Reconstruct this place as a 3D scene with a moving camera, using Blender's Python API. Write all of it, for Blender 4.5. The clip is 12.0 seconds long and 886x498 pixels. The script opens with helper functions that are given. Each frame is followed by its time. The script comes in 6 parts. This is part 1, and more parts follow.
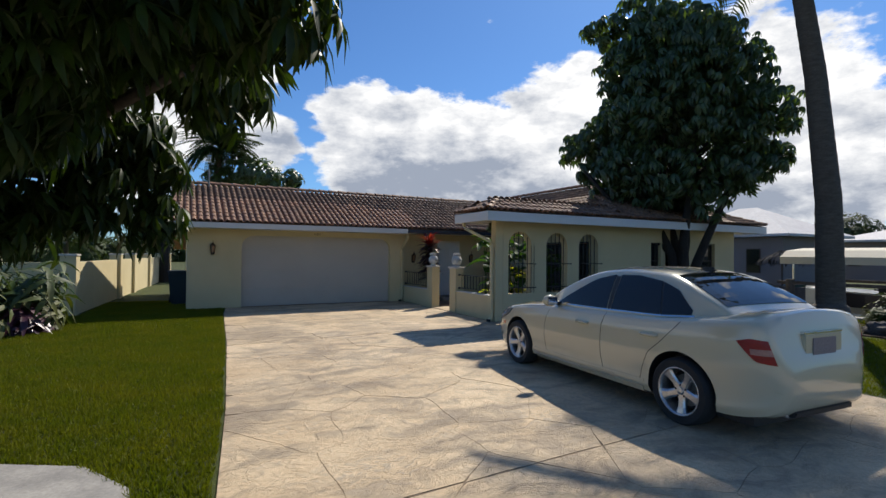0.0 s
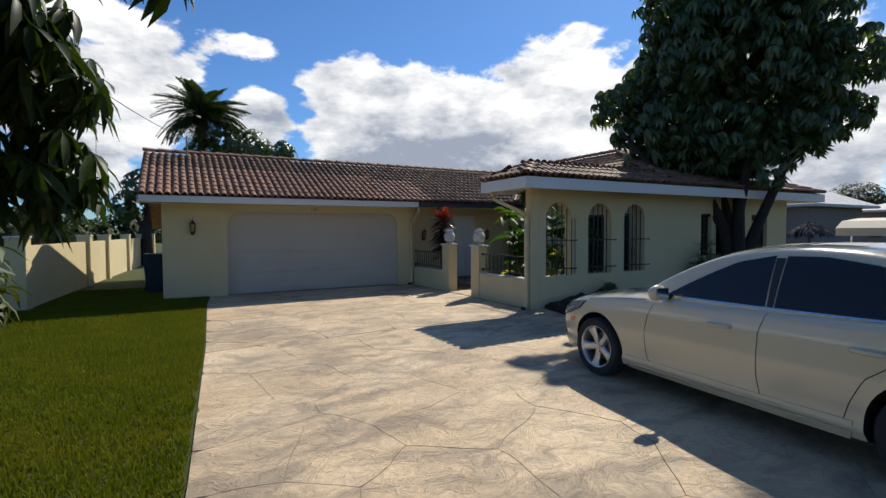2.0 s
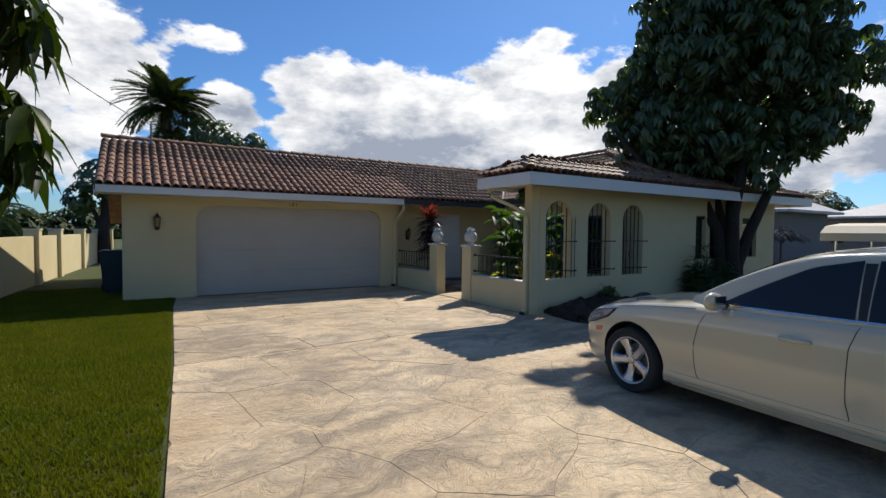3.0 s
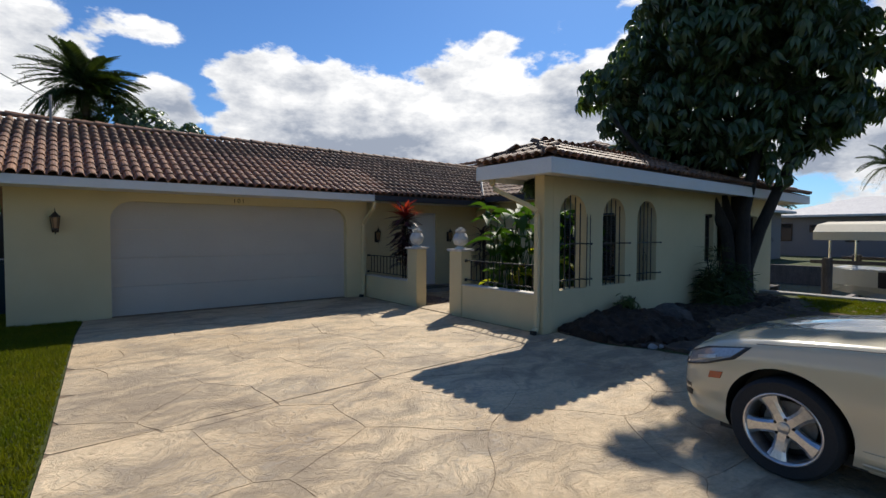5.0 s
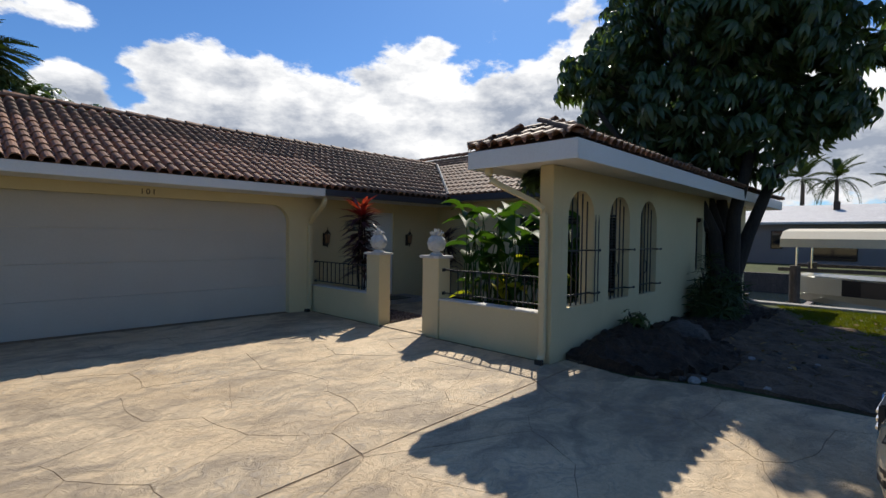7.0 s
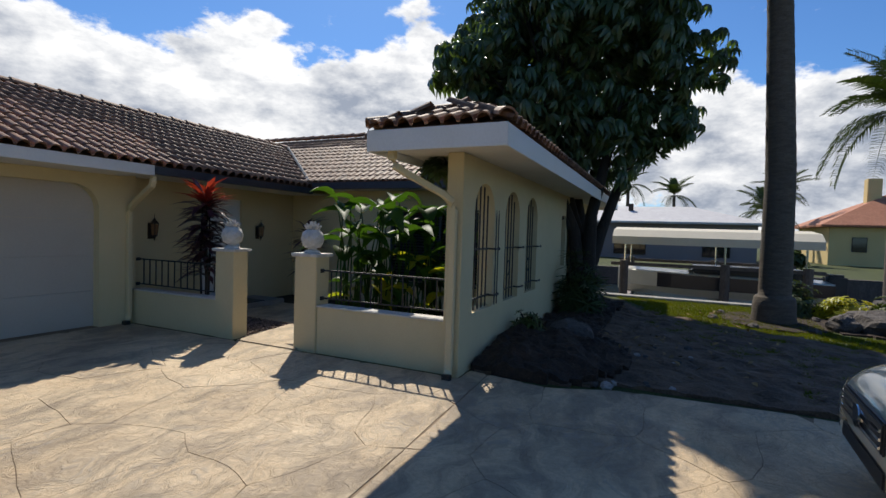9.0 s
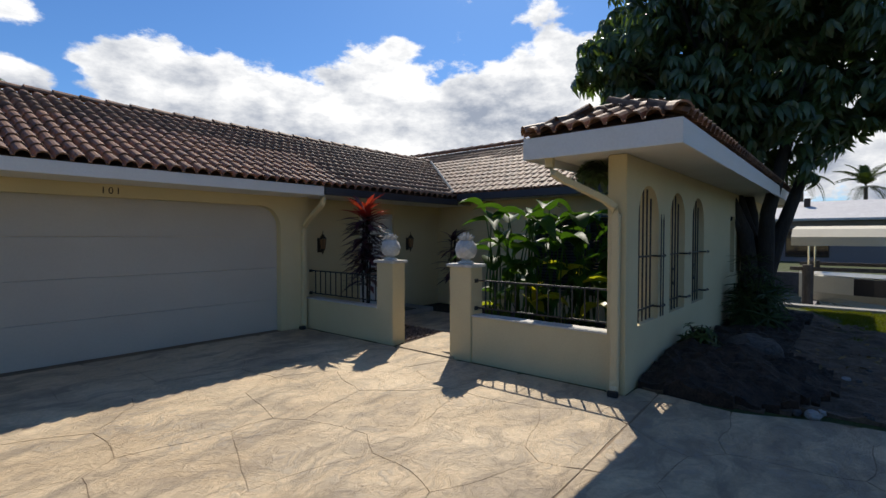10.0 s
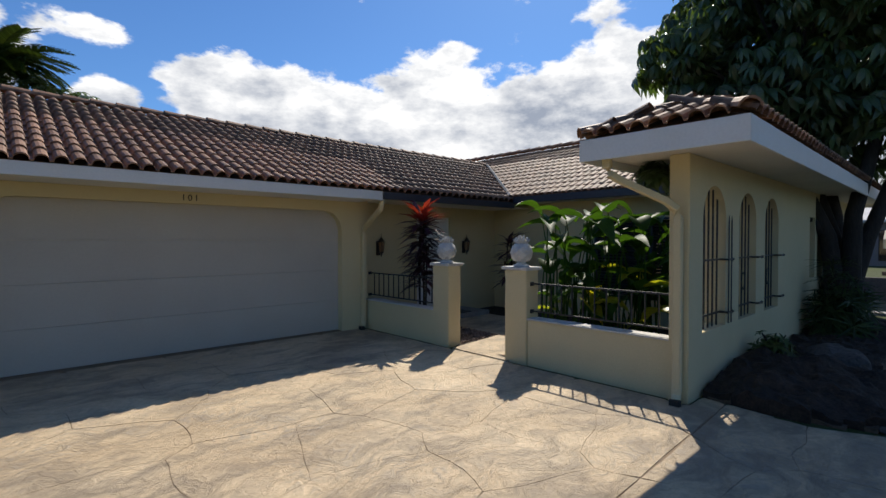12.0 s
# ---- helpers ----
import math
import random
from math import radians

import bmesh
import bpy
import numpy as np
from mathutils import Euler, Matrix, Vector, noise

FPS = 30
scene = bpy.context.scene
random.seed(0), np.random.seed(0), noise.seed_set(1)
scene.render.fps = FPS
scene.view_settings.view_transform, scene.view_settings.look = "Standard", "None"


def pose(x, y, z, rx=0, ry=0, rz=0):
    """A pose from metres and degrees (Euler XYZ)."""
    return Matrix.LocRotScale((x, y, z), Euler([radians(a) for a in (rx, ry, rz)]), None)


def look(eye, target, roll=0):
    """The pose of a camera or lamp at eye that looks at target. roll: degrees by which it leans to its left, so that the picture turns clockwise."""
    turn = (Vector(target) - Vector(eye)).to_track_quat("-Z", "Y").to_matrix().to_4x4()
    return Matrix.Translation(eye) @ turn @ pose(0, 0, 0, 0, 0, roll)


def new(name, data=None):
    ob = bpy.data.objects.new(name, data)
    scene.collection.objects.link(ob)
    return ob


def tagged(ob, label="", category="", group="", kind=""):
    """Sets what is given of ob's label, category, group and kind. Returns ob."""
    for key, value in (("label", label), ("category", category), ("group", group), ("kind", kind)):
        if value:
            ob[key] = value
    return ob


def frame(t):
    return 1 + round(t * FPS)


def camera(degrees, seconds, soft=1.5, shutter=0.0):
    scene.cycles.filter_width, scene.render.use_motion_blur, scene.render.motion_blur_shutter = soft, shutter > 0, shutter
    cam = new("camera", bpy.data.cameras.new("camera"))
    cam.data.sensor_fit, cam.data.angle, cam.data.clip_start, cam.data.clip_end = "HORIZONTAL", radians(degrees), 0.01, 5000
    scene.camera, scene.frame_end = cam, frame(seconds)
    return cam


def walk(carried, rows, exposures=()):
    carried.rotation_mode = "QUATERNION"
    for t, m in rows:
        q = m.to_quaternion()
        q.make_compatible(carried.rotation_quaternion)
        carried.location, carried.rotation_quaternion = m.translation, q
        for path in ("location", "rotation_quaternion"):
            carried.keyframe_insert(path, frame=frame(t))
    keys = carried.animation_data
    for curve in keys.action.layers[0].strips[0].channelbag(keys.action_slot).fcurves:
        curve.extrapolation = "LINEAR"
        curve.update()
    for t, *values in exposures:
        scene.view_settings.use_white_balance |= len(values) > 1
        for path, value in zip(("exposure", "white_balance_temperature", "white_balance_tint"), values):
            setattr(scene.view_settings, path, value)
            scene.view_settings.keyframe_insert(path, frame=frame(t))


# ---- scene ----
cam = camera(85.0, 12.0)
PATH = [
    (0, (-6.308, -15.507, 1.643), (-5.362, -13.745, 1.665), 0.5),
    (0.5, (-6.227, -15.02, 1.625), (-5.285, -13.255, 1.621), 0.2),
    (1, (-6.151, -14.51, 1.605), (-5.195, -12.753, 1.586), -0.1),
    (1.5, (-5.999, -14.007, 1.648), (-5.053, -12.245, 1.598), -0.2),
    (2, (-5.933, -13.463, 1.63), (-4.966, -11.714, 1.556), -0.3),
    (2.5, (-5.99, -13.072, 1.591), (-4.968, -11.355, 1.515), 0.2),
    (4.5, (-5.734, -11.041, 1.612), (-4.537, -9.441, 1.545), 0.1),
    (5, (-5.498, -10.647, 1.605), (-4.257, -9.08, 1.536), 0.2),
    (5.5, (-5.223, -10.198, 1.626), (-3.934, -8.67, 1.55), 0.7),
    (6, (-5.171, -9.842, 1.625), (-3.824, -8.366, 1.55), 0.7),
    (6.5, (-4.998, -9.432, 1.579), (-3.602, -8.001, 1.521), 0.4),
    (8.3, (-4.593, -7.935, 1.639), (-2.937, -6.817, 1.545), 1.8),
    (8.5, (-4.528, -7.914, 1.645), (-2.815, -6.886, 1.544), 1.5),
    (9, (-4.509, -7.753, 1.623), (-2.692, -6.92, 1.551), 1.8),
    (9.5, (-4.59, -7.489, 1.596), (-2.894, -6.43, 1.546), 0.8),
    (10, (-4.602, -7.49, 1.642), (-3.074, -6.2, 1.592), 0.1),
    (10.5, (-4.541, -7.53, 1.684), (-3.102, -6.142, 1.634), -0.4),
    (11, (-4.525, -7.55, 1.693), (-3.108, -6.14, 1.645), -0.3),
    (11.5, (-4.526, -7.544, 1.686), (-3.126, -6.116, 1.64), -0.2),
    (12, (-4.63, -7.551, 1.64), (-3.265, -6.09, 1.603), -0.0),
]
walk(cam, [(t, look(eye, target, roll)) for t, eye, target, roll in PATH])

# ---- light ----
SUN_AZ, SUN_EL = radians(32.8), radians(46.0)
sun_way = Vector((math.cos(SUN_AZ) * math.cos(SUN_EL), math.sin(SUN_AZ) * math.cos(SUN_EL), math.sin(SUN_EL)))
sun = new("sun", bpy.data.lights.new("sun", "SUN"))
sun.data.energy, sun.data.angle, sun.data.color = 4.8, radians(0.55), (1.0, 0.93, 0.81)
sun.matrix_world = look(sun_way * 60, (0, 0, 0))
scene.view_settings.exposure = 0.0


def node(tree, kind, **values):
    n = tree.nodes.new(kind)
    for key, value in values.items():
        if key in n.inputs:
            n.inputs[key].default_value = value
        else:
            setattr(n, key, value)
    return n


def build_sky():
    """Blue sky with banks of cumulus cloud."""
    world = bpy.data.worlds.new("sky")
    scene.world = world
    world.use_nodes = True
    t = world.node_tree
    t.nodes.clear()
    out, back = node(t, "ShaderNodeOutputWorld"), node(t, "ShaderNodeBackground", Strength=0.095)
    sky = node(t, "ShaderNodeTexSky")
    sky.sky_type, sky.sun_disc = "NISHITA", False
    sky.sun_elevation, sky.sun_rotation = SUN_EL, radians(90) - SUN_AZ
    sky.air_density, sky.dust_density, sky.ozone_density = 1.0, 0.3, 2.5
    place = node(t, "ShaderNodeTexCoord")
    link = t.links.new

    def maths(op, a, b=None, c=None, clamp=False):
        n = node(t, "ShaderNodeMath", operation=op)
        n.use_clamp = clamp
        for i, v in enumerate((a, b, c)):
            if v is None:
                continue
            if isinstance(v, (int, float)):
                n.inputs[i].default_value = v
            else:
                link(v, n.inputs[i])
        return n.outputs[0]

    way = place.outputs["Generated"]
    part_xyz = node(t, "ShaderNodeSeparateXYZ")
    link(way, part_xyz.inputs[0])
    height = part_xyz.outputs[2]
    stretch = node(t, "ShaderNodeMapping")
    stretch.inputs["Scale"].default_value = (1, 1, 1.9)
    link(way, stretch.inputs[0])
    big = node(t, "ShaderNodeTexNoise", Scale=4.2, Detail=9.0, Roughness=0.56)
    link(stretch.outputs[0], big.inputs["Vector"])
    fine = node(t, "ShaderNodeTexNoise", Scale=15.0, Detail=8.0, Roughness=0.6)
    link(stretch.outputs[0], fine.inputs["Vector"])
    # cloud banks: azimuth, elevation, half width, half height in degrees, weight
    total = None
    for az, el, w, h, k in CLOUDS:
        a, e = radians(az), radians(el)
        centre = Vector((math.cos(a) * math.cos(e), math.sin(a) * math.cos(e), math.sin(e)))
        side, up = Vector((-math.sin(a), math.cos(a), 0)), Vector((-math.cos(a) * math.sin(e), -math.sin(a) * math.sin(e), math.cos(e)))
        terms = []
        for axis, size in ((side, w), (up, h)):
            dot = node(t, "ShaderNodeVectorMath", operation="DOT_PRODUCT")
            link(way, dot.inputs[0])
            dot.inputs[1].default_value = axis
            s = maths("DIVIDE", dot.outputs["Value"], math.sin(radians(size)))
            terms.append(maths("MULTIPLY", s, s))
        front = node(t, "ShaderNodeVectorMath", operation="DOT_PRODUCT")
        link(way, front.inputs[0])
        front.inputs[1].default_value = centre
        r2 = maths("ADD", terms[0], terms[1])
        bump = maths("MULTIPLY", maths("SUBTRACT", 1.15, r2, clamp=False), k)
        bump = maths("MAXIMUM", bump, -0.55)
        bump = maths("ADD", maths("MULTIPLY", maths("GREATER_THAN", front.outputs["Value"], 0.0), maths("ADD", bump, 0.55)), -0.55)
        total = bump if total is None else maths("MAXIMUM", total, bump)
    field = maths("ADD", maths("MULTIPLY", total, 0.40), maths("MULTIPLY_ADD", big.outputs[0], 1.9, -0.97))
    field = maths("ADD", field, maths("MULTIPLY_ADD", fine.outputs[0], 0.62, -0.31))
    cover = node(t, "ShaderNodeMapRange", interpolation_type="SMOOTHSTEP")
    link(field, cover.inputs["Value"])
    cover.inputs["From Min"].default_value, cover.inputs["From Max"].default_value = 0.0, 0.16
    # thick middles are grey below, bright at their rims and tops
    body = node(t, "ShaderNodeTexNoise", Scale=6.0, Detail=9.0, Roughness=0.62)
    shifted = node(t, "ShaderNodeMapping")
    shifted.inputs["Scale"].default_value, shifted.inputs["Location"].default_value = (1, 1, 2.1), (3.1, 1.7, 0.4)
    link(way, shifted.inputs[0])
    link(shifted.outputs[0], body.inputs["Vector"])
    thick = maths("MULTIPLY_ADD", body.outputs[0], 2.3, maths("MULTIPLY_ADD", field, 0.55, -0.98))
    low = maths("SUBTRACT", thick, maths("MULTIPLY", height, 1.3))
    tone = node(t, "ShaderNodeValToRGB")
    link(maths("ADD", low, 0.25), tone.inputs[0])
    ramp = tone.color_ramp
    ramp.elements[0].position, ramp.elements[0].color = 0.10, (11.0, 11.0, 11.0, 1)
    ramp.elements[1].position, ramp.elements[1].color = 0.70, (3.7, 4.2, 5.2, 1)
    mix = node(t, "ShaderNodeMix", data_type="RGBA")
    link(cover.outputs[0], mix.inputs[0])
    tint = node(t, "ShaderNodeMix", data_type="RGBA", blend_type="MULTIPLY")
    tint.inputs[0].default_value = 1.0
    tint.inputs[7].default_value = SKY_TINT
    link(sky.outputs[0], tint.inputs[6])
    link(tint.outputs[2], mix.inputs[6])
    link(tone.outputs[0], mix.inputs[7])
    link(mix.outputs[2], back.inputs["Color"])
    link(back.outputs[0], out.inputs["Surface"])


SKY_TINT = (0.55, 0.86, 1.22, 1)
CLOUDS = (
    (68, 13, 9, 7.5, 1.3), (58, 10, 12, 9.5, 1.4), (48, 13, 9, 8.5, 1.4), (39, 10, 8, 8, 1.2), (81.5, 12, 3.5, 3.2, 0.9),
    (84, 19.5, 4.0, 1.3, 0.45), (96, 14, 8, 9, 0.8), (88, 5, 10, 3, 0.6), (25, 9, 12, 12, 1.3), (8, 10, 12, 8.5, 1.2), (-10, 8, 14, 8, 1.2),
    (140, 8, 14, 4, 0.6), (215, 9, 16, 4, 0.6), (300, 8, 16, 4, 0.6),
)
build_sky()

# ---- materials ----
def material(name, base, rough=0.7, second=None, scale=3.0, amount=0.5, fine=60.0, fine_amount=0.15, bump=0.0, bump_scale=None,
             metal=0.0, island=0.0, each=0.0, coords="Object", stretch=(1, 1, 1), coat=0.0, spec=0.5, transmit=0.0):
    """A surface: base colour drifting to second in large patches, fine grain, relief, and a shift per piece."""
    m = bpy.data.materials.new(name)
    m.use_nodes = True
    t = m.node_tree
    t.nodes.clear()
    link = t.links.new
    out, b = node(t, "ShaderNodeOutputMaterial"), node(t, "ShaderNodeBsdfPrincipled", Roughness=rough, Metallic=metal)
    b.inputs["Specular IOR Level"].default_value = spec
    b.inputs["Coat Weight"].default_value = coat
    b.inputs["Coat Roughness"].default_value = 0.05
    b.inputs["Transmission Weight"].default_value = transmit
    link(b.outputs[0], out.inputs[0])
    pos = node(t, "ShaderNodeTexCoord")
    mp = node(t, "ShaderNodeMapping")
    mp.inputs["Scale"].default_value = stretch
    link(node(t, "ShaderNodeNewGeometry").outputs["Position"] if coords == "World" else pos.outputs[coords], mp.inputs[0])
    big = node(t, "ShaderNodeTexNoise", Scale=scale, Detail=6.0, Roughness=0.6)
    small = node(t, "ShaderNodeTexNoise", Scale=fine, Detail=4.0, Roughness=0.6)
    link(mp.outputs[0], big.inputs["Vector"]), link(mp.outputs[0], small.inputs["Vector"])
    spread = node(t, "ShaderNodeMapRange")
    spread.inputs["From Min"].default_value, spread.inputs["From Max"].default_value = 0.35, 0.68
    spread.inputs["To Max"].default_value = amount
    link(big.outputs[0], spread.inputs["Value"])
    mix = node(t, "ShaderNodeMix", data_type="RGBA")
    mix.inputs[6].default_value = (*base, 1)
    mix.inputs[7].default_value = (*(second or [c * 0.75 for c in base]), 1)
    link(spread.outputs[0], mix.inputs[0])
    grain = node(t, "ShaderNodeMapRange")
    grain.inputs["From Min"].default_value, grain.inputs["From Max"].default_value = 0.3, 0.7
    grain.inputs["To Min"].default_value, grain.inputs["To Max"].default_value = 1 - fine_amount, 1 + fine_amount
    link(small.outputs[0], grain.inputs["Value"])
    value = grain.outputs[0]
    for socket, size in (("island", island), ("each", each)):
        if size:
            if socket == "island":
                src = node(t, "ShaderNodeNewGeometry").outputs["Random Per Island"]
            else:
                src = node(t, "ShaderNodeObjectInfo").outputs["Random"]
            r = node(t, "ShaderNodeMapRange")
            r.inputs["To Min"].default_value, r.inputs["To Max"].default_value = 1 - size, 1 + size
            link(src, r.inputs["Value"])
            mul = node(t, "ShaderNodeMath", operation="MULTIPLY")
            link(value, mul.inputs[0]), link(r.outputs[0], mul.inputs[1])
            value = mul.outputs[0]
    scaled = node(t, "ShaderNodeVectorMath", operation="SCALE")
    link(mix.outputs[2], scaled.inputs[0]), link(value, scaled.inputs["Scale"])
    link(scaled.outputs[0], b.inputs["Base Color"])
    if bump:
        bn = node(t, "ShaderNodeBump", Strength=min(1.0, bump * 40), Distance=max(bump, 0.002))
        src = small
        if bump_scale:
            src = node(t, "ShaderNodeTexNoise", Scale=bump_scale, Detail=5.0, Roughness=0.6)
            link(mp.outputs[0], src.inputs["Vector"])
        link(src.outputs[0], bn.inputs["Height"])
        link(bn.outputs[0], b.inputs["Normal"])
    return m


def leaf_material(name, base, second, rough=0.35, through_light=0.35, spec=0.5):
    m = material(name, base, rough, second, scale=1.5, amount=1.0, fine=30, fine_amount=0.2, island=0.3, spec=spec)
    t = m.node_tree
    b = next(n for n in t.nodes if n.type == "BSDF_PRINCIPLED")
    out = next(n for n in t.nodes if n.type == "OUTPUT_MATERIAL")
    tr, mix = node(t, "ShaderNodeBsdfTranslucent"), node(t, "ShaderNodeMixShader")
    mix.inputs[0].default_value = through_light
    bright = node(t, "ShaderNodeVectorMath", operation="MULTIPLY")
    bright.inputs[1].default_value = (1.9, 2.0, 0.7)
    t.links.new(b.inputs["Base Color"].links[0].from_socket, bright.inputs[0])
    t.links.new(bright.outputs[0], tr.inputs["Color"])
    t.links.new(b.outputs[0], mix.inputs[1]), t.links.new(tr.outputs[0], mix.inputs[2])
    t.links.new(mix.outputs[0], out.inputs[0])
    return m


def glass_material(name, colour, rough=0.02, clear=0.5):
    m = bpy.data.materials.new(name)
    m.use_nodes = True
    t = m.node_tree
    t.nodes.clear()
    out, g, tr = node(t, "ShaderNodeOutputMaterial"), node(t, "ShaderNodeBsdfGlossy", Roughness=rough), node(t, "ShaderNodeBsdfTransparent")
    tr.inputs["Color"].default_value = (*colour, 1)
    f = node(t, "ShaderNodeFresnel", IOR=1.5)
    mix = node(t, "ShaderNodeMixShader")
    t.links.new(f.outputs[0], mix.inputs[0]), t.links.new(tr.outputs[0], mix.inputs[1]), t.links.new(g.outputs[0], mix.inputs[2])
    t.links.new(mix.outputs[0], out.inputs[0])
    return m


STUCCO = material("cream_stucco", (0.64, 0.54, 0.32), 0.9, (0.56, 0.47, 0.27), scale=1.1, amount=0.6, fine=90, fine_amount=0.06, bump=0.006, bump_scale=70)
WHITE = material("white_paint", (0.70, 0.70, 0.68), 0.5, (0.66, 0.64, 0.58), scale=2, amount=0.5, fine=40, fine_amount=0.04)
SOFFIT = material("white_soffit", (0.76, 0.73, 0.66), 0.8, (0.62, 0.58, 0.5), scale=1.2, amount=0.5, fine=50, fine_amount=0.05)
DOOR_WHITE = material("garage_white", (0.50, 0.46, 0.39), 0.6, (0.43, 0.39, 0.33), scale=0.8, amount=0.6, fine=30, fine_amount=0.03)
CONCRETE = material("joint_concrete", (0.27, 0.19, 0.115), 0.9, (0.17, 0.12, 0.075), scale=1.3, amount=0.9, fine=50, fine_amount=0.2)
def stamped_concrete():
    """Warm tan concrete, mottled with grey-brown release colour that lies in the hollows of its relief."""
    m = material("stamped_concrete", (0.68, 0.525, 0.335), 0.7, (0.50, 0.36, 0.21), scale=0.8, amount=0.9, fine=30, fine_amount=0.12, each=0.04)
    t = m.node_tree
    link = t.links.new
    b = next(n for n in t.nodes if n.type == "BSDF_PRINCIPLED")
    base = b.inputs["Base Color"].links[0].from_socket
    pos = node(t, "ShaderNodeTexCoord")
    warp = node(t, "ShaderNodeTexNoise", Scale=1.7, Detail=3.0)
    link(pos.outputs["Object"], warp.inputs["Vector"])
    add = node(t, "ShaderNodeVectorMath", operation="MULTIPLY_ADD")
    add.inputs[1].default_value = (0.9, 0.9, 0.9)
    link(warp.outputs["Color"], add.inputs[0]), link(pos.outputs["Object"], add.inputs[2])
    mp = node(t, "ShaderNodeMapping")
    mp.inputs["Scale"].default_value, mp.inputs["Rotation"].default_value = (1.0, 2.6, 1.0), (0, 0, 0.35)
    link(add.outputs[0], mp.inputs[0])
    streak = node(t, "ShaderNodeTexNoise", Scale=1.5, Detail=9.0, Roughness=0.62)
    link(mp.outputs[0], streak.inputs["Vector"])
    patch = node(t, "ShaderNodeTexNoise", Scale=0.55, Detail=3.0)
    link(pos.outputs["Object"], patch.inputs["Vector"])
    both = node(t, "ShaderNodeMath", operation="MULTIPLY_ADD")
    both.inputs[1].default_value = 0.55
    link(patch.outputs[0], both.inputs[0]), link(streak.outputs[0], both.inputs[2])
    dark = node(t, "ShaderNodeMapRange")
    dark.inputs["From Min"].default_value, dark.inputs["From Max"].default_value = 0.70, 0.92
    dark.inputs["To Max"].default_value = 0.62
    link(both.outputs[0], dark.inputs["Value"])
    mix = node(t, "ShaderNodeMix", data_type="RGBA")
    mix.inputs[7].default_value = (0.16, 0.13, 0.10, 1)
    link(dark.outputs[0], mix.inputs[0]), link(base, mix.inputs[6])
    # short flakes of grey release powder, thick in some patches and absent in others
    swirl = node(t, "ShaderNodeTexNoise", Scale=5.5, Detail=8.0, Roughness=0.66, Distortion=1.4)
    link(mp.outputs[0], swirl.inputs["Vector"])
    zone = node(t, "ShaderNodeTexNoise", Scale=0.9, Detail=2.0)
    link(pos.outputs["Object"], zone.inputs["Vector"])
    where = node(t, "ShaderNodeMapRange")
    where.inputs["From Min"].default_value, where.inputs["From Max"].default_value = 0.44, 0.62
    where.inputs["To Max"].default_value = 0.60
    link(zone.outputs[0], where.inputs["Value"])
    flake = node(t, "ShaderNodeMapRange", interpolation_type="SMOOTHSTEP")
    flake.inputs["From Min"].default_value, flake.inputs["From Max"].default_value = 0.50, 0.60
    link(swirl.outputs[0], flake.inputs["Value"])
    weight = node(t, "ShaderNodeMath", operation="MULTIPLY")
    link(flake.outputs[0], weight.inputs[0]), link(where.outputs[0], weight.inputs[1])
    second = node(t, "ShaderNodeMix", data_type="RGBA")
    second.inputs[7].default_value = (0.34, 0.285, 0.22, 1)
    link(weight.outputs[0], second.inputs[0]), link(mix.outputs[2], second.inputs[6]), link(second.outputs[2], b.inputs["Base Color"])
    bump = node(t, "ShaderNodeBump", Strength=0.85, Distance=0.03)
    link(swirl.outputs[0], bump.inputs["Height"]), link(bump.outputs[0], b.inputs["Normal"])
    return m


STONE = stamped_concrete()
GREY_CONC = material("grey_concrete", (0.36, 0.34, 0.31), 0.85, (0.2, 0.19, 0.18), scale=4, amount=0.8, fine=40, fine_amount=0.15, bump=0.006, bump_scale=30)
TILE = material("clay_tile", (0.31, 0.165, 0.095), 0.65, (0.085, 0.052, 0.042), spec=0.28, scale=3.2, amount=0.75, coords="World", fine=12, fine_amount=0.35, each=0.08, island=0.22, bump=0.003, bump_scale=40)
FASCIA_DARK = material("dark_metal_gutter", (0.035, 0.04, 0.05), 0.4)
IRON = material("black_iron", (0.018, 0.018, 0.02), 0.45, spec=0.5)
GRASS_SOIL = material("lawn_soil", (0.055, 0.070, 0.008), 0.95, (0.035, 0.045, 0.007), scale=1.4, amount=0.9, fine=45, fine_amount=0.45, bump=0.02, bump_scale=60)
GRASS = leaf_material("grass_blade", (0.095, 0.118, 0.006), (0.145, 0.142, 0.010), rough=0.6, through_light=0.3, spec=0.2)
FAR_GRASS = material("far_grass", (0.10, 0.17, 0.03), 0.95, (0.07, 0.11, 0.02), scale=0.5, amount=0.8, fine=8, fine_amount=0.3)
DIRT = material("mulch_dirt", (0.060, 0.036, 0.022), 0.95, (0.016, 0.010, 0.007), scale=7, amount=0.9, fine=40, fine_amount=0.5, bump=0.03, bump_scale=35)
PALE_DIRT = material("pale_dirt", (0.17, 0.112, 0.070), 0.95, (0.055, 0.036, 0.024), scale=3, amount=0.9, fine=40, fine_amount=0.35, bump=0.02, bump_scale=25)
ROCK = material("dark_rock", (0.10, 0.085, 0.075), 0.9, (0.045, 0.038, 0.034), scale=5, amount=0.9, fine=35, fine_amount=0.35, bump=0.03, bump_scale=14, island=0.3)
BARK = material("grey_bark", (0.04, 0.032, 0.026), 0.95, (0.022, 0.018, 0.015), scale=6, amount=0.8, fine=40, fine_amount=0.3, bump=0.02, bump_scale=20, stretch=(1, 1, 0.25))
PALM_BARK = material("palm_bark", (0.13, 0.105, 0.08), 0.9, (0.07, 0.055, 0.042), scale=5, amount=0.8, fine=30, fine_amount=0.25, bump=0.02, bump_scale=12, stretch=(1, 1, 4))
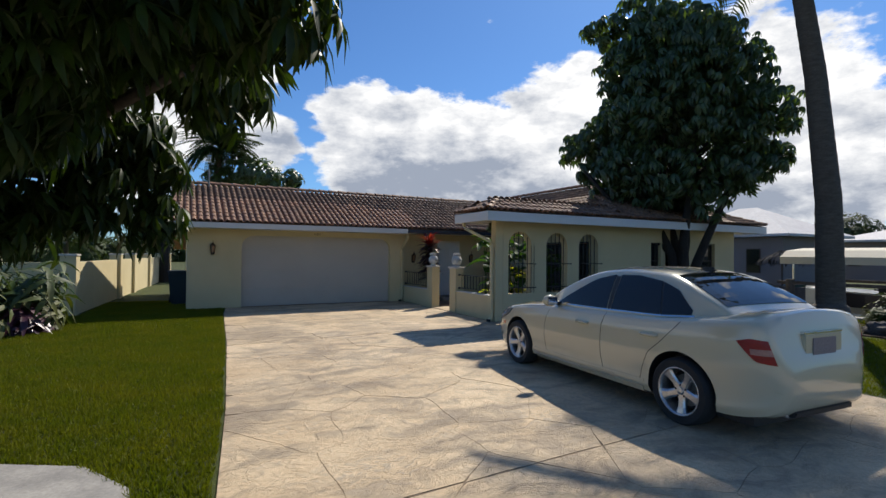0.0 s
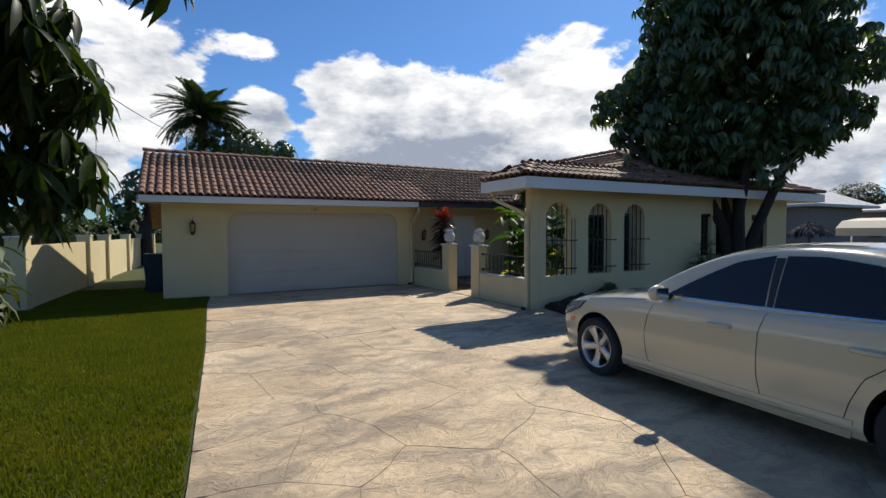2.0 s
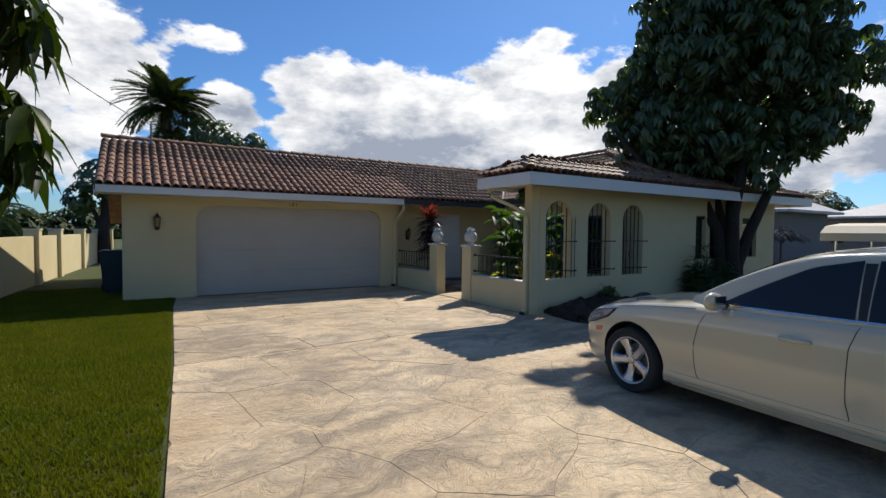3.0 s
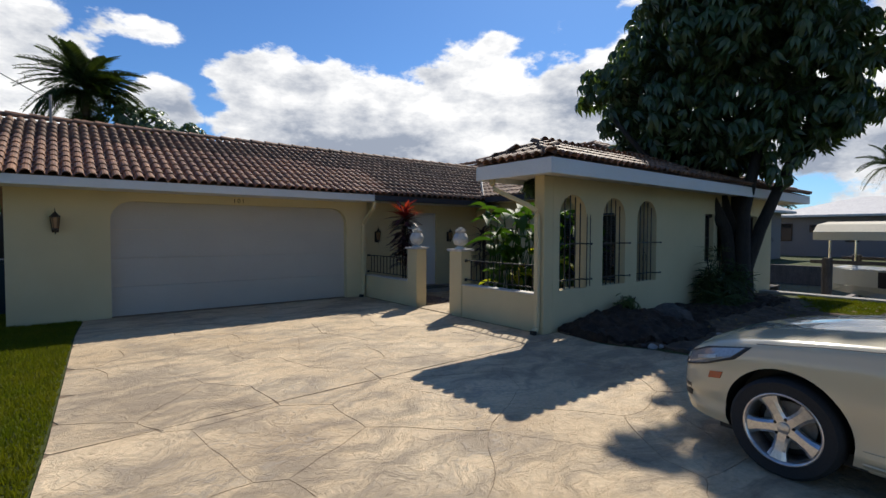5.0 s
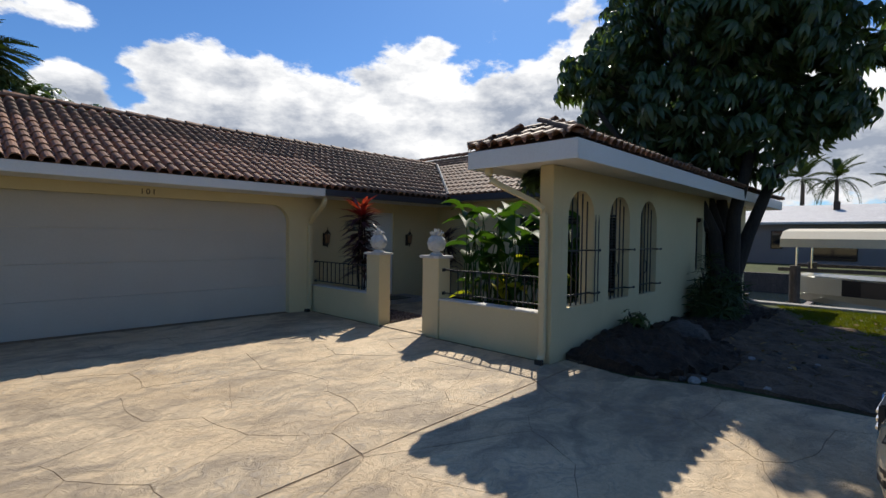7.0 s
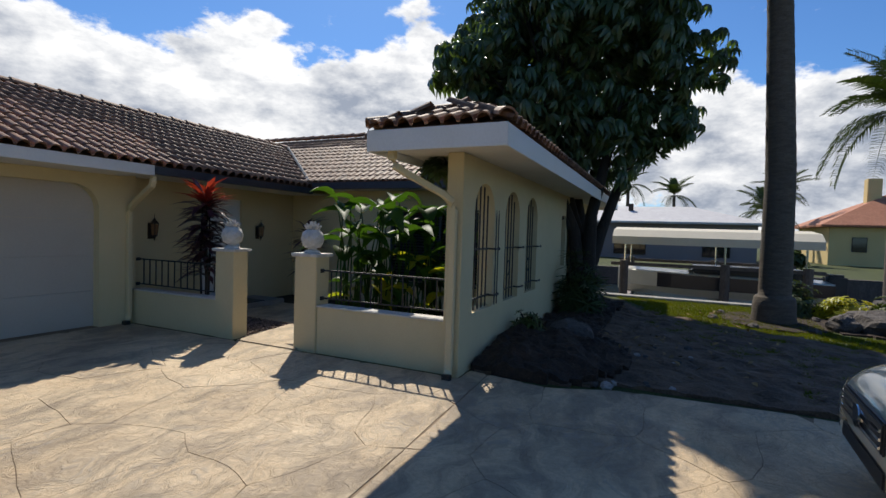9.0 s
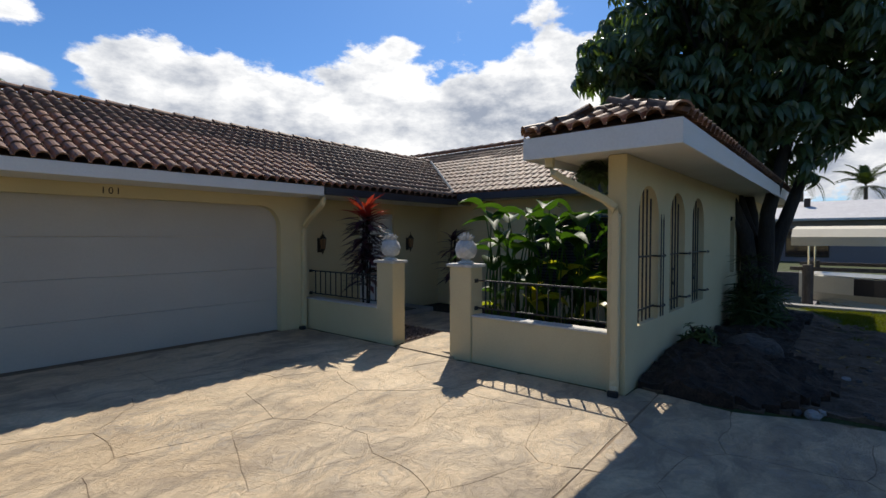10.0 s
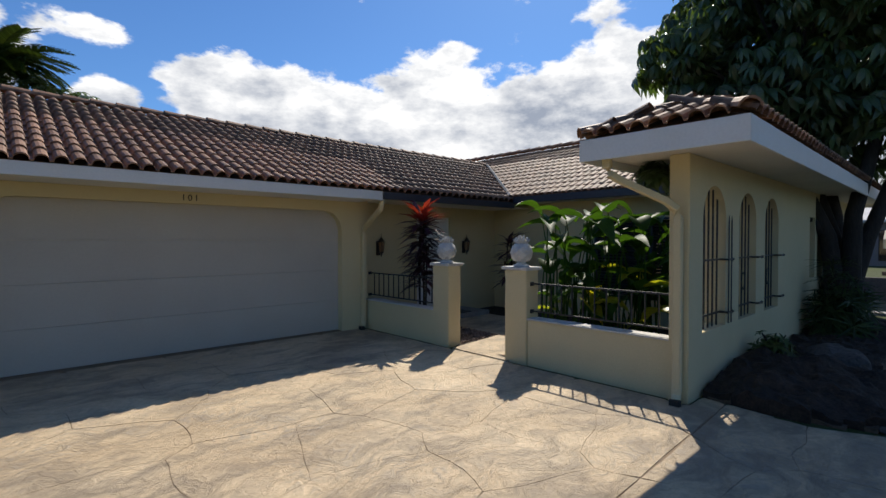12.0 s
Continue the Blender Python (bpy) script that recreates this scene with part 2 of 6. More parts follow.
DARK_LEAF = leaf_material("glossy_dark_leaf", (0.055, 0.09, 0.045), (0.08, 0.12, 0.045), rough=0.30, through_light=0.3)
MANGO_LEAF = leaf_material("mango_leaf", (0.016, 0.031, 0.007), (0.034, 0.055, 0.010), rough=0.45, through_light=0.26, spec=0.22)
BIG_LEAF = leaf_material("broad_leaf", (0.032, 0.078, 0.014), (0.055, 0.11, 0.016), rough=0.5, through_light=0.38, spec=0.16)
YELLOW_LEAF = leaf_material("yellow_leaf", (0.45, 0.38, 0.03), (0.3, 0.33, 0.03), rough=0.4, through_light=0.4)
RED_LEAF = leaf_material("dark_red_leaf", (0.085, 0.028, 0.042), (0.05, 0.018, 0.032), rough=0.35, through_light=0.15)
SCARLET_LEAF = leaf_material("scarlet_leaf", (0.30, 0.03, 0.02), (0.16, 0.02, 0.03), rough=0.35, through_light=0.3)
PALM_LEAF = leaf_material("palm_leaf", (0.03, 0.055, 0.016), (0.06, 0.08, 0.02), rough=0.6, through_light=0.15, spec=0.25)
BUSH_LEAF = leaf_material("bush_leaf", (0.04, 0.075, 0.012), (0.09, 0.09, 0.016), rough=0.6, through_light=0.15)
CAR_PAINT = material("cream_white_car_paint", (0.60, 0.53, 0.37), 0.25, (0.57, 0.50, 0.345), scale=1, amount=0.3, fine=200, fine_amount=0.01, coat=1.0)
TYRE = material("tyre_rubber", (0.022, 0.022, 0.023), 0.8)
ALLOY = material("silver_alloy", (0.62, 0.62, 0.63), 0.28, metal=0.9)
BLACK_PLASTIC = material("black_plastic", (0.02, 0.02, 0.02), 0.5)
CAR_GLASS = material("tinted_glass", (0.014, 0.015, 0.015), 0.03, spec=0.55)
RED_LAMP = material("red_lamp", (0.30, 0.008, 0.010), 0.25, spec=0.4)
REVERSE_LAMP = material("pink_clear_lamp", (0.42, 0.20, 0.18), 0.15, coat=1.0)
AMBER = material("amber_reflector", (0.45, 0.06, 0.012), 0.2, coat=1.0)
CHROME = material("chrome", (0.75, 0.75, 0.76), 0.12, metal=1.0)
CLEAR_LAMP = material("clear_lamp", (0.35, 0.37, 0.4), 0.08, metal=0.4, coat=1.0)
DARK_GLASS = material("dark_window_glass", (0.012, 0.015, 0.018), 0.05, spec=0.7)
PALE_PLASTER = material("pale_garden_plaster", (0.64, 0.61, 0.56), 0.7, (0.42, 0.395, 0.36), scale=11, amount=0.7, fine=60, fine_amount=0.1, bump=0.004, bump_scale=50)
SHUTTER = material("dark_green_shutter", (0.03, 0.04, 0.042), 0.5)
BLUE_BIN = material("dark_blue_plastic", (0.012, 0.035, 0.055), 0.5)
WATER = material("canal_water", (0.02, 0.035, 0.04), 0.08, bump=0.02, bump_scale=3, spec=0.5)
SHINGLE = material("pale_grey_shingle", (0.62, 0.60, 0.58), 0.75, (0.52, 0.49, 0.48), scale=1.5, amount=0.7, fine=8, fine_amount=0.12)
ORANGE_TILE = material("orange_roof", (0.42, 0.17, 0.09), 0.8, (0.33, 0.12, 0.06), scale=1.5, amount=0.7, fine=8, fine_amount=0.2)
GREY_WALL = material("grey_house_wall", (0.25, 0.215, 0.205), 0.85, (0.21, 0.185, 0.18), scale=0.6, amount=0.5)
YELLOW_WALL = material("yellow_house_wall", (0.68, 0.52, 0.24), 0.85, (0.6, 0.45, 0.2), scale=0.6, amount=0.5)
CANVAS = material("cream_canvas", (0.66, 0.60, 0.47), 0.8, (0.58, 0.52, 0.4), scale=1.5, amount=0.5)
TIMBER = material("weathered_timber", (0.12, 0.10, 0.085), 0.9, (0.06, 0.05, 0.045), scale=5, amount=0.8, fine=30, fine_amount=0.3, bump=0.006, stretch=(1, 1, 0.3))
BOAT_CREAM = material("cream_gelcoat", (0.62, 0.58, 0.46), 0.25, (0.55, 0.5, 0.4), scale=1, amount=0.4, coat=0.5)
BOAT_DARK = material("dark_gelcoat", (0.03, 0.028, 0.032), 0.25)
GRAVEL = material("brown_gravel", (0.26, 0.19, 0.16), 0.9, (0.14, 0.10, 0.09), scale=9, amount=0.9, fine=40, fine_amount=0.3, island=0.45)
BRONZE = material("bronze_lantern", (0.06, 0.042, 0.032), 0.5, metal=0.4)

# ---- mesh helpers ----
def part(name, bm, mat, parent=None, label="", smooth=False, kind=""):
    """Links a bmesh as one mesh object under its thing."""
    me = bpy.data.meshes.new(name)
    bm.to_mesh(me)
    bm.free()
    for m in mat if isinstance(mat, (list, tuple)) else (mat,):
        me.materials.append(m)
    if smooth:
        me.shade_smooth()
    ob = new(name, me)
    if parent:
        ob.parent = parent
    return tagged(ob, label, kind=kind)


def thing(name, m, label, category, group=""):
    ob = new(name)
    ob.matrix_basis = m if isinstance(m, Matrix) else Matrix.Translation(m)
    return tagged(ob, label, category, group)


def box(bm, lo, hi, m=None):
    x0, y0, z0 = lo
    x1, y1, z1 = hi
    v = [bm.verts.new(p) for p in ((x0, y0, z0), (x1, y0, z0), (x1, y1, z0), (x0, y1, z0), (x0, y0, z1), (x1, y0, z1), (x1, y1, z1), (x0, y1, z1))]
    if m:
        bmesh.ops.transform(bm, matrix=m, verts=v)
    for f in ((0, 3, 2, 1), (4, 5, 6, 7), (0, 1, 5, 4), (1, 2, 6, 5), (2, 3, 7, 6), (3, 0, 4, 7)):
        bm.faces.new([v[i] for i in f])
    return v


def bbox(lo, hi, bevel=0.0, m=None):
    bm = bmesh.new()
    box(bm, lo, hi, m)
    if bevel:
        bmesh.ops.bevel(bm, geom=bm.edges[:], offset=bevel, segments=2, affect="EDGES")
    return bm


def prism(points, axis, a, b, bm=None):
    """A flat outline, counterclockwise in its plane, drawn out along the axis from a to b."""
    bm = bm or bmesh.new()

    def at(p, d):
        return {"x": (d, p[0], p[1]), "y": (p[0], d, p[1]), "z": (p[0], p[1], d)}[axis]

    lo, hi = [bm.verts.new(at(p, a)) for p in points], [bm.verts.new(at(p, b)) for p in points]
    n = len(points)
    faces = [bm.faces.new(lo), bm.faces.new(hi[::-1])]
    faces += [bm.faces.new((lo[i], hi[i], hi[(i + 1) % n], lo[(i + 1) % n])) for i in range(n)]
    bmesh.ops.recalc_face_normals(bm, faces=faces)
    return bm


def tube(bm, points, radii, sides=8, cap=True):
    """A round bar along points, with a radius at each."""
    rings, points = [], [Vector(p) for p in points]
    radii = radii if isinstance(radii, (list, tuple)) else [radii] * len(points)
    last = None
    for i, p in enumerate(points):
        d = (points[min(i + 1, len(points) - 1)] - points[max(i - 1, 0)]).normalized()
        a = last if last and abs(last.dot(d)) < 0.95 else (Vector((0, 0, 1)) if abs(d.z) < 0.9 else Vector((1, 0, 0)))
        a = (a - d * a.dot(d)).normalized()
        last, b = a, d.cross(a)
        rings.append([bm.verts.new(p + (a * math.cos(k * math.tau / sides) + b * math.sin(k * math.tau / sides)) * radii[i]) for k in range(sides)])
    for r, s in zip(rings, rings[1:]):
        for k in range(sides):
            bm.faces.new((r[k], r[(k + 1) % sides], s[(k + 1) % sides], s[k]))
    if cap:
        bm.faces.new(rings[0][::-1]), bm.faces.new(rings[-1])
    return bm


def lathe(bm, profile, sides=20, centre=(0, 0, 0)):
    rings = []
    for r, z in profile:
        rings.append([bm.verts.new((centre[0] + r * math.cos(k * math.tau / sides), centre[1] + r * math.sin(k * math.tau / sides), centre[2] + z)) for k in range(sides)])
    for r, s in zip(rings, rings[1:]):
        for k in range(sides):
            bm.faces.new((r[k], r[(k + 1) % sides], s[(k + 1) % sides], s[k]))
    bm.faces.new(rings[0][::-1]), bm.faces.new(rings[-1])
    return bm


def opened_wall(x0, x1, z0, z1, y0, y1, holes, bm=None):
    """A wall along x between y0 and y1, with holes (outlines in x, z); a hole may run down to the wall's foot."""
    bm = bm or bmesh.new()
    tmp = bmesh.new()
    edges = []
    outer = [(x0, z0), (x1, z0), (x1, z1), (x0, z1)]
    for loop in [outer, *holes]:
        vs = [tmp.verts.new((x, y0, z)) for x, z in loop]
        edges += [tmp.edges.new((vs[i], vs[(i + 1) % len(vs)])) for i in range(len(vs))]
    bmesh.ops.triangle_fill(tmp, use_beauty=True, use_dissolve=False, edges=edges, normal=(0, -1, 0))
    front = [tuple(v.co) for v in tmp.verts]
    tmp.verts.index_update()
    tris = [[v.index for v in f.verts] for f in tmp.faces]
    tmp.free()
    a, b = [bm.verts.new(p) for p in front], [bm.verts.new((p[0], y1, p[2])) for p in front]
    for f in tris:
        bm.faces.new([a[i] for i in f]), bm.faces.new([b[i] for i in f[::-1]])
    start = 0
    for loop in [outer, *holes]:
        n = len(loop)
        for i in range(n):
            p, q = start + i, start + (i + 1) % n
            bm.faces.new((a[p], a[q], b[q], b[p]))
        start += n
    bmesh.ops.recalc_face_normals(bm, faces=bm.faces[:])
    return bm


def arch(cx, half, sill, top, steps=14):
    """A round-headed outline."""
    spring = top - half
    return [(cx - half, sill), (cx + half, sill)] + [(cx + half * math.cos(a), spring + half * math.sin(a)) for a in (math.pi * k / steps for k in range(steps + 1))]


def scatter(name, verts, faces, frames, mat, parent=None, smooth=False, kind=""):
    """One mesh of many copies of a small shape: frames is an array (n, 3, 4) of turn-scale and place."""
    frames = np.asarray(frames, float)
    verts, n, k = np.asarray(verts, float), len(frames), len(verts)
    co = np.einsum("nij,kj->nki", frames[:, :, :3], verts) + frames[:, None, :, 3]
    size = len(faces[0])
    idx = (np.asarray(faces)[None] + (np.arange(n) * k)[:, None, None]).reshape(-1)
    me = bpy.data.meshes.new(name)
    me.vertices.add(n * k), me.loops.add(len(idx)), me.polygons.add(len(idx) // size)
    me.vertices.foreach_set("co", co.reshape(-1))
    me.loops.foreach_set("vertex_index", idx)
    me.polygons.foreach_set("loop_start", np.arange(0, len(idx), size))
    me.update(calc_edges=True)
    me.materials.append(mat)
    if smooth:
        me.shade_smooth()
    ob = new(name, me)
    if parent:
        ob.parent = parent
    return tagged(ob, kind=kind)


def turned(rng, n, ways, scales, spin=None):
    """Frames whose z axis runs along ways, spun at random about it, scaled."""
    z = ways / np.linalg.norm(ways, axis=1, keepdims=True)
    a = rng.normal(size=(n, 3))
    x = np.cross(a, z)
    x /= np.linalg.norm(x, axis=1, keepdims=True)
    y = np.cross(z, x)
    return np.stack([x, y, z], axis=2) * np.asarray(scales).reshape(-1, 1, 1)


def leaf_shape(length, width, droop, fold=0.15):
    """A leaf along y, bent down, folded on its rib."""
    rows = ((0, 0.0), (0.25, 0.8), (0.6, 1.0), (1.0, 0.05))
    verts = []
    for s, w in rows:
        y, z = s * length, -droop * length * s * s
        verts += [(-w * width / 2, y, z + fold * width * w), (0, y, z), (w * width / 2, y, z + fold * width * w)]
    faces = []
    for r in range(3):
        i = r * 3
        faces += [(i, i + 1, i + 4, i + 3), (i + 1, i + 2, i + 5, i + 4)]
    return verts, faces


def rosette(count, length, width, droop, rise=0.0, jitter=0.0, seed=1):
    """A whorl of leaves about the z axis."""
    rng = random.Random(seed)
    verts, faces = [], []
    for k in range(count):
        lv, lf = leaf_shape(length * rng.uniform(1 - jitter, 1 + jitter), width, droop)
        m = Matrix.Rotation(k * math.tau / count + rng.uniform(-0.2, 0.2), 3, "Z") @ Matrix.Rotation(rise + rng.uniform(-jitter, jitter), 3, "X")
        base = len(verts)
        verts += [tuple(m @ Vector(v)) for v in lv]
        faces += [tuple(i + base for i in f) for f in lf]
    return verts, faces

# ---- ground and water ----
def build_ground():
    bm = bmesh.new()
    profile = ((-1500, 0), (-9, 0), (9.6, 0), (9.6, -1.6), (24, -1.6), (24, -0.15), (60, -0.15), (1500, -0.15))
    ys = (-1500, -30, 0, 30, 1500)
    grid = [[bm.verts.new((x, y, z)) for y in ys] for x, z in profile]
    for a, b in zip(grid, grid[1:]):
        for j in range(len(ys) - 1):
            bm.faces.new((a[j], b[j], b[j + 1], a[j + 1]))
    part("ground", bm, GRASS_SOIL, label="green lawn ground reaching to the canal", kind="structure")
    part("water", bbox((9.6, -900, -1.5), (24, 900, -0.95)), WATER, label="dark rippled canal water", kind="structure")
    part("seawall", bbox((9.35, -200, -1.55), (9.75, 200, 0.06), 0.02), GREY_CONC, label="grey concrete seawall along the canal", kind="structure")
    part("far_seawall", bbox((23.8, -200, -1.55), (24.2, 200, -0.02), 0.02), TIMBER, label="dark seawall across the canal", kind="structure")


DRIVE = [(-5.2, -0.02), (-5.35, -1.5), (-5.6, -6.0), (-5.9, -10.0), (-6.2, -13.0), (-6.7, -18.0), (-7.4, -24.0), (2.6, -24.0), (1.8, -18.0), (0.95, -14.0),
         (0.75, -11.0), (0.95, -8.9), (0.85, -7.4), (0.55, -6.7), (0.72, -5.75), (0.38, -5.75), (0.38, -0.02)]
CUTS = (((-6.2, -6.29), (1.5, -5.95)), ((-7.5, -12.60), (2.5, -12.35)))


def cut_at(k, x):
    (x0, y0), (x1, y1) = CUTS[k]
    return y0 + (x - x0) * (y1 - y0) / (x1 - x0)


def clip(poly, px, py, nx, ny):
    """The side of a convex outline where (p - place) . n is negative."""
    out = []
    for i in range(len(poly)):
        a, b = poly[i], poly[(i + 1) % len(poly)]
        da, db = (a[0] - px) * nx + (a[1] - py) * ny, (b[0] - px) * nx + (b[1] - py) * ny
        if da <= 0:
            out.append(a)
        if da * db < 0:
            s = da / (da - db)
            out.append((a[0] + (b[0] - a[0]) * s, a[1] + (b[1] - a[1]) * s))
    return out


def inside(x, y, poly):
    hit = False
    for i in range(len(poly)):
        (x0, y0), (x1, y1) = poly[i], poly[(i + 1) % len(poly)]
        if (y0 > y) != (y1 > y) and x < (x1 - x0) * (y - y0) / (y1 - y0) + x0:
            hit = not hit
    return hit


build_ground()
driveway = thing("driveway", (0, 0, 0), "pale tan stamped concrete driveway with irregular joints", "driveway")
driveway["kind"] = "structure"
part("slab", prism(DRIVE, "z", -0.12, 0.008), CONCRETE, driveway, "dark joint bed")

part("apron", bbox((-4.78, -0.019, -0.1), (-0.05, 0.5, 0.012)), CONCRETE, driveway, "concrete apron under the garage door")

# ---- house walls ----
house = thing("house", (0, 0, 0), "single-storey cream stucco house with a brown clay tile roof", "house")


def rounded_door(x0, x1, top, r, steps=6):
    pts = [(x0, 0.0), (x1, 0.0)]
    pts += [(x1 - r + r * math.cos(a), top - r + r * math.sin(a)) for a in (math.pi / 2 * k / steps for k in range(steps + 1))]
    pts += [(x0 + r - r * math.cos(a), top - r + r * math.sin(a)) for a in (math.pi / 2 * (1 - k / steps) for k in range(steps + 1))]
    return pts


GX0, GX1 = -6.22, 0.50
wall = opened_wall(GX0, GX1, -0.1, 2.42, 0.0, 0.22, [[(x, max(z, -0.05)) for x, z in rounded_door(-4.78, -0.05, 2.16, 0.36)]])
part("wall_garage", wall, STUCCO, house, kind="structure")
part("wall_garage_side", bbox((GX0, 0.222, -0.1), (GX0 + 0.22, 6.4, 2.42)), STUCCO, house, kind="structure")
gable = prism([(0.0, 2.42), (5.6, 2.42), (2.5, 3.78)], "x", GX0 + 0.002, GX0 + 0.2)
part("gable", gable, STUCCO, house)
part("wall_garage_return", bbox((GX1 - 0.2, 0.222, -0.1), (GX1, 0.42, 2.42)), STUCCO, house, kind="structure")
part("wall_back", bbox((GX0, 6.4, -0.1), (10.2, 6.6, 2.6)), STUCCO, house, kind="structure")
entry = opened_wall(GX1, 4.6, -0.1, 2.46, 0.30, 0.5, [[(1.95, 0.12), (2.92, 0.12), (2.92, 2.14), (1.95, 2.14)]])
part("wall_entry", entry, STUCCO, house, kind="structure")
# wing wall facing the court, with its window
wing = opened_wall(-0.30, 5.50, -0.1, 2.5, 4.45, 4.65, [[(2.42, 0.55), (4.75, 0.55), (4.75, 2.02), (2.42, 2.02)]])
bmesh.ops.transform(wing, matrix=Matrix(((0, 1, 0, 0), (-1, 0, 0, 0), (0, 0, 1, 0), (0, 0, 0, 1))), verts=wing.verts[:])
part("wall_court", wing, STUCCO, house, kind="structure")
FRONT = -5.72
ARCHES = (1.15, 2.35, 3.48)
front = opened_wall(0.63, 10.15, -0.1, 2.50, FRONT, FRONT + 0.22, [arch(c, 0.36, 0.67, 2.23) for c in ARCHES]
                    + [[(a, 0.95), (b, 0.95), (b, 2.05), (a, 2.05)] for a, b in ((6.0, 6.45), (6.65, 7.1), (8.3, 9.1))])
part("wall_front", front, STUCCO, house, kind="structure")
part("wall_side", bbox((9.95, FRONT + 0.222, -0.1), (10.15, 6.4, 2.5)), STUCCO, house, kind="structure")
part("column", bbox((0.40, FRONT - 0.004, -0.1), (0.628, FRONT + 0.19, 2.50), 0.008), STUCCO, house)
part("parapet", bbox((0.46, -5.528, -0.1), (0.64, -3.712, 0.60), 0.008), STUCCO, house, "low cream stucco wall")
part("parapet", bbox((0.46, -1.888, -0.1), (0.64, -0.004, 0.53), 0.008), STUCCO, house, "low cream stucco wall")
for y, top in ((-3.53, 1.24), (-2.07, 1.24)):
    part("pillar", bbox((0.44, y - 0.18, -0.1), (0.70, y + 0.18, top), 0.008), STUCCO, house, "square cream stucco gate pillar")
    cap = bbox((0.40, y - 0.22, top + 0.002), (0.74, y + 0.22, top + 0.045), 0.01)
    part("pillar_cap", cap, PALE_PLASTER, house, "thin pale coping")
part("sill", bbox((0.44, -5.525, 0.602), (0.66, -3.715, 0.622), 0.004), PALE_PLASTER, house, "thin pale coping")
part("sill", bbox((0.44, -1.885, 0.532), (0.66, -0.01, 0.552), 0.004), PALE_PLASTER, house, "thin pale coping")

# ---- roofs: eave line, ridge line, closed solids under the tiles ----
EAVE_M, RIDGE_M, RY = 2.47, 3.86, 2.40
SL = (RIDGE_M - EAVE_M) / (RY + 0.78)
WX0, WX1, WY0 = 3.84, 10.8, -6.40
APX = (WX0 + WX1) / 2
SW = 0.47
EAVE_W = 2.64
APY, APZ = -1.9, EAVE_W + (APX - WX0) * SW
HIP = (APX - WX0) / (APY - WY0)
SN = SW * HIP


def slab_roof(name, pts, parent, thick=0.1):
    """A roof plane with thickness, from its corners, counterclockwise from above."""
    bm = bmesh.new()
    lo, hi = [bm.verts.new((x, y, z - thick)) for x, y, z in pts], [bm.verts.new(p) for p in pts]
    n = len(pts)
    bm.faces.new(hi), bm.faces.new(lo[::-1])
    for i in range(n):
        bm.faces.new((lo[i], lo[(i + 1) % n], hi[(i + 1) % n], hi[i]))
    bmesh.ops.recalc_face_normals(bm, faces=bm.faces[:])
    return part(name, bm, TILE, parent)


MX0 = -6.66
vx = WX0 + (RIDGE_M - EAVE_W) / SW + 0.05
slab_roof("roof_plane", [(MX0, -0.78, EAVE_M), (WX0, -0.78, EAVE_M), (vx, RY, RIDGE_M), (MX0, RY, RIDGE_M)], house)
slab_roof("roof_plane", [(MX0, RY, RIDGE_M), (vx, RY, RIDGE_M), (vx, RY + 4.6, RIDGE_M - 4.6 * SL), (MX0, RY + 4.6, RIDGE_M - 4.6 * SL)], house)
slab_roof("roof_plane", [(WX0, WY0, EAVE_W), (APX, APY, APZ), (APX, 7.0, APZ), (vx, RY + 0.1, EAVE_W + (vx - WX0) * SW), (WX0, -0.62, EAVE_W)], house)
slab_roof("roof_plane", [(WX0, WY0, EAVE_W), (WX1, WY0, EAVE_W), (APX, APY, APZ)], house)
slab_roof("roof_plane", [(WX1, WY0, EAVE_W), (WX1, 7.0, EAVE_W), (APX, 7.0, APZ), (APX, APY, APZ)], house)
# porch roof: a narrow hip along the arches
PX0, PYB, PSL = -0.27, -4.94, 0.42
PRY = (WY0 + PYB) / 2
PRZ = EAVE_W + (PRY - WY0) * PSL
slab_roof("porch_plane", [(PX0, WY0, EAVE_W), (WX0 + 0.3, WY0, EAVE_W), (WX0 + 0.3, PRY, PRZ), (PX0 + PRY - WY0, PRY, PRZ)], house)
slab_roof("porch_plane", [(PX0, PYB, EAVE_W), (PX0, WY0, EAVE_W), (PX0 + PRY - WY0, PRY, PRZ)], house)
slab_roof("porch_plane", [(WX0 + 0.3, PYB, EAVE_W), (PX0, PYB, EAVE_W), (PX0 + PRY - WY0, PRY, PRZ), (WX0 + 0.3, PRY, PRZ)], house)
# fascias and soffits
part("fascia", bbox((MX0 + 0.02, -0.80, 2.325), (0.27, -0.765, 2.475), 0.004), WHITE, house, "white painted fascia board")
part("fascia", bbox((MX0 - 0.012, -0.76, 2.30), (MX0 + 0.018, 0.1, 2.46), 0.004), WHITE, house, "white painted fascia board")
part("soffit", bbox((MX0 + 0.02, -0.762, 2.33), (0.27, -0.004, 2.345)), SOFFIT, house)
part("gutter", bbox((0.272, -0.84, 2.34), (3.80, -0.745, 2.46), 0.01), FASCIA_DARK, house, "dark metal gutter")
part("soffit", bbox((0.275, -0.742, 2.36), (4.4, 0.298, 2.375)), SOFFIT, house)
part("gutter", bbox((3.73, -4.93, 2.44), (3.83, -0.845, 2.58), 0.01), FASCIA_DARK, house, "dark metal gutter")
part("soffit", bbox((3.832, -5.49, 2.46), (4.44, -0.745, 2.475)), SOFFIT, house)
FT, FB = EAVE_W - 0.005, 2.42
part("fascia", bbox((PX0, WY0 - 0.025, FB), (WX1, WY0 + 0.005, FT), 0.004), WHITE, house, "white painted fascia board")
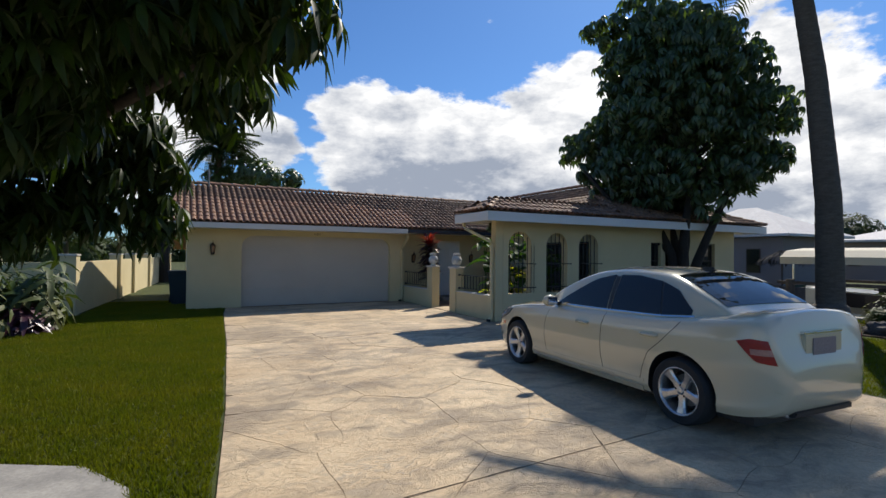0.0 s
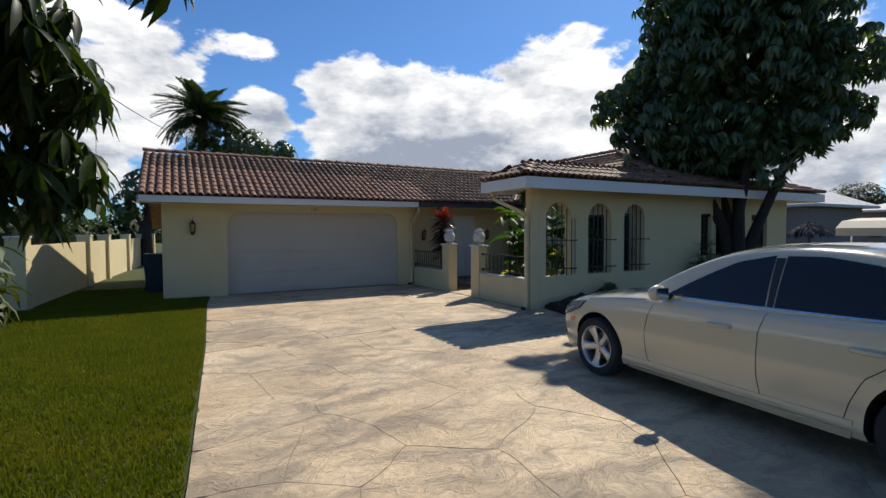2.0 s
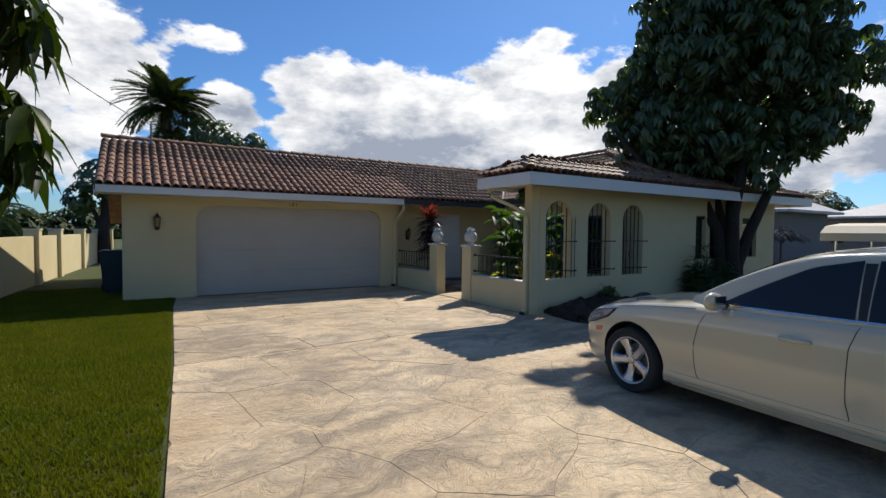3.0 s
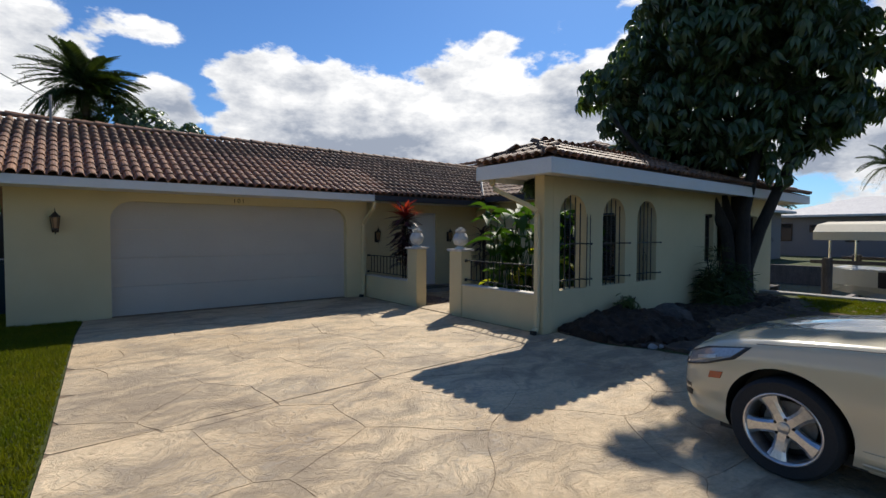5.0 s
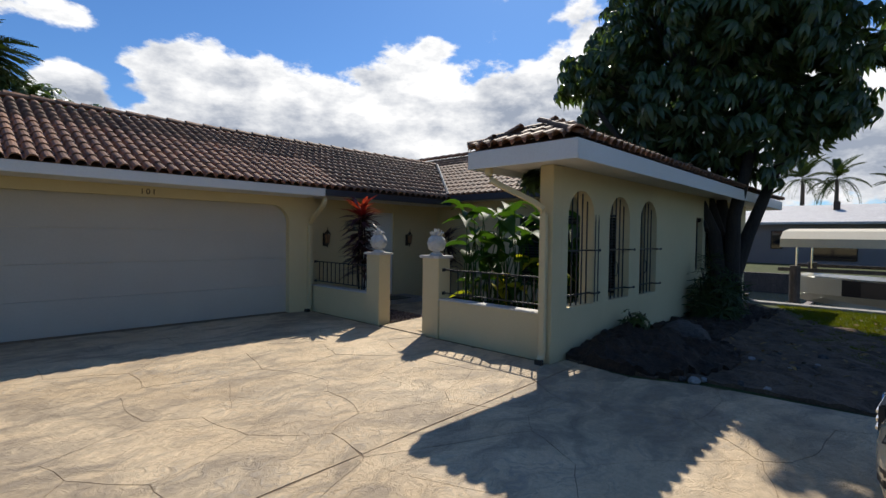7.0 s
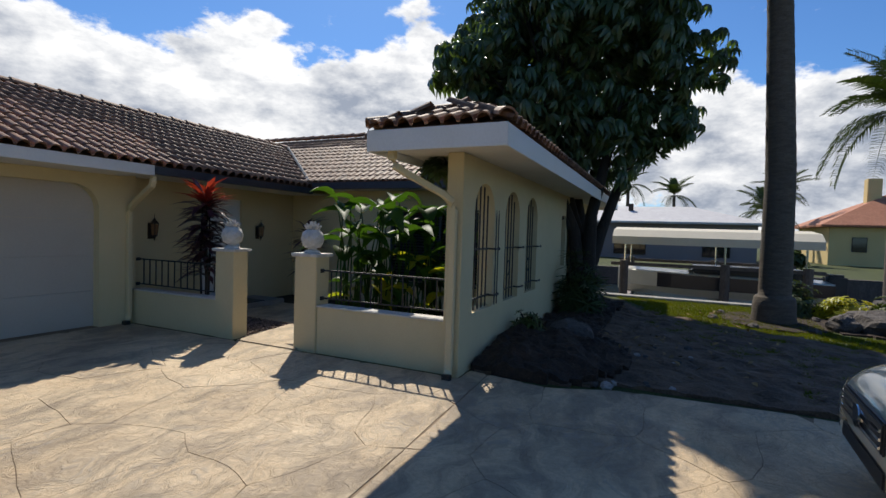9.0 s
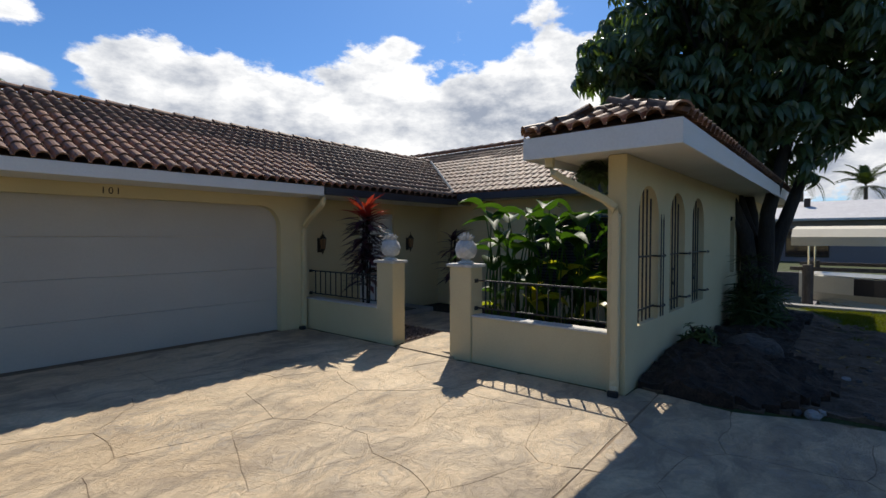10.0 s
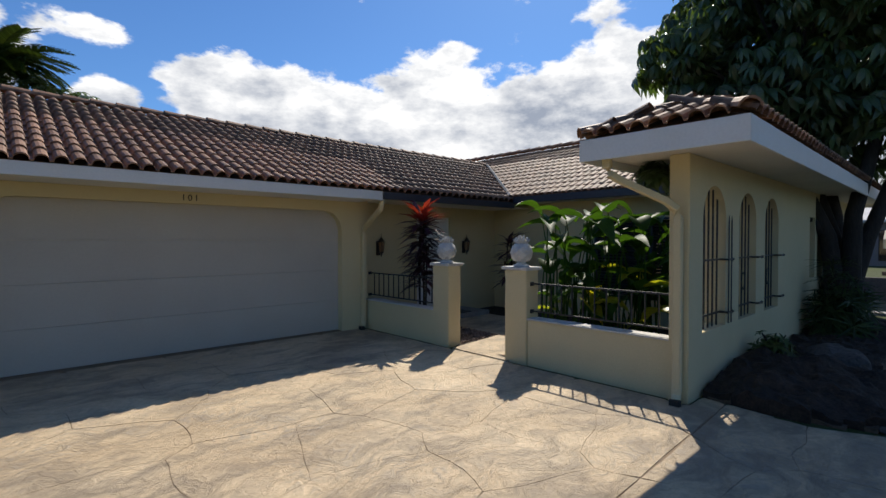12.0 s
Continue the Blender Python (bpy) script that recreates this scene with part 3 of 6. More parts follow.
part("fascia", bbox((PX0 - 0.025, WY0 - 0.025, FB), (PX0 - 0.002, PYB + 0.02, FT), 0.004), WHITE, house, "white painted fascia board")
part("fascia", bbox((PX0, PYB - 0.005, FB), (3.72, PYB + 0.02, FT), 0.004), WHITE, house, "white painted fascia board")
part("fascia", bbox((WX1 - 0.005, WY0 + 0.008, FB), (WX1 + 0.022, 6.9, FT), 0.004), WHITE, house, "white painted fascia board")
part("soffit", bbox((PX0 + 0.002, WY0 + 0.008, 2.505), (WX1 - 0.01, PYB - 0.008, 2.52)), SOFFIT, house)

# ---- garage door, front door ----
gd = thing("garage_door", (0, 0, 0), "closed white sectional garage door with plain panels", "garage door")
for i in range(4):
    z = 0.02 + i * 0.54
    part("panel", bbox((-4.82, 0.135, z), (-0.01, 0.175, z + 0.537), 0.002), DOOR_WHITE, gd)

# ---- fittings of the house ----
def railing(y0, y1, low, high, x, label):
    r = thing("railing", (x, 0, 0), label, "railing", "railings of the court")
    bm = bmesh.new()
    box(bm, (-0.012, y0, high - 0.02), (0.012, y1, high))
    part("top_rail", bm, IRON, r)
    part("bottom_rail", bbox((-0.010, y0, low), (0.010, y1, low + 0.018)), IRON, r)
    n = max(2, round((y1 - y0) / 0.15))
    for i in range(1, n):
        y = y0 + (y1 - y0) * i / n
        part("baluster", bbox((-0.007, y - 0.007, low + 0.018), (0.007, y + 0.007, high - 0.02)), IRON, r)
    for y in (y0, y1):
        for z in (low, high - 0.02):
            part("bracket", bbox((-0.03, y - 0.012, z - 0.02), (0.03, y + 0.012, z + 0.03)), IRON, r)


railing(-5.522, -3.716, 0.70, 1.08, 0.55, "black iron railing set on the low cream wall beside the column")
railing(-1.892, -0.002, 0.62, 1.04, 0.55, "black iron railing set on the low cream wall beside the garage")


def pineapple(y):
    p = thing("pineapple_finial", (0.57, y, 1.287), "pale stone pineapple ornament on a cream gate pillar", "garden ornament", "pineapples on the gate pillars")
    bm = bmesh.new()
    lathe(bm, [(0.105, 0), (0.11, 0.012), (0.09, 0.03), (0.06, 0.045), (0.058, 0.06), (0.09, 0.075)], 18)
    part("foot", bm, PALE_PLASTER, p, smooth=False)
    bm = bmesh.new()
    rings = []
    for i in range(21):
        a = i / 20
        z = 0.07 + 0.235 * a
        r = 0.138 * math.sin(math.pi * (0.16 + 0.70 * a)) ** 0.62
        rings.append([])
        for k in range(32):
            w = k / 32 * math.tau
            groove = 0.019 * (abs(math.sin(4 * w + a * 9.5)) ** 0.5 + abs(math.sin(4 * w - a * 9.5)) ** 0.5 - 1.2)
            rings[-1].append(bm.verts.new(((r + groove) * math.cos(w), (r + groove) * math.sin(w), z)))
    for a, b in zip(rings, rings[1:]):
        for k in range(32):
            bm.faces.new((a[k], a[(k + 1) % 32], b[(k + 1) % 32], b[k]))
    bm.faces.new(rings[0][::-1]), bm.faces.new(rings[-1])
    part("fruit", bm, PALE_PLASTER, p, smooth=True)
    bm = bmesh.new()
    for tier, (count, r, h, lean) in enumerate(((9, 0.070, 0.075, 0.050), (8, 0.052, 0.10, 0.036), (5, 0.024, 0.125, 0.02))):
        for k in range(count):
            a = k / count * math.tau + tier * 0.4
            c, s = math.cos(a), math.sin(a)
            z = 0.295
            pts = [(r * c - 0.02 * s, r * s + 0.02 * c, z), (r * c + 0.02 * s, r * s - 0.02 * c, z),
                   ((r + lean * 0.8) * c + 0.016 * s, (r + lean * 0.8) * s - 0.016 * c, z + h * 0.7), ((r + lean) * c, (r + lean) * s, z + h),
                   ((r + lean * 0.8) * c - 0.016 * s, (r + lean * 0.8) * s + 0.016 * c, z + h * 0.7)]
            outer = [bm.verts.new(q) for q in pts]
            inner = [bm.verts.new((q[0] - 0.014 * c, q[1] - 0.014 * s, q[2])) for q in pts]
            bm.faces.new(outer), bm.faces.new(inner[::-1])
            for i in range(5):
                bm.faces.new((outer[i], inner[i], inner[(i + 1) % 5], outer[(i + 1) % 5]))
    lathe(bm, [(0.05, 0.285), (0.045, 0.36)], 10)
    part("crown", bm, PALE_PLASTER, p)


pineapple(-3.53), pineapple(-2.07)


def pipe(points, w=0.075, d=0.055):
    """A flat rectangular downspout bent along points."""
    bm = bmesh.new()
    rings = []
    pts = [Vector(p) for p in points]
    for i, p in enumerate(pts):
        dd = (pts[min(i + 1, len(pts) - 1)] - pts[max(i - 1, 0)]).normalized()
        side = Vector((dd.y, -dd.x, 0))
        side = Vector((0, 1, 0)) if side.length < 0.3 else side.normalized()
        up = side.cross(dd).normalized()
        side, up = up.cross(dd).normalized(), up
        rings.append([bm.verts.new(p + side * a * w / 2 + up * b * d / 2) for a, b in ((-1, -0.7), (-0.7, -1), (0.7, -1), (1, -0.7), (1, 0.7), (0.7, 1), (-0.7, 1), (-1, 0.7))])
    for r, s in zip(rings, rings[1:]):
        for k in range(8):
            bm.faces.new((r[k], r[(k + 1) % 8], s[(k + 1) % 8], s[k]))
    bm.faces.new(rings[0][::-1]), bm.faces.new(rings[-1])
    bmesh.ops.recalc_face_normals(bm, faces=bm.faces[:])
    return bm


spout = thing("downspout", (0, 0, 0), "cream painted metal downspout on the porch column", "downspout", "downspouts")
part("pipe", pipe([(-0.16, -5.15, 2.44), (-0.16, -5.15, 2.36), (-0.13, -5.17, 2.29), (-0.05, -5.24, 2.23), (0.22, -5.56, 2.03), (0.31, -5.63, 1.95), (0.34, -5.64, 1.86), (0.345, -5.64, 1.2), (0.345, -5.64, 0.16), (0.33, -5.64, 0.09), (0.27, -5.66, 0.05)], 0.085, 0.07), STUCCO, spout)
part("shoe", bbox((0.22, -5.71, 0.009), (0.28, -5.61, 0.075), 0.006), BLACK_PLASTIC, spout)
spout = thing("downspout", (0, 0, 0), "cream painted metal downspout at the garage corner", "downspout", "downspouts")
part("pipe", pipe([(0.30, -0.72, 2.31), (0.30, -0.72, 2.25), (0.31, -0.68, 2.18), (0.36, -0.20, 1.93), (0.37, -0.09, 1.85), (0.37, -0.045, 1.75), (0.37, -0.045, 1.0), (0.37, -0.045, 0.16), (0.35, -0.07, 0.08), (0.30, -0.12, 0.05)], 0.085, 0.07), STUCCO, spout)
part("shoe", bbox((0.23, -0.20, 0.009), (0.31, -0.10, 0.075), 0.006), BLACK_PLASTIC, spout)


def grille(cx, half, sill, top, z_low, z_mid, reach, spear):
    g = thing("window_grille", (cx, FRONT, 0), "black iron grille with upright bars in a rounded arch opening", "window grille", "grilles in the arches")
    spring = top - half
    for i in range(-2, 3):
        x = i * half / 2.6
        z1 = spring + math.sqrt(max(0.0, half * half - x * x)) + 0.004
        part("bar", bbox((x - 0.008, 0.06, sill - 0.002), (x + 0.008, 0.076, z1)), IRON, g)
    for z in (z_low, z_mid):
        bm = bbox((-half * 0.98, 0.040, z - 0.010), (half * 0.985, 0.058, z + 0.010))
        box(bm, (half * 0.80, -0.055, z - 0.011), (half + reach, -0.035, z + 0.011))
        box(bm, (half * 0.80, -0.036, z - 0.011), (half * 0.84, 0.04, z + 0.011))
        bmesh.ops.create_icosphere(bm, subdivisions=1, radius=0.022, matrix=Matrix.Translation((half + reach, -0.045, z)))
        part("crossbar", bm, IRON, g)
    if spear:
        for x in (half * 0.86, half + reach * 0.5):
            part("spear", tube(bmesh.new(), [(x, -0.047, z_low - 0.12), (x, -0.047, z_mid + 0.42), (x, -0.047, z_mid + 0.50)], [0.008, 0.008, 0.002], 6), IRON, g)
    else:
        bm = bmesh.new()
        for k in range(12):
            a, b = k / 12 * math.tau, (k + 1) / 12 * math.tau
            tube(bm, [(0.06 * math.cos(a), 0.05, 1.12 + 0.11 * math.sin(a)), (0.06 * math.cos(b), 0.05, 1.12 + 0.11 * math.sin(b))], 0.007, 5)
        part("scroll", bm, IRON, g)


for cx, spear in zip(ARCHES, (True, False, False)):
    grille(cx, 0.36, 0.67, 2.23, 0.82, 1.42, 0.09, spear)

# back of the walkway behind the arches: the court shows through the first, the others are backed by a dark screen wall
part("wall_walk", bbox((4.655, -5.49, -0.1), (9.94, -5.3, 2.5)), STUCCO, house, kind="structure")


def glazing(x0, x1, z0, z1, y, label):
    w = thing("window", (0, 0, 0), label, "window", "windows of the front wall")
    for lo, hi in (((x0, y, z0), (x1, y + 0.05, z0 + 0.04)), ((x0, y, z1 - 0.04), (x1, y + 0.05, z1)), ((x0, y, z0 + 0.041), (x0 + 0.04, y + 0.05, z1 - 0.041)), ((x1 - 0.04, y, z0 + 0.041), (x1, y + 0.05, z1 - 0.041)),
                   ((x0 + 0.041, y, (z0 + z1) / 2 - 0.015), (x1 - 0.041, y + 0.045, (z0 + z1) / 2 + 0.015))):
        part("frame", bbox(lo, hi), BRONZE, w)
    part("pane", bbox((x0 + 0.04, y + 0.02, z0 + 0.04), (x1 - 0.04, y + 0.028, z1 - 0.04)), DARK_GLASS, w)


for a, b in ((6.0, 6.45), (6.65, 7.1), (8.3, 9.1)):
    glazing(a, b, 0.95, 2.05, FRONT + 0.10, "dark glazed window with a bronze frame in the cream wall")
sh = thing("louvre_window", (4.44, 0, 0), "dark louvred shutter window in the cream court wall", "window")
for lo, hi in (((-0.03, -4.75, 0.55), (0.03, -4.70, 2.02)), ((-0.03, -2.47, 0.55), (0.03, -2.42, 2.02)), ((-0.03, -3.61, 0.55), (0.03, -3.56, 2.02)), ((-0.03, -4.75, 2.021), (0.03, -2.42, 2.06)), ((-0.03, -4.75, 0.51), (0.03, -2.42, 0.549))):
    part("frame", bbox(lo, hi), SHUTTER, sh)
part("backing", bbox((0.06, -4.74, 0.56), (0.08, -2.43, 2.01)), DARK_GLASS, sh)
for a, b in ((-4.70, -3.615), (-3.555, -2.475)):
    for k in range(24):
        z = 0.58 + k * 0.06
        part("slat", bbox((-0.028, a, -0.004), (0.028, b, 0.004), m=Matrix.Translation((0.01, 0, z)) @ Matrix.Rotation(0.7, 4, "Y")), SHUTTER, sh)

fd = thing("front_door", (0, 0, 0), "closed white panelled front door with brass knob", "door")
part("leaf", bbox((1.99, 0.36, 0.13), (2.88, 0.40, 2.10), 0.004), WHITE, fd)
for x0, x1 in ((2.07, 2.39), (2.48, 2.80)):
    for z0, z1 in ((0.28, 0.95), (1.08, 1.98)):
        part("panel", bbox((x0, 0.350, z0), (x1, 0.359, z1), 0.004), WHITE, fd)
for lo, hi in (((1.95, 0.35, 0.13), (1.988, 0.42, 2.14)), ((2.882, 0.35, 0.13), (2.92, 0.42, 2.14)), ((1.989, 0.35, 2.102), (2.881, 0.42, 2.14))):
    part("frame", bbox(lo, hi), WHITE, fd)
for z in (1.02, 1.2):
    part("knob", tube(bmesh.new(), [(2.06, 0.36, z), (2.06, 0.335, z), (2.06, 0.325, z), (2.06, 0.30, z), (2.06, 0.295, z)], [0.012, 0.012, 0.03, 0.03, 0.01], 12), BRONZE, fd)
part("step", bbox((1.75, -0.55, -0.05), (3.3, 0.30, 0.12), 0.01), GREY_CONC, house, "low concrete doorstep")
part("threshold", bbox((1.951, 0.301, 0.0), (2.919, 0.5, 0.125)), GREY_CONC, house)


def lantern(m, label):
    l = thing("wall_lantern", m, label, "wall lamp", "wall lanterns")
    part("back_plate", bbox((-0.05, -0.012, -0.16), (0.05, 0, 0.12), 0.004), BRONZE, l)
    part("arm", tube(bmesh.new(), [(0, -0.01, 0.02), (0, -0.06, 0.10), (0, -0.10, 0.16), (0, -0.11, 0.12)], 0.008, 6), BRONZE, l)
    bm = bmesh.new()
    lathe(bm, [(0.004, 0.26), (0.006, 0.20), (0.03, 0.165), (0.075, 0.11), (0.08, 0.10)], 6, (0, -0.11, 0))
    part("roof", bm, BRONZE, l)
    bm = bmesh.new()
    lathe(bm, [(0.065, 0.095), (0.045, -0.09)], 6, (0, -0.11, 0))
    part("glass", bm, material("amber_glass", (0.30, 0.17, 0.09), 0.15) if "amber_glass" not in bpy.data.materials else bpy.data.materials["amber_glass"], l)
    for k in range(6):
        a = k * math.tau / 6
        part("rib", tube(bmesh.new(), [(0.068 * math.cos(a), -0.11 + 0.068 * math.sin(a), 0.10), (0.048 * math.cos(a), -0.11 + 0.048 * math.sin(a), -0.09)], 0.005, 5), BRONZE, l)
    bm = bmesh.new()
    lathe(bm, [(0.05, -0.09), (0.052, -0.10), (0.02, -0.13), (0.012, -0.17), (0.004, -0.19)], 6, (0, -0.11, 0))
    part("base", bm, BRONZE, l)


lantern((-5.56, 0, 1.74), "bronze hexagonal wall lantern on the cream garage wall")
lantern((3.35, 0.30, 1.50), "bronze hexagonal wall lantern beside the white front door")
lantern((0.95, 0.30, 1.50), "bronze hexagonal wall lantern in the recessed court wall")
num = thing("house_number", (-2.54, -0.006, 2.25), "small bronze house number above the garage door", "house number")
for k, ch in enumerate("101"):
    cu = bpy.data.curves.new("digit", "FONT")
    cu.body, cu.size, cu.extrude, cu.align_x = ch, 0.125, 0.006, "CENTER"
    dg = new("digit", cu)
    me = bpy.data.meshes.new_from_object(dg)
    bpy.data.objects.remove(dg)
    me.materials.append(BRONZE)
    dg = new("digit", me)
    dg.parent, dg.matrix_basis = num, pose((k - 1) * 0.085, 0, -0.045, 90, 0, 0)

# ---- left boundary wall ----
fence = thing("boundary_wall", pose(-8.8, 0, 0, 0, 0, -4.9), "pale cream stucco garden wall with square piers", "garden wall")
PIERS = (-0.3, 4.9, 7.5, 11.4, 15.3, 19.2)
for y in PIERS:
    part("pier", bbox((-0.17, y - 0.17, -0.1), (0.17, y + 0.17, 1.52), 0.01), STUCCO, fence)
    part("cap", bbox((-0.19, y - 0.19, 1.522), (0.19, y + 0.19, 1.57), 0.008), PALE_PLASTER, fence)
for a, b in zip(PIERS, PIERS[1:]):
    part("panel", bbox((-0.07, a + 0.172, -0.1), (0.07, b - 0.172, 1.36), 0.006), STUCCO, fence)
part("panel", bbox((-1.9, -0.37, -0.1), (-0.172, -0.23, 1.36), 0.006), STUCCO, fence)
part("pier", bbox((-2.24, -0.47, -0.1), (-1.902, -0.13, 1.52), 0.01), STUCCO, fence)
part("rail", bbox((-6.0, -0.36, 1.24), (-2.242, -0.24, 1.33), 0.01), PALE_PLASTER, fence)
part("kerb", bbox((-6.0, -0.38, -0.1), (-2.242, -0.22, 0.35), 0.01), PALE_PLASTER, fence)
for k in range(16):
    bm = bmesh.new()
    lathe(bm, [(0.05, 0.352), (0.035, 0.45), (0.065, 0.62), (0.03, 0.88), (0.045, 1.15), (0.05, 1.238)], 8, (-2.45 - k * 0.22, -0.30, 0))
    part("baluster", bm, PALE_PLASTER, fence, smooth=True)

# ---- wheelie bin ----
wb = thing("wheelie_bin", pose(-6.42, 1.9, 0, 0, 0, 0), "dark blue wheeled rubbish bin beside the garage wall", "rubbish bin")
bm = bmesh.new()
lo = [bm.verts.new(p) for p in ((-0.22, -0.26, 0.06), (0.22, -0.26, 0.06), (0.22, 0.24, 0.06), (-0.22, 0.24, 0.06))]
hi = [bm.verts.new(p) for p in ((-0.29, -0.34, 0.98), (0.29, -0.34, 0.98), (0.29, 0.34, 0.98), (-0.29, 0.34, 0.98))]
bm.faces.new(lo[::-1]), bm.faces.new(hi)
for i in range(4):
    bm.faces.new((lo[i], lo[(i + 1) % 4], hi[(i + 1) % 4], hi[i]))
bmesh.ops.bevel(bm, geom=bm.edges[:], offset=0.03, segments=2, affect="EDGES")
part("tub", bm, BLUE_BIN, wb)
part("lid", bbox((-0.31, -0.37, 0.985), (0.31, 0.37, 1.06), 0.03), BLUE_BIN, wb)
part("handle", tube(bmesh.new(), [(-0.24, 0.37, 1.0), (-0.24, 0.43, 1.0), (0.24, 0.43, 1.0), (0.24, 0.37, 1.0)], 0.014, 8), BLUE_BIN, wb)
for x in (-0.25, 0.25):
    part("wheel", tube(bmesh.new(), [(x - 0.03, 0.27, 0.12), (x + 0.03, 0.27, 0.12)], 0.12, 16), TYRE, wb)
part("foot", bbox((-0.2, -0.24, 0), (0.2, -0.18, 0.062)), BLUE_BIN, wb)

# ---- the car: s runs from the nose back, x across, z up ----
def curve_at(pts, s):
    """A smooth value along a list of (s, value)."""
    if s <= pts[0][0]:
        return pts[0][1]
    for i in range(len(pts) - 1):
        if s <= pts[i + 1][0]:
            a, b = pts[i], pts[i + 1]
            p, n = pts[max(i - 1, 0)], pts[min(i + 2, len(pts) - 1)]
            h = b[0] - a[0]
            ma = (b[1] - p[1]) / (b[0] - p[0]) if b[0] > p[0] else 0
            mb = (n[1] - a[1]) / (n[0] - a[0]) if n[0] > a[0] else 0
            t = (s - a[0]) / h
            return (2 * t ** 3 - 3 * t * t + 1) * a[1] + (t ** 3 - 2 * t * t + t) * h * ma + (3 * t * t - 2 * t ** 3) * b[1] + (t ** 3 - t * t) * h * mb
    return pts[-1][1]


L = 4.58
TOP = [(0, 0.60), (0.04, 0.68), (0.12, 0.755), (0.3, 0.83), (0.7, 0.915), (1.1, 0.965), (1.4, 1.0), (2.2, 1.0), (3.4, 1.04), (3.85, 1.10), (4.2, 1.12), (4.36, 1.125), (4.41, 1.10), (4.46, 0.96), (4.50, 0.80), (4.54, 0.74), (4.58, 0.62)]
SHOULDER = [(0, 0.58), (0.05, 0.63), (0.15, 0.70), (0.4, 0.785), (0.8, 0.855), (1.3, 0.905), (2.2, 0.935), (3.2, 0.965), (3.9, 1.02), (4.32, 1.03), (4.41, 0.99), (4.48, 0.85), (4.58, 0.60)]
WIDE = [(0, 0.60), (0.04, 0.69), (0.12, 0.76), (0.3, 0.815), (0.6, 0.855), (1.0, 0.88), (2.3, 0.885), (3.6, 0.88), (4.0, 0.855), (4.25, 0.80), (4.42, 0.72), (4.52, 0.62), (4.58, 0.50)]
LOW = [(0, 0.34), (0.05, 0.25), (0.2, 0.20), (0.6, 0.19), (4.0, 0.20), (4.4, 0.24), (4.52, 0.30), (4.58, 0.42)]


def body_half(s):
    w, t, sh, lo = (curve_at(c, s) for c in (WIDE, TOP, SHOULDER, LOW))
    mid = lo + (sh - lo) * 0.55
    crease = lo + (sh - lo) * 0.83
    keys = [(0, lo), (w * 0.80, lo), (w * 0.94, lo + 0.025), (w * 0.975, lo + 0.09), (w * 0.968, lo + 0.16), (w * 0.99, mid - 0.08), (w, mid), (w * 0.995, mid + 0.08), (w * 0.985, crease),
            (w * 0.955, sh - 0.022), (w * 0.915, sh + (t - sh) * 0.10), (w * 0.80, sh + (t - sh) * 0.42), (w * 0.6, sh + (t - sh) * 0.75), (w * 0.3, sh + (t - sh) * 0.94), (0, t)]
    out = []
    for a, b in zip(keys, keys[1:]):
        n = 3
        out += [(a[0] + (b[0] - a[0]) * k / n, a[1] + (b[1] - a[1]) * k / n) for k in range(n)]
    return out + [keys[-1]]


def side_x(s, z):
    """The half width of the body at s and height z, below the shoulder."""
    pts = [p for p in body_half(s)[3:] if p[0] > 0.3]
    for a, b in zip(pts, pts[1:]):
        if a[1] <= z <= b[1] and b[1] > a[1]:
            return a[0] + (b[0] - a[0]) * (z - a[1]) / (b[1] - a[1])
    return pts[-1][0] if z > pts[-1][1] else pts[0][0]


ROOF = [(1.32, 0.985), (1.5, 1.10), (1.75, 1.245), (2.0, 1.365), (2.2, 1.425), (2.5, 1.462), (2.8, 1.47), (3.1, 1.45), (3.35, 1.395), (3.6, 1.285), (3.8, 1.18), (3.95, 1.085)]


def cabin_x(s, z):
    base = curve_at([(1.32, 0.70), (1.6, 0.775), (2.0, 0.805), (3.0, 0.81), (3.5, 0.79), (3.8, 0.74), (4.0, 0.68)], s)
    rise = max(0.0, z - 0.93)
    return base - rise * 0.36 - rise * rise * 0.28


def cabin_half(s):
    t = curve_at(ROOF, s)
    edge = 0.93 + (t - 0.93) * 0.86
    keys = [(cabin_x(s, 0.90), 0.90)] + [(cabin_x(s, 0.93 + (edge - 0.93) * k / 8), 0.93 + (edge - 0.93) * k / 8) for k in range(9)]
    xe = keys[-1][0]
    keys += [(xe * f, edge + (t - edge) * g) for f, g in ((0.975, 0.22), (0.93, 0.42), (0.84, 0.62), (0.68, 0.81), (0.4, 0.95), (0, 1.0))]
    return keys


def roof_z(s, x):
    pts = cabin_half(s)[9:]
    for a, b in zip(pts, pts[1:]):
        if b[0] <= abs(x) <= a[0]:
            return a[1] + (b[1] - a[1]) * (a[0] - abs(x)) / max(a[0] - b[0], 1e-6)
    return pts[0][1]


def loft(stations, half_fn):
    bm = bmesh.new()
    rings = []
    for s in stations:
        half = half_fn(s)
        ring = [bm.verts.new((-x, s, z)) for x, z in half]
        closed_low = half[0][0] == 0
        right = half[::-1][1:-1] if closed_low else half[::-1][1:]
        ring += [bm.verts.new((x, s, z)) for x, z in right]
        rings.append(ring)
    n = len(rings[0])
    for a, b in zip(rings, rings[1:]):
        for k in range(n):
            bm.faces.new((a[k], a[(k + 1) % n], b[(k + 1) % n], b[k]))
    bm.faces.new(rings[0][::-1]), bm.faces.new(rings[-1])
    bmesh.ops.recalc_face_normals(bm, faces=bm.faces[:])
    return bm


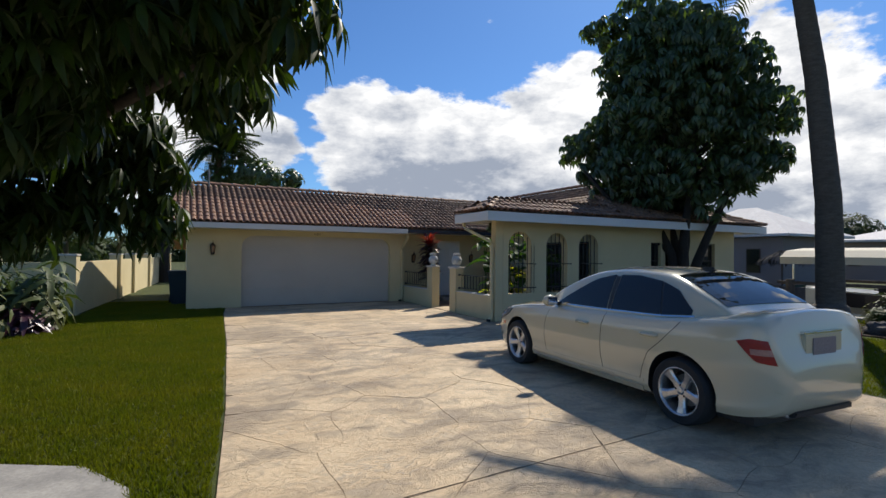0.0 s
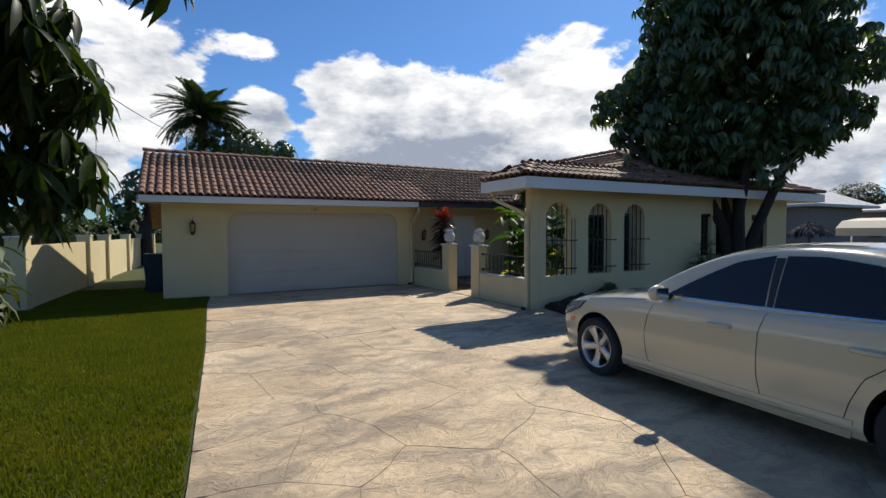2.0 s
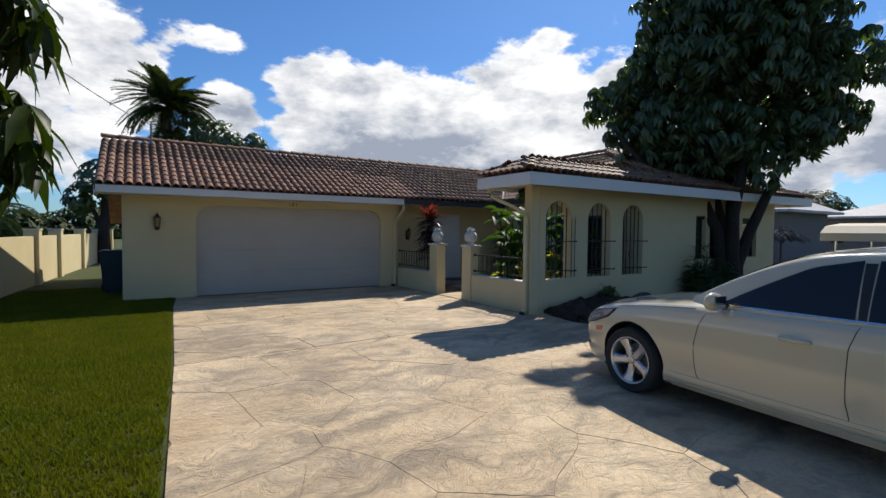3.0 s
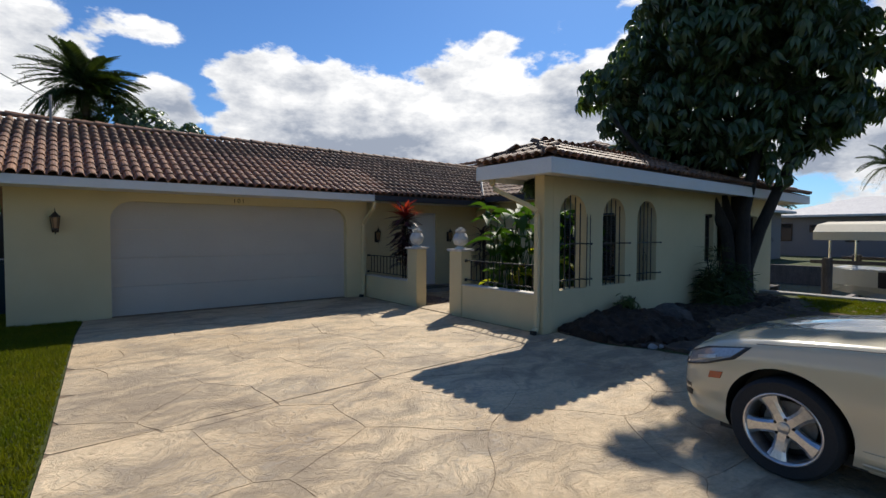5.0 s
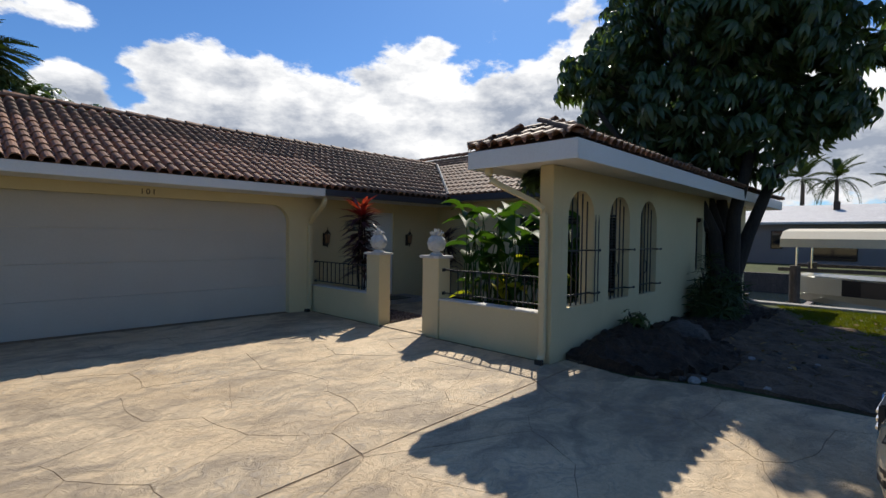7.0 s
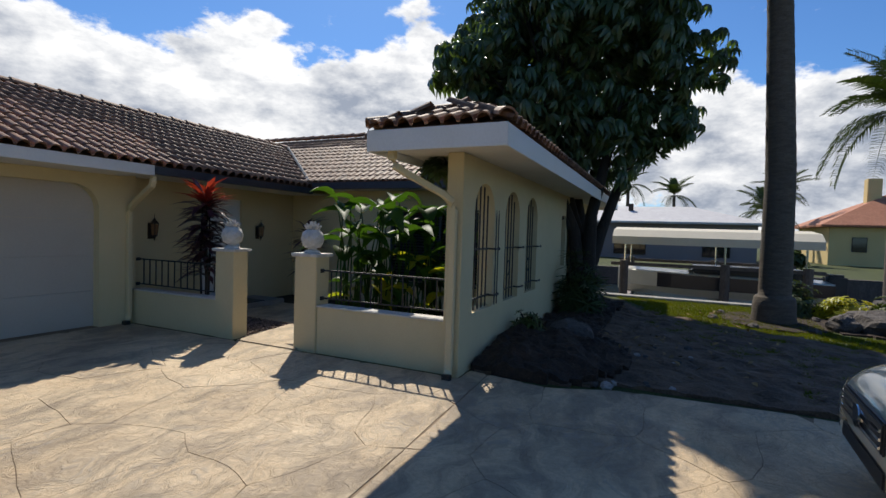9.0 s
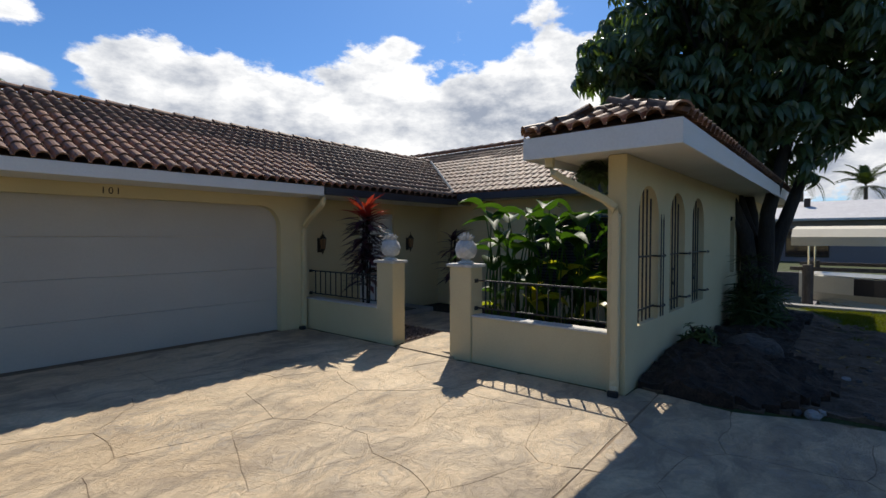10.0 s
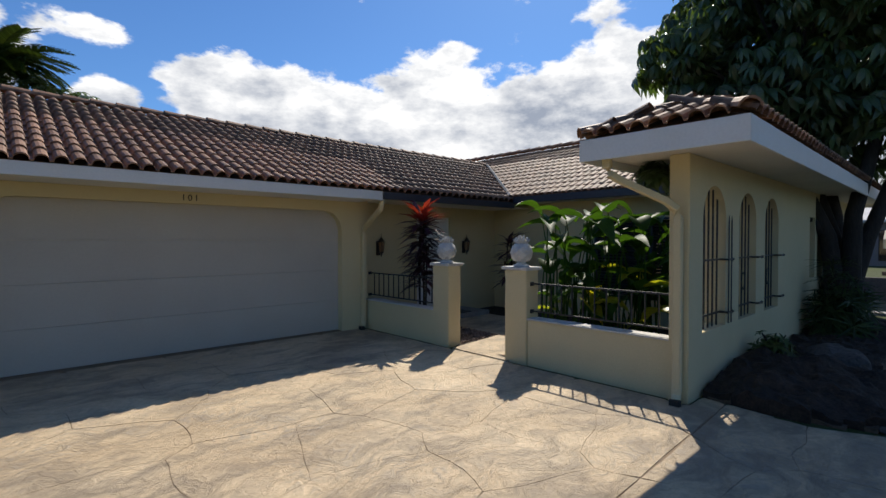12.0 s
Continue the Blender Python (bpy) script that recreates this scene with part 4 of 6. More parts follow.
def build_car():
    car = thing("car", Matrix.Translation((-0.872, -8.82, 0)) @ Matrix.Rotation(radians(175.8), 4, "Z") @ Matrix.Scale(1.035, 4), "cream white four-door saloon car parked on the stamped concrete driveway", "car")
    AF, AR, R = 0.80, 3.56, 0.316
    st = sorted({round(x, 3) for x in [*np.linspace(0.12, 4.40, 86), 0, 0.015, 0.04, 0.075, 4.43, 4.46, 4.49, 4.52, 4.545, 4.565, 4.58]})
    body = part("body", loft(st, body_half), CAR_PAINT, None)
    for s in (AF, AR):
        for side in (-1, 1):
            cut = bmesh.new()
            tube(cut, [(side * 0.60, s, R + 0.01), (side * 1.1, s, R + 0.01)], 0.365, 40)
            cutter = part("cutter", cut, BLACK_PLASTIC, None)
            mod = body.modifiers.new("arch", "BOOLEAN")
            mod.object, mod.operation, mod.solver = cutter, "DIFFERENCE", "EXACT"
            bpy.context.view_layer.update()
            me = bpy.data.meshes.new_from_object(body.evaluated_get(bpy.context.evaluated_depsgraph_get()))
            body.modifiers.clear()
            body.data = me
            bpy.data.objects.remove(cutter)
    me = body.data
    me.materials.clear()
    me.materials.append(CAR_PAINT), me.materials.append(BLACK_PLASTIC)
    for p in me.polygons:
        c = p.center
        inner = any(math.hypot(c.y - s, c.z - R - 0.01) < 0.369 for s in (AF, AR)) and abs(c.x) < 0.86 and (abs(p.normal.x) < 0.4 or abs(c.x) < 0.62)
        p.material_index = 1 if inner and c.z > 0.2 else 0
        p.use_smooth = p.material_index == 0
    body.data.set_sharp_from_angle(angle=radians(38))
    body.parent = car
    cabin = part("cabin", loft([*np.linspace(1.32, 3.95, 42)], cabin_half), CAR_PAINT, car, smooth=True)
    cabin.data.set_sharp_from_angle(angle=radians(50))

    def sheet(name, grid, mat, push, thick=0.004, label="", parent=car):
        """A thin curved panel from a grid of points, pushed out along its normal."""
        bm = bmesh.new()
        rows = [[Vector(p) for p in r] for r in grid]
        h, w = len(rows), len(rows[0])

        def normal(i, j):
            a = rows[min(i + 1, h - 1)][j] - rows[max(i - 1, 0)][j]
            b = rows[i][min(j + 1, w - 1)] - rows[i][max(j - 1, 0)]
            n = a.cross(b)
            n.normalize()
            return n if n.dot(rows[i][j] - Vector((0, 2.3, 0.55))) > 0 else -n

        hi = [[bm.verts.new(rows[i][j] + normal(i, j) * push) for j in range(w)] for i in range(h)]
        lo = [[bm.verts.new(rows[i][j] + normal(i, j) * (push - thick - 0.006)) for j in range(w)] for i in range(h)]
        for i in range(h - 1):
            for j in range(w - 1):
                bm.faces.new((hi[i][j], hi[i + 1][j], hi[i + 1][j + 1], hi[i][j + 1]))
        rim = [(0, j) for j in range(w)] + [(i, w - 1) for i in range(1, h)] + [(h - 1, j) for j in range(w - 2, -1, -1)] + [(i, 0) for i in range(h - 2, 0, -1)]
        for (i, j), (k, l) in zip(rim, rim[1:] + rim[:1]):
            bm.faces.new((hi[i][j], hi[k][l], lo[k][l], lo[i][j]))
        bmesh.ops.recalc_face_normals(bm, faces=bm.faces[:])
        return part(name, bm, mat, parent, label, smooth=False)

    def between(low, high, fn, nu=14, nv=6):
        """A grid between a lower and an upper line of (s, z)."""
        grid = []
        for v in range(nv + 1):
            row = []
            for u in range(nu + 1):
                s0, z0 = low(u / nu)
                s1, z1 = high(u / nu)
                s, z = s0 + (s1 - s0) * v / nv, z0 + (z1 - z0) * v / nv
                row.append(fn(s, z))
            grid.append(row)
        return grid

    def line(pts):
        total = [0.0]
        for a, b in zip(pts, pts[1:]):
            total.append(total[-1] + math.hypot(b[0] - a[0], b[1] - a[1]))

        def at(u):
            d = u * total[-1]
            for k in range(len(pts) - 1):
                if d <= total[k + 1] + 1e-9:
                    f = (d - total[k]) / (total[k + 1] - total[k])
                    return pts[k][0] + (pts[k + 1][0] - pts[k][0]) * f, pts[k][1] + (pts[k + 1][1] - pts[k][1]) * f
            return pts[-1]
        return at

    for side in (-1, 1):
        def on_cabin(s, z, side=side):
            return side * cabin_x(s, z), s, z

        def on_body(s, z, side=side):
            return side * side_x(s, z), s, z
        low_line = line([(1.52, 0.975), (2.53, 0.988)])
        sheet("front_window", between(line([(1.62, 0.972), (2.53, 0.985)]), line([(1.70, 1.02), (2.0, 1.19), (2.22, 1.305), (2.50, 1.368)]), on_cabin), CAR_GLASS, 0.006)
        sheet("rear_window", between(line([(2.60, 0.986), (3.27, 1.0)]), line([(2.585, 1.368), (2.85, 1.372), (3.17, 1.328)]), on_cabin), CAR_GLASS, 0.006)
        sheet("quarter_window", between(line([(3.295, 1.002), (3.60, 1.03)]), line([(3.195, 1.322), (3.40, 1.25), (3.60, 1.075)]), on_cabin), CAR_GLASS, 0.006)
        sheet("window_trim", between(line([(1.55, 0.955), (2.55, 0.970), (3.30, 0.986), (3.63, 1.012)]), line([(1.56, 0.967), (2.55, 0.982), (3.30, 0.998), (3.635, 1.028)]), on_cabin, 16, 1), CHROME, 0.010)
        sheet("pillar_trim", between(line([(2.545, 0.986), (2.59, 0.986)]), line([(2.51, 1.35), (2.575, 1.352)]), on_cabin, 2, 6), BLACK_PLASTIC, 0.005)
        sheet("pillar_trim", between(line([(3.268, 1.0), (3.297, 1.0)]), line([(3.168, 1.325), (3.197, 1.322)]), on_cabin, 2, 6), BLACK_PLASTIC, 0.004)
        # shut lines of the doors
        for pts in ([(1.56, 0.90), (1.50, 0.80), (1.46, 0.60), (1.47, 0.36), (1.52, 0.30), (2.62, 0.30)], [(2.57, 0.945), (2.53, 0.80), (2.52, 0.45), (2.55, 0.30)],
                    [(3.56, 0.97), (3.50, 0.90), (3.34, 0.74), (3.20, 0.62), (3.12, 0.45), (3.08, 0.31), (2.62, 0.30)], [(0.62, 0.815), (1.0, 0.868), (1.44, 0.908)]):
            at = line(pts)
            path = [Vector(on_body(*at(u / 24))) for u in range(25)]
            part("shut_line", tube(bmesh.new(), path, 0.0035, 5), BLACK_PLASTIC, car)
        rub = sheet("side_moulding", between(line([(1.20, 0.295), (3.14, 0.305)]), line([(1.20, 0.325), (3.14, 0.335)]), on_body, 20, 1), CAR_PAINT, 0.012)
        sheet("sill", between(line([(1.22, 0.205), (3.12, 0.215)]), line([(1.20, 0.265), (3.14, 0.275)]), on_body, 20, 1), CAR_PAINT, 0.02)
        for s in (2.22, 3.22):
            h = part("door_handle", tube(bmesh.new(), [Vector(on_body(s + d, 0.80)) + Vector((side * o, 0, 0)) for d, o in ((-0.10, 0.0), (-0.08, 0.03), (0.0, 0.038), (0.08, 0.03), (0.10, 0.0))], [0.012, 0.015, 0.016, 0.015, 0.012], 8), CAR_PAINT, car, smooth=True)
        # mirror
        mr = part("mirror", bmesh.new(), CAR_PAINT, car)
        bm = bmesh.new()
        bmesh.ops.create_icosphere(bm, subdivisions=3, radius=1, matrix=Matrix.Translation((side * 0.935, 1.66, 1.0)) @ Matrix.Diagonal((0.105, 0.055, 0.075, 1)))
        bm.to_mesh(mr.data)
        bm.free()
        mr.data.shade_smooth()
        part("mirror_glass", bbox((side * 0.935 - 0.075, 1.712, 0.95), (side * 0.935 + 0.075, 1.722, 1.05), 0.004), CHROME, car)
        part("mirror_arm", tube(bmesh.new(), [(side * 0.75, 1.66, 0.955), (side * 0.88, 1.66, 0.975)], [0.03, 0.025], 8), BLACK_PLASTIC, car)
        # lamps
        sheet("lamp_bezel", between(line([(0.03, 0.55), (0.28, 0.61), (0.50, 0.69)]), line([(0.07, 0.655), (0.28, 0.735), (0.60, 0.79)]), on_body, 10, 4), BLACK_PLASTIC, 0.004)
        sheet("headlamp", between(line([(0.045, 0.565), (0.28, 0.622), (0.47, 0.695)]), line([(0.08, 0.645), (0.28, 0.722), (0.56, 0.776)]), on_body, 10, 4), CLEAR_LAMP, 0.009)
        sheet("turn_lamp", between(line([(0.20, 0.63), (0.36, 0.67)]), line([(0.20, 0.655), (0.36, 0.695)]), on_body, 5, 2), ALLOY, 0.013)
        sheet("side_reflector", between(line([(0.30, 0.52), (0.40, 0.535)]), line([(0.315, 0.57), (0.42, 0.585)]), on_body, 3, 2), AMBER, 0.006)
        sheet("tail_lamp", between(line([(4.25, 0.80), (4.36, 0.715), (4.51, 0.69)]), line([(4.16, 0.880), (4.30, 0.905), (4.44, 0.89)]), on_body, 10, 5), RED_LAMP, 0.006)
        sheet("reverse_lamp", between(line([(4.31, 0.775), (4.485, 0.765)]), line([(4.30, 0.822), (4.465, 0.818)]), on_body, 6, 2), REVERSE_LAMP, 0.009)
    # wind screens
    for name, s0, s1, w0, w1 in (("windscreen", 1.42, 2.07, 0.64, 0.545), ("rear_screen", 3.86, 3.28, 0.60, 0.53)):
        grid = []
        for v in range(11):
            f = v / 10
            s, w = s0 + (s1 - s0) * f, w0 + (w1 - w0) * f
            grid.append([(x, s, roof_z(s, x)) for x in np.linspace(-w, w, 13)])
        sheet(name, grid, CAR_GLASS, 0.007)
    sheet("sunroof", [[(x, s, roof_z(s, x)) for x in np.linspace(-0.40, 0.40, 7)] for s in (2.2, 2.4, 2.6)], BLACK_PLASTIC, 0.004)
    part("aerial", bbox((-0.03, 3.13, 1.41), (0.03, 3.30, 1.475), 0.02), BLACK_PLASTIC, car)
    # grille, plate, bumpers
    gr = part("grille", bbox((-0.40, -0.022, 0.50), (0.40, 0.02, 0.67), 0.012), BLACK_PLASTIC, car)
    for z in (0.53, 0.575, 0.62):
        part("grille_bar", bbox((-0.385, -0.034, z), (0.385, -0.023, z + 0.016)), CHROME, car)
    part("badge", tube(bmesh.new(), [(0, -0.036, 0.585), (0, -0.046, 0.585)], 0.065, 24), CHROME, car)
    part("air_intake", bbox((-0.42, -0.012, 0.33), (0.42, 0.02, 0.43), 0.01), BLACK_PLASTIC, car)
    for side in (-1, 1):
        sheet("side_intake", [[(side * side_x(s, z), s, z) for s in (0.012, 0.05, 0.09, 0.13)] for z in (0.34, 0.38, 0.43)], BLACK_PLASTIC, 0.006)
    part("number_plate", bbox((-0.17, 4.518, 0.745), (0.17, 4.530, 0.895), 0.004), GREY_WALL, car)
    part("plate_recess", bbox((-0.27, 4.44, 0.725), (0.27, 4.519, 0.93), 0.01), CAR_PAINT, car)
    part("boot_trim", bbox((-0.28, 4.44, 0.932), (0.28, 4.52, 0.952), 0.006), CHROME, car)
    part("rear_valance", bbox((-0.42, 4.40, 0.235), (0.42, 4.53, 0.30), 0.02), BLACK_PLASTIC, car)
    for x in (-0.45, 0.45):
        part("exhaust", tube(bmesh.new(), [(x, 4.3, 0.27), (x, 4.47, 0.27)], 0.035, 12), CHROME, car)
    part("floor_pan", bbox((-0.72, 0.35, 0.16), (0.72, 4.3, 0.24)), BLACK_PLASTIC, car)

    # wheels
    def wheel(s, side):
        hub = new("wheel")
        hub.parent, hub.matrix_basis = car, Matrix.Translation((side * 0.775, s, R)) @ Matrix.Rotation(radians(90) * side, 4, "Y") @ Matrix.Rotation(0.3 + s, 4, "Z")
        bm = bmesh.new()
        prof = [(0.215, -0.10), (0.29, -0.105), (0.312, -0.08), (0.316, 0.0), (0.312, 0.08), (0.29, 0.105), (0.225, 0.10), (0.215, 0.09), (0.215, -0.10)]
        rings = [[bm.verts.new((r * math.cos(k * math.tau / 48), r * math.sin(k * math.tau / 48), z)) for k in range(48)] for r, z in prof[:-1]]
        for a, b in zip(rings, rings[1:] + rings[:1]):
            for k in range(48):
                bm.faces.new((a[k], a[(k + 1) % 48], b[(k + 1) % 48], b[k]))
        part("tyre", bm, TYRE, hub, smooth=True).data.set_sharp_from_angle(angle=radians(40))
        bm = bmesh.new()
        prof = [(0.224, 0.092), (0.226, 0.100), (0.216, 0.100), (0.205, 0.085), (0.198, 0.02), (0.198, -0.08), (0.212, -0.08)]
        rings = [[bm.verts.new((r * math.cos(k * math.tau / 48), r * math.sin(k * math.tau / 48), z)) for k in range(48)] for r, z in prof]
        for a, b in zip(rings, rings[1:]):
            for k in range(48):
                bm.faces.new((a[k], a[(k + 1) % 48], b[(k + 1) % 48], b[k]))
        bmesh.ops.recalc_face_normals(bm, faces=bm.faces[:])
        part("rim", bm, ALLOY, hub, smooth=True)
        part("brake_disc", tube(bmesh.new(), [(0, 0, -0.05), (0, 0, -0.03)], 0.15, 32), GREY_CONC, hub)
        bm = bmesh.new()
        tube(bm, [(0, 0, -0.10), (0, 0, -0.075)], 0.20, 32)
        part("hub_back", bm, BLACK_PLASTIC, hub)
        for k in range(5):
            a = k * math.tau / 5
            bm = bmesh.new()
            pts = [(0.035, 0.046, 0.062), (0.09, 0.038, 0.066), (0.15, 0.041, 0.076), (0.203, 0.060, 0.088)]
            top = [[bm.verts.new((r, w * q, z)) for q in (-1, -0.55, 0.55, 1)] for r, w, z in pts]
            for row in top:
                row[0].co.z -= 0.012
                row[3].co.z -= 0.012
            low = [[bm.verts.new((v.co.x, v.co.y, v.co.z - 0.03)) for v in row] for row in top]
            for A, flip in ((top, False), (low, True)):
                for i in range(3):
                    for j in range(3):
                        bm.faces.new((A[i][j], A[i + 1][j], A[i + 1][j + 1], A[i][j + 1]))
            for i in range(3):
                for j in (0, 3):
                    bm.faces.new((top[i][j], top[i + 1][j], low[i + 1][j], low[i][j]))
            bmesh.ops.recalc_face_normals(bm, faces=bm.faces[:])
            bmesh.ops.transform(bm, matrix=Matrix.Rotation(a, 4, "Z"), verts=bm.verts[:])
            part("spoke", bm, ALLOY, hub)
            bm = bmesh.new()
            tube(bm, [(0.055 * math.cos(a + 0.63), 0.055 * math.sin(a + 0.63), 0.05), (0.055 * math.cos(a + 0.63), 0.055 * math.sin(a + 0.63), 0.064)], 0.010, 8)
            part("bolt", bm, BLACK_PLASTIC, hub)
        bm = bmesh.new()
        lathe(bm, [(0.062, 0.03), (0.06, 0.058), (0.036, 0.062), (0.034, 0.074), (0.01, 0.078)], 24)
        part("centre_cap", bm, ALLOY, hub, smooth=False)

    # short overhangs ahead of and behind the axles
    done = set()
    for ob in [o for o in bpy.data.objects if o.parent == car and o.type == "MESH"]:
        if ob.data.name in done:
            continue
        done.add(ob.data.name)
        for v in ob.data.vertices:
            if v.co.y < 0.42:
                v.co.y = 0.42 - (0.42 - v.co.y) * 0.88
            elif v.co.y > 3.95:
                v.co.y = 3.95 + (v.co.y - 3.95) * 0.66
    for s in (AF, AR):
        wheel(s, -1), wheel(s, 1)


build_car()

# ---- trees and plants ----
def blob_points(rng, lobes, per, shell=0.62):
    """Points in the outer shells of overlapping lobes, and the ways outward."""
    pts, ways = [], []
    centres = np.array([l[:3] for l in lobes])
    radii = np.array([l[3] for l in lobes])
    for i, (x, y, z, r) in enumerate(lobes):
        n = int(per * r * r)
        d = rng.normal(size=(n, 3))
        d /= np.linalg.norm(d, axis=1, keepdims=True)
        q = np.array([x, y, z]) + d * (r * (shell + (1 - shell) * rng.random((n, 1)) ** 0.6)) * np.array([1, 1, 0.9])
        keep = np.ones(n, bool)
        for j in range(len(lobes)):
            if j != i:
                keep &= np.linalg.norm(q - centres[j], axis=1) > radii[j] * 0.55
        pts.append(q[keep]), ways.append(d[keep])
    return np.vstack(pts), np.vstack(ways)


def umbrella_tree():
    base = Vector((6.95, -6.02, 0))
    t = thing("umbrella_tree", base, "large dark green umbrella tree with several grey stems", "tree")
    bm = bmesh.new()
    stems = (
        [(0, 0, -0.1), (0.02, 0.0, 0.7), (0.05, 0.05, 1.5), (0.0, 0.5, 3.0), (0.1, 0.9, 5.2)],
        [(-0.10, 0.05, -0.1), (-0.12, 0.05, 0.8), (-0.22, 0.15, 1.7), (-0.6, 0.7, 3.2), (-1.2, 1.4, 4.8)],
        [(0.12, -0.10, -0.1), (0.16, -0.15, 0.8), (0.4, -0.35, 1.7), (0.7, -0.7, 2.9), (1.0, -1.2, 4.4)],
        [(0.14, 0.10, -0.1), (0.16, 0.12, 1.0), (0.45, 0.15, 2.1), (0.9, 0.5, 3.6), (1.4, 0.9, 5.4)],
        [(-0.05, -0.14, -0.1), (-0.06, -0.16, 1.0), (-0.15, -0.2, 2.1), (-0.3, -0.5, 3.4), (-0.5, -0.8, 5.2)],
        [(-0.22, 0.15, 1.7), (-0.9, 0.9, 2.7), (-1.5, 1.6, 3.6), (-1.9, 2.1, 4.4)],
    )
    for k, pts in enumerate(stems):
        r0 = 0.19 if k < 5 else 0.09
        tube(bm, pts, [r0 * (1.35 if i == 0 and k < 5 else 1 - 0.15 * i) for i in range(len(pts))], 10)
    part("trunk", bm, BARK, t, smooth=True)
    rr = random.Random(17)
    lobes = []
    for z, ring_r, n, r in ((3.25, 0.5, 3, 0.55), (3.75, 1.25, 6, 0.72), (4.5, 2.0, 8, 0.85), (5.4, 2.35, 9, 0.92), (6.4, 2.35, 9, 0.98), (7.5, 2.0, 7, 1.0), (8.4, 1.4, 5, 0.95), (9.1, 0.5, 3, 0.85), (6.5, 0.6, 3, 1.4)):
        for i in range(n):
            a = (i + rr.uniform(-0.28, 0.28)) * math.tau / n + z
            q_ = ring_r * rr.uniform(0.86, 1.14)
            q_ *= 0.95
            lobes.append((0.24 + q_ * math.cos(a), 0.62 + q_ * math.sin(a), z + rr.uniform(-0.3, 0.3), r * rr.uniform(0.75, 1.15)))
    lobes = [l for l in lobes if not (l[2] > 5.5 and 7.0 + l[0] - 0.81 * l[2] < 0.9 and -6.1 + l[1] - 0.522 * l[2] + l[3] * 0.5 > -8.0)]
    lobes += [(-1.72, 0.0, 6.6, 0.75), (-1.9, 0.25, 7.4, 0.7), (-1.3, -0.3, 8.2, 0.75), (-1.95, 0.8, 8.5, 0.55), (-1.55, 0.4, 8.9, 0.6), (-0.9, -0.8, 7.4, 0.9), (-1.6, 0.55, 6.6, 0.65), (-1.5, 0.9, 7.6, 0.65), (-1.2, 0.0, 5.8, 0.6), (-1.7, 1.2, 8.2, 0.45), (-2.0, 1.6, 8.7, 0.4)]
    lobes += [(-1.75, 2.6, 5.2, 0.66), (-1.45, 2.25, 4.5, 0.55), (0.6, -2.3, 5.6, 0.8), (1.2, -1.9, 4.5, 0.65)]
    rng = np.random.default_rng(4)
    q, ways = blob_points(rng, lobes, 108, 0.45)
    up = ways * 0.55 + np.array([0, 0, 0.8]) + rng.normal(size=ways.shape) * 0.25
    frames = np.concatenate([turned(rng, len(q), up, rng.uniform(0.75, 1.25, len(q))), q[:, :, None]], axis=2)
    v, f = rosette(8, 0.25, 0.09, 0.75, -0.35, 0.15, 3)
    part_ = scatter("crown", v, f, frames, DARK_LEAF, t)
    # thin twigs that carry the outer whorls
    bm = bmesh.new()
    for i in rng.choice(len(q), 90, replace=False):
        p = Vector(q[i])
        root = Vector((0.1 + (p.x - 0.1) * 0.4, 0.7 + (p.y - 0.7) * 0.4, 3.2 + (p.z - 3.2) * 0.6))
        twig = bmesh.new()
        tube(twig, [root, (root + p) / 2 + Vector((0, 0, 0.15)), p], [0.035, 0.022, 0.01], 4, False)
        part("branch", twig, BARK, t)


umbrella_tree()


def mango():
    base = Vector((-10.0, -9.2, 0))
    t = thing("mango_tree", base, "mango tree with long drooping dark green leaves beside the lawn", "tree")
    bm = bmesh.new()
    tube(bm, [(0, 0, -0.1), (0.05, 0.0, 0.9), (0.15, -0.1, 1.7)], [0.26, 0.2, 0.19], 12)
    limbs = ([(0.15, -0.1, 1.6), (1.2, -0.5, 1.95), (2.2, -0.9, 2.35), (3.2, -2.0, 2.7), (3.9, -3.2, 2.85)], [(0.15, -0.1, 1.6), (0.9, 0.4, 2.2), (1.9, 0.3, 2.5), (3.0, 0.0, 2.4)],
             [(0.15, -0.1, 1.6), (0.2, -0.8, 2.6), (0.8, -1.8, 3.6), (1.5, -2.8, 4.2)], [(0.15, -0.1, 1.6), (-0.6, 0.3, 2.7), (-1.0, 0.6, 4.0)],
             [(0.15, -0.1, 1.6), (0.6, 0.9, 2.6), (1.2, 1.5, 3.5)], [(0.8, -1.8, 3.6), (1.8, -2.6, 3.7), (2.8, -3.2, 3.6)])
    for pts in limbs:
        tube(bm, pts, [0.11 * (1 - 0.19 * i) for i in range(len(pts))], 8)
    part("trunk", bm, BARK, t, smooth=True)
    rng = np.random.default_rng(9)
    lobes = [(x + 10.0, y + 9.2, z, r) for x, y, z, r in MANGO_LOBES]
    q, ways = blob_points(rng, lobes, 560, 0.3)
    down = ways * 0.35 + np.array([0, 0, 0.95]) + rng.normal(size=ways.shape) * 0.2
    frames = np.concatenate([turned(rng, len(q), down, rng.uniform(0.75, 1.2, len(q))), q[:, :, None]], axis=2)
    v, f = rosette(7, 0.21, 0.046, 0.35, -0.75, 0.35, 5)
    scatter("crown", v, f, frames, MANGO_LEAF, t)
    bm = bmesh.new()
    for i in rng.choice(len(q), 80, replace=False):
        p = Vector(q[i])
        near = min((Vector(c[:3]) for c in lobes), key=lambda c: (c - p).length)
        twig = bmesh.new()
        tube(twig, [near, (near + p) / 2 + Vector((0, 0, 0.08)), p], [0.016, 0.011, 0.006], 4, False)
        part("branch", twig, BARK, t)


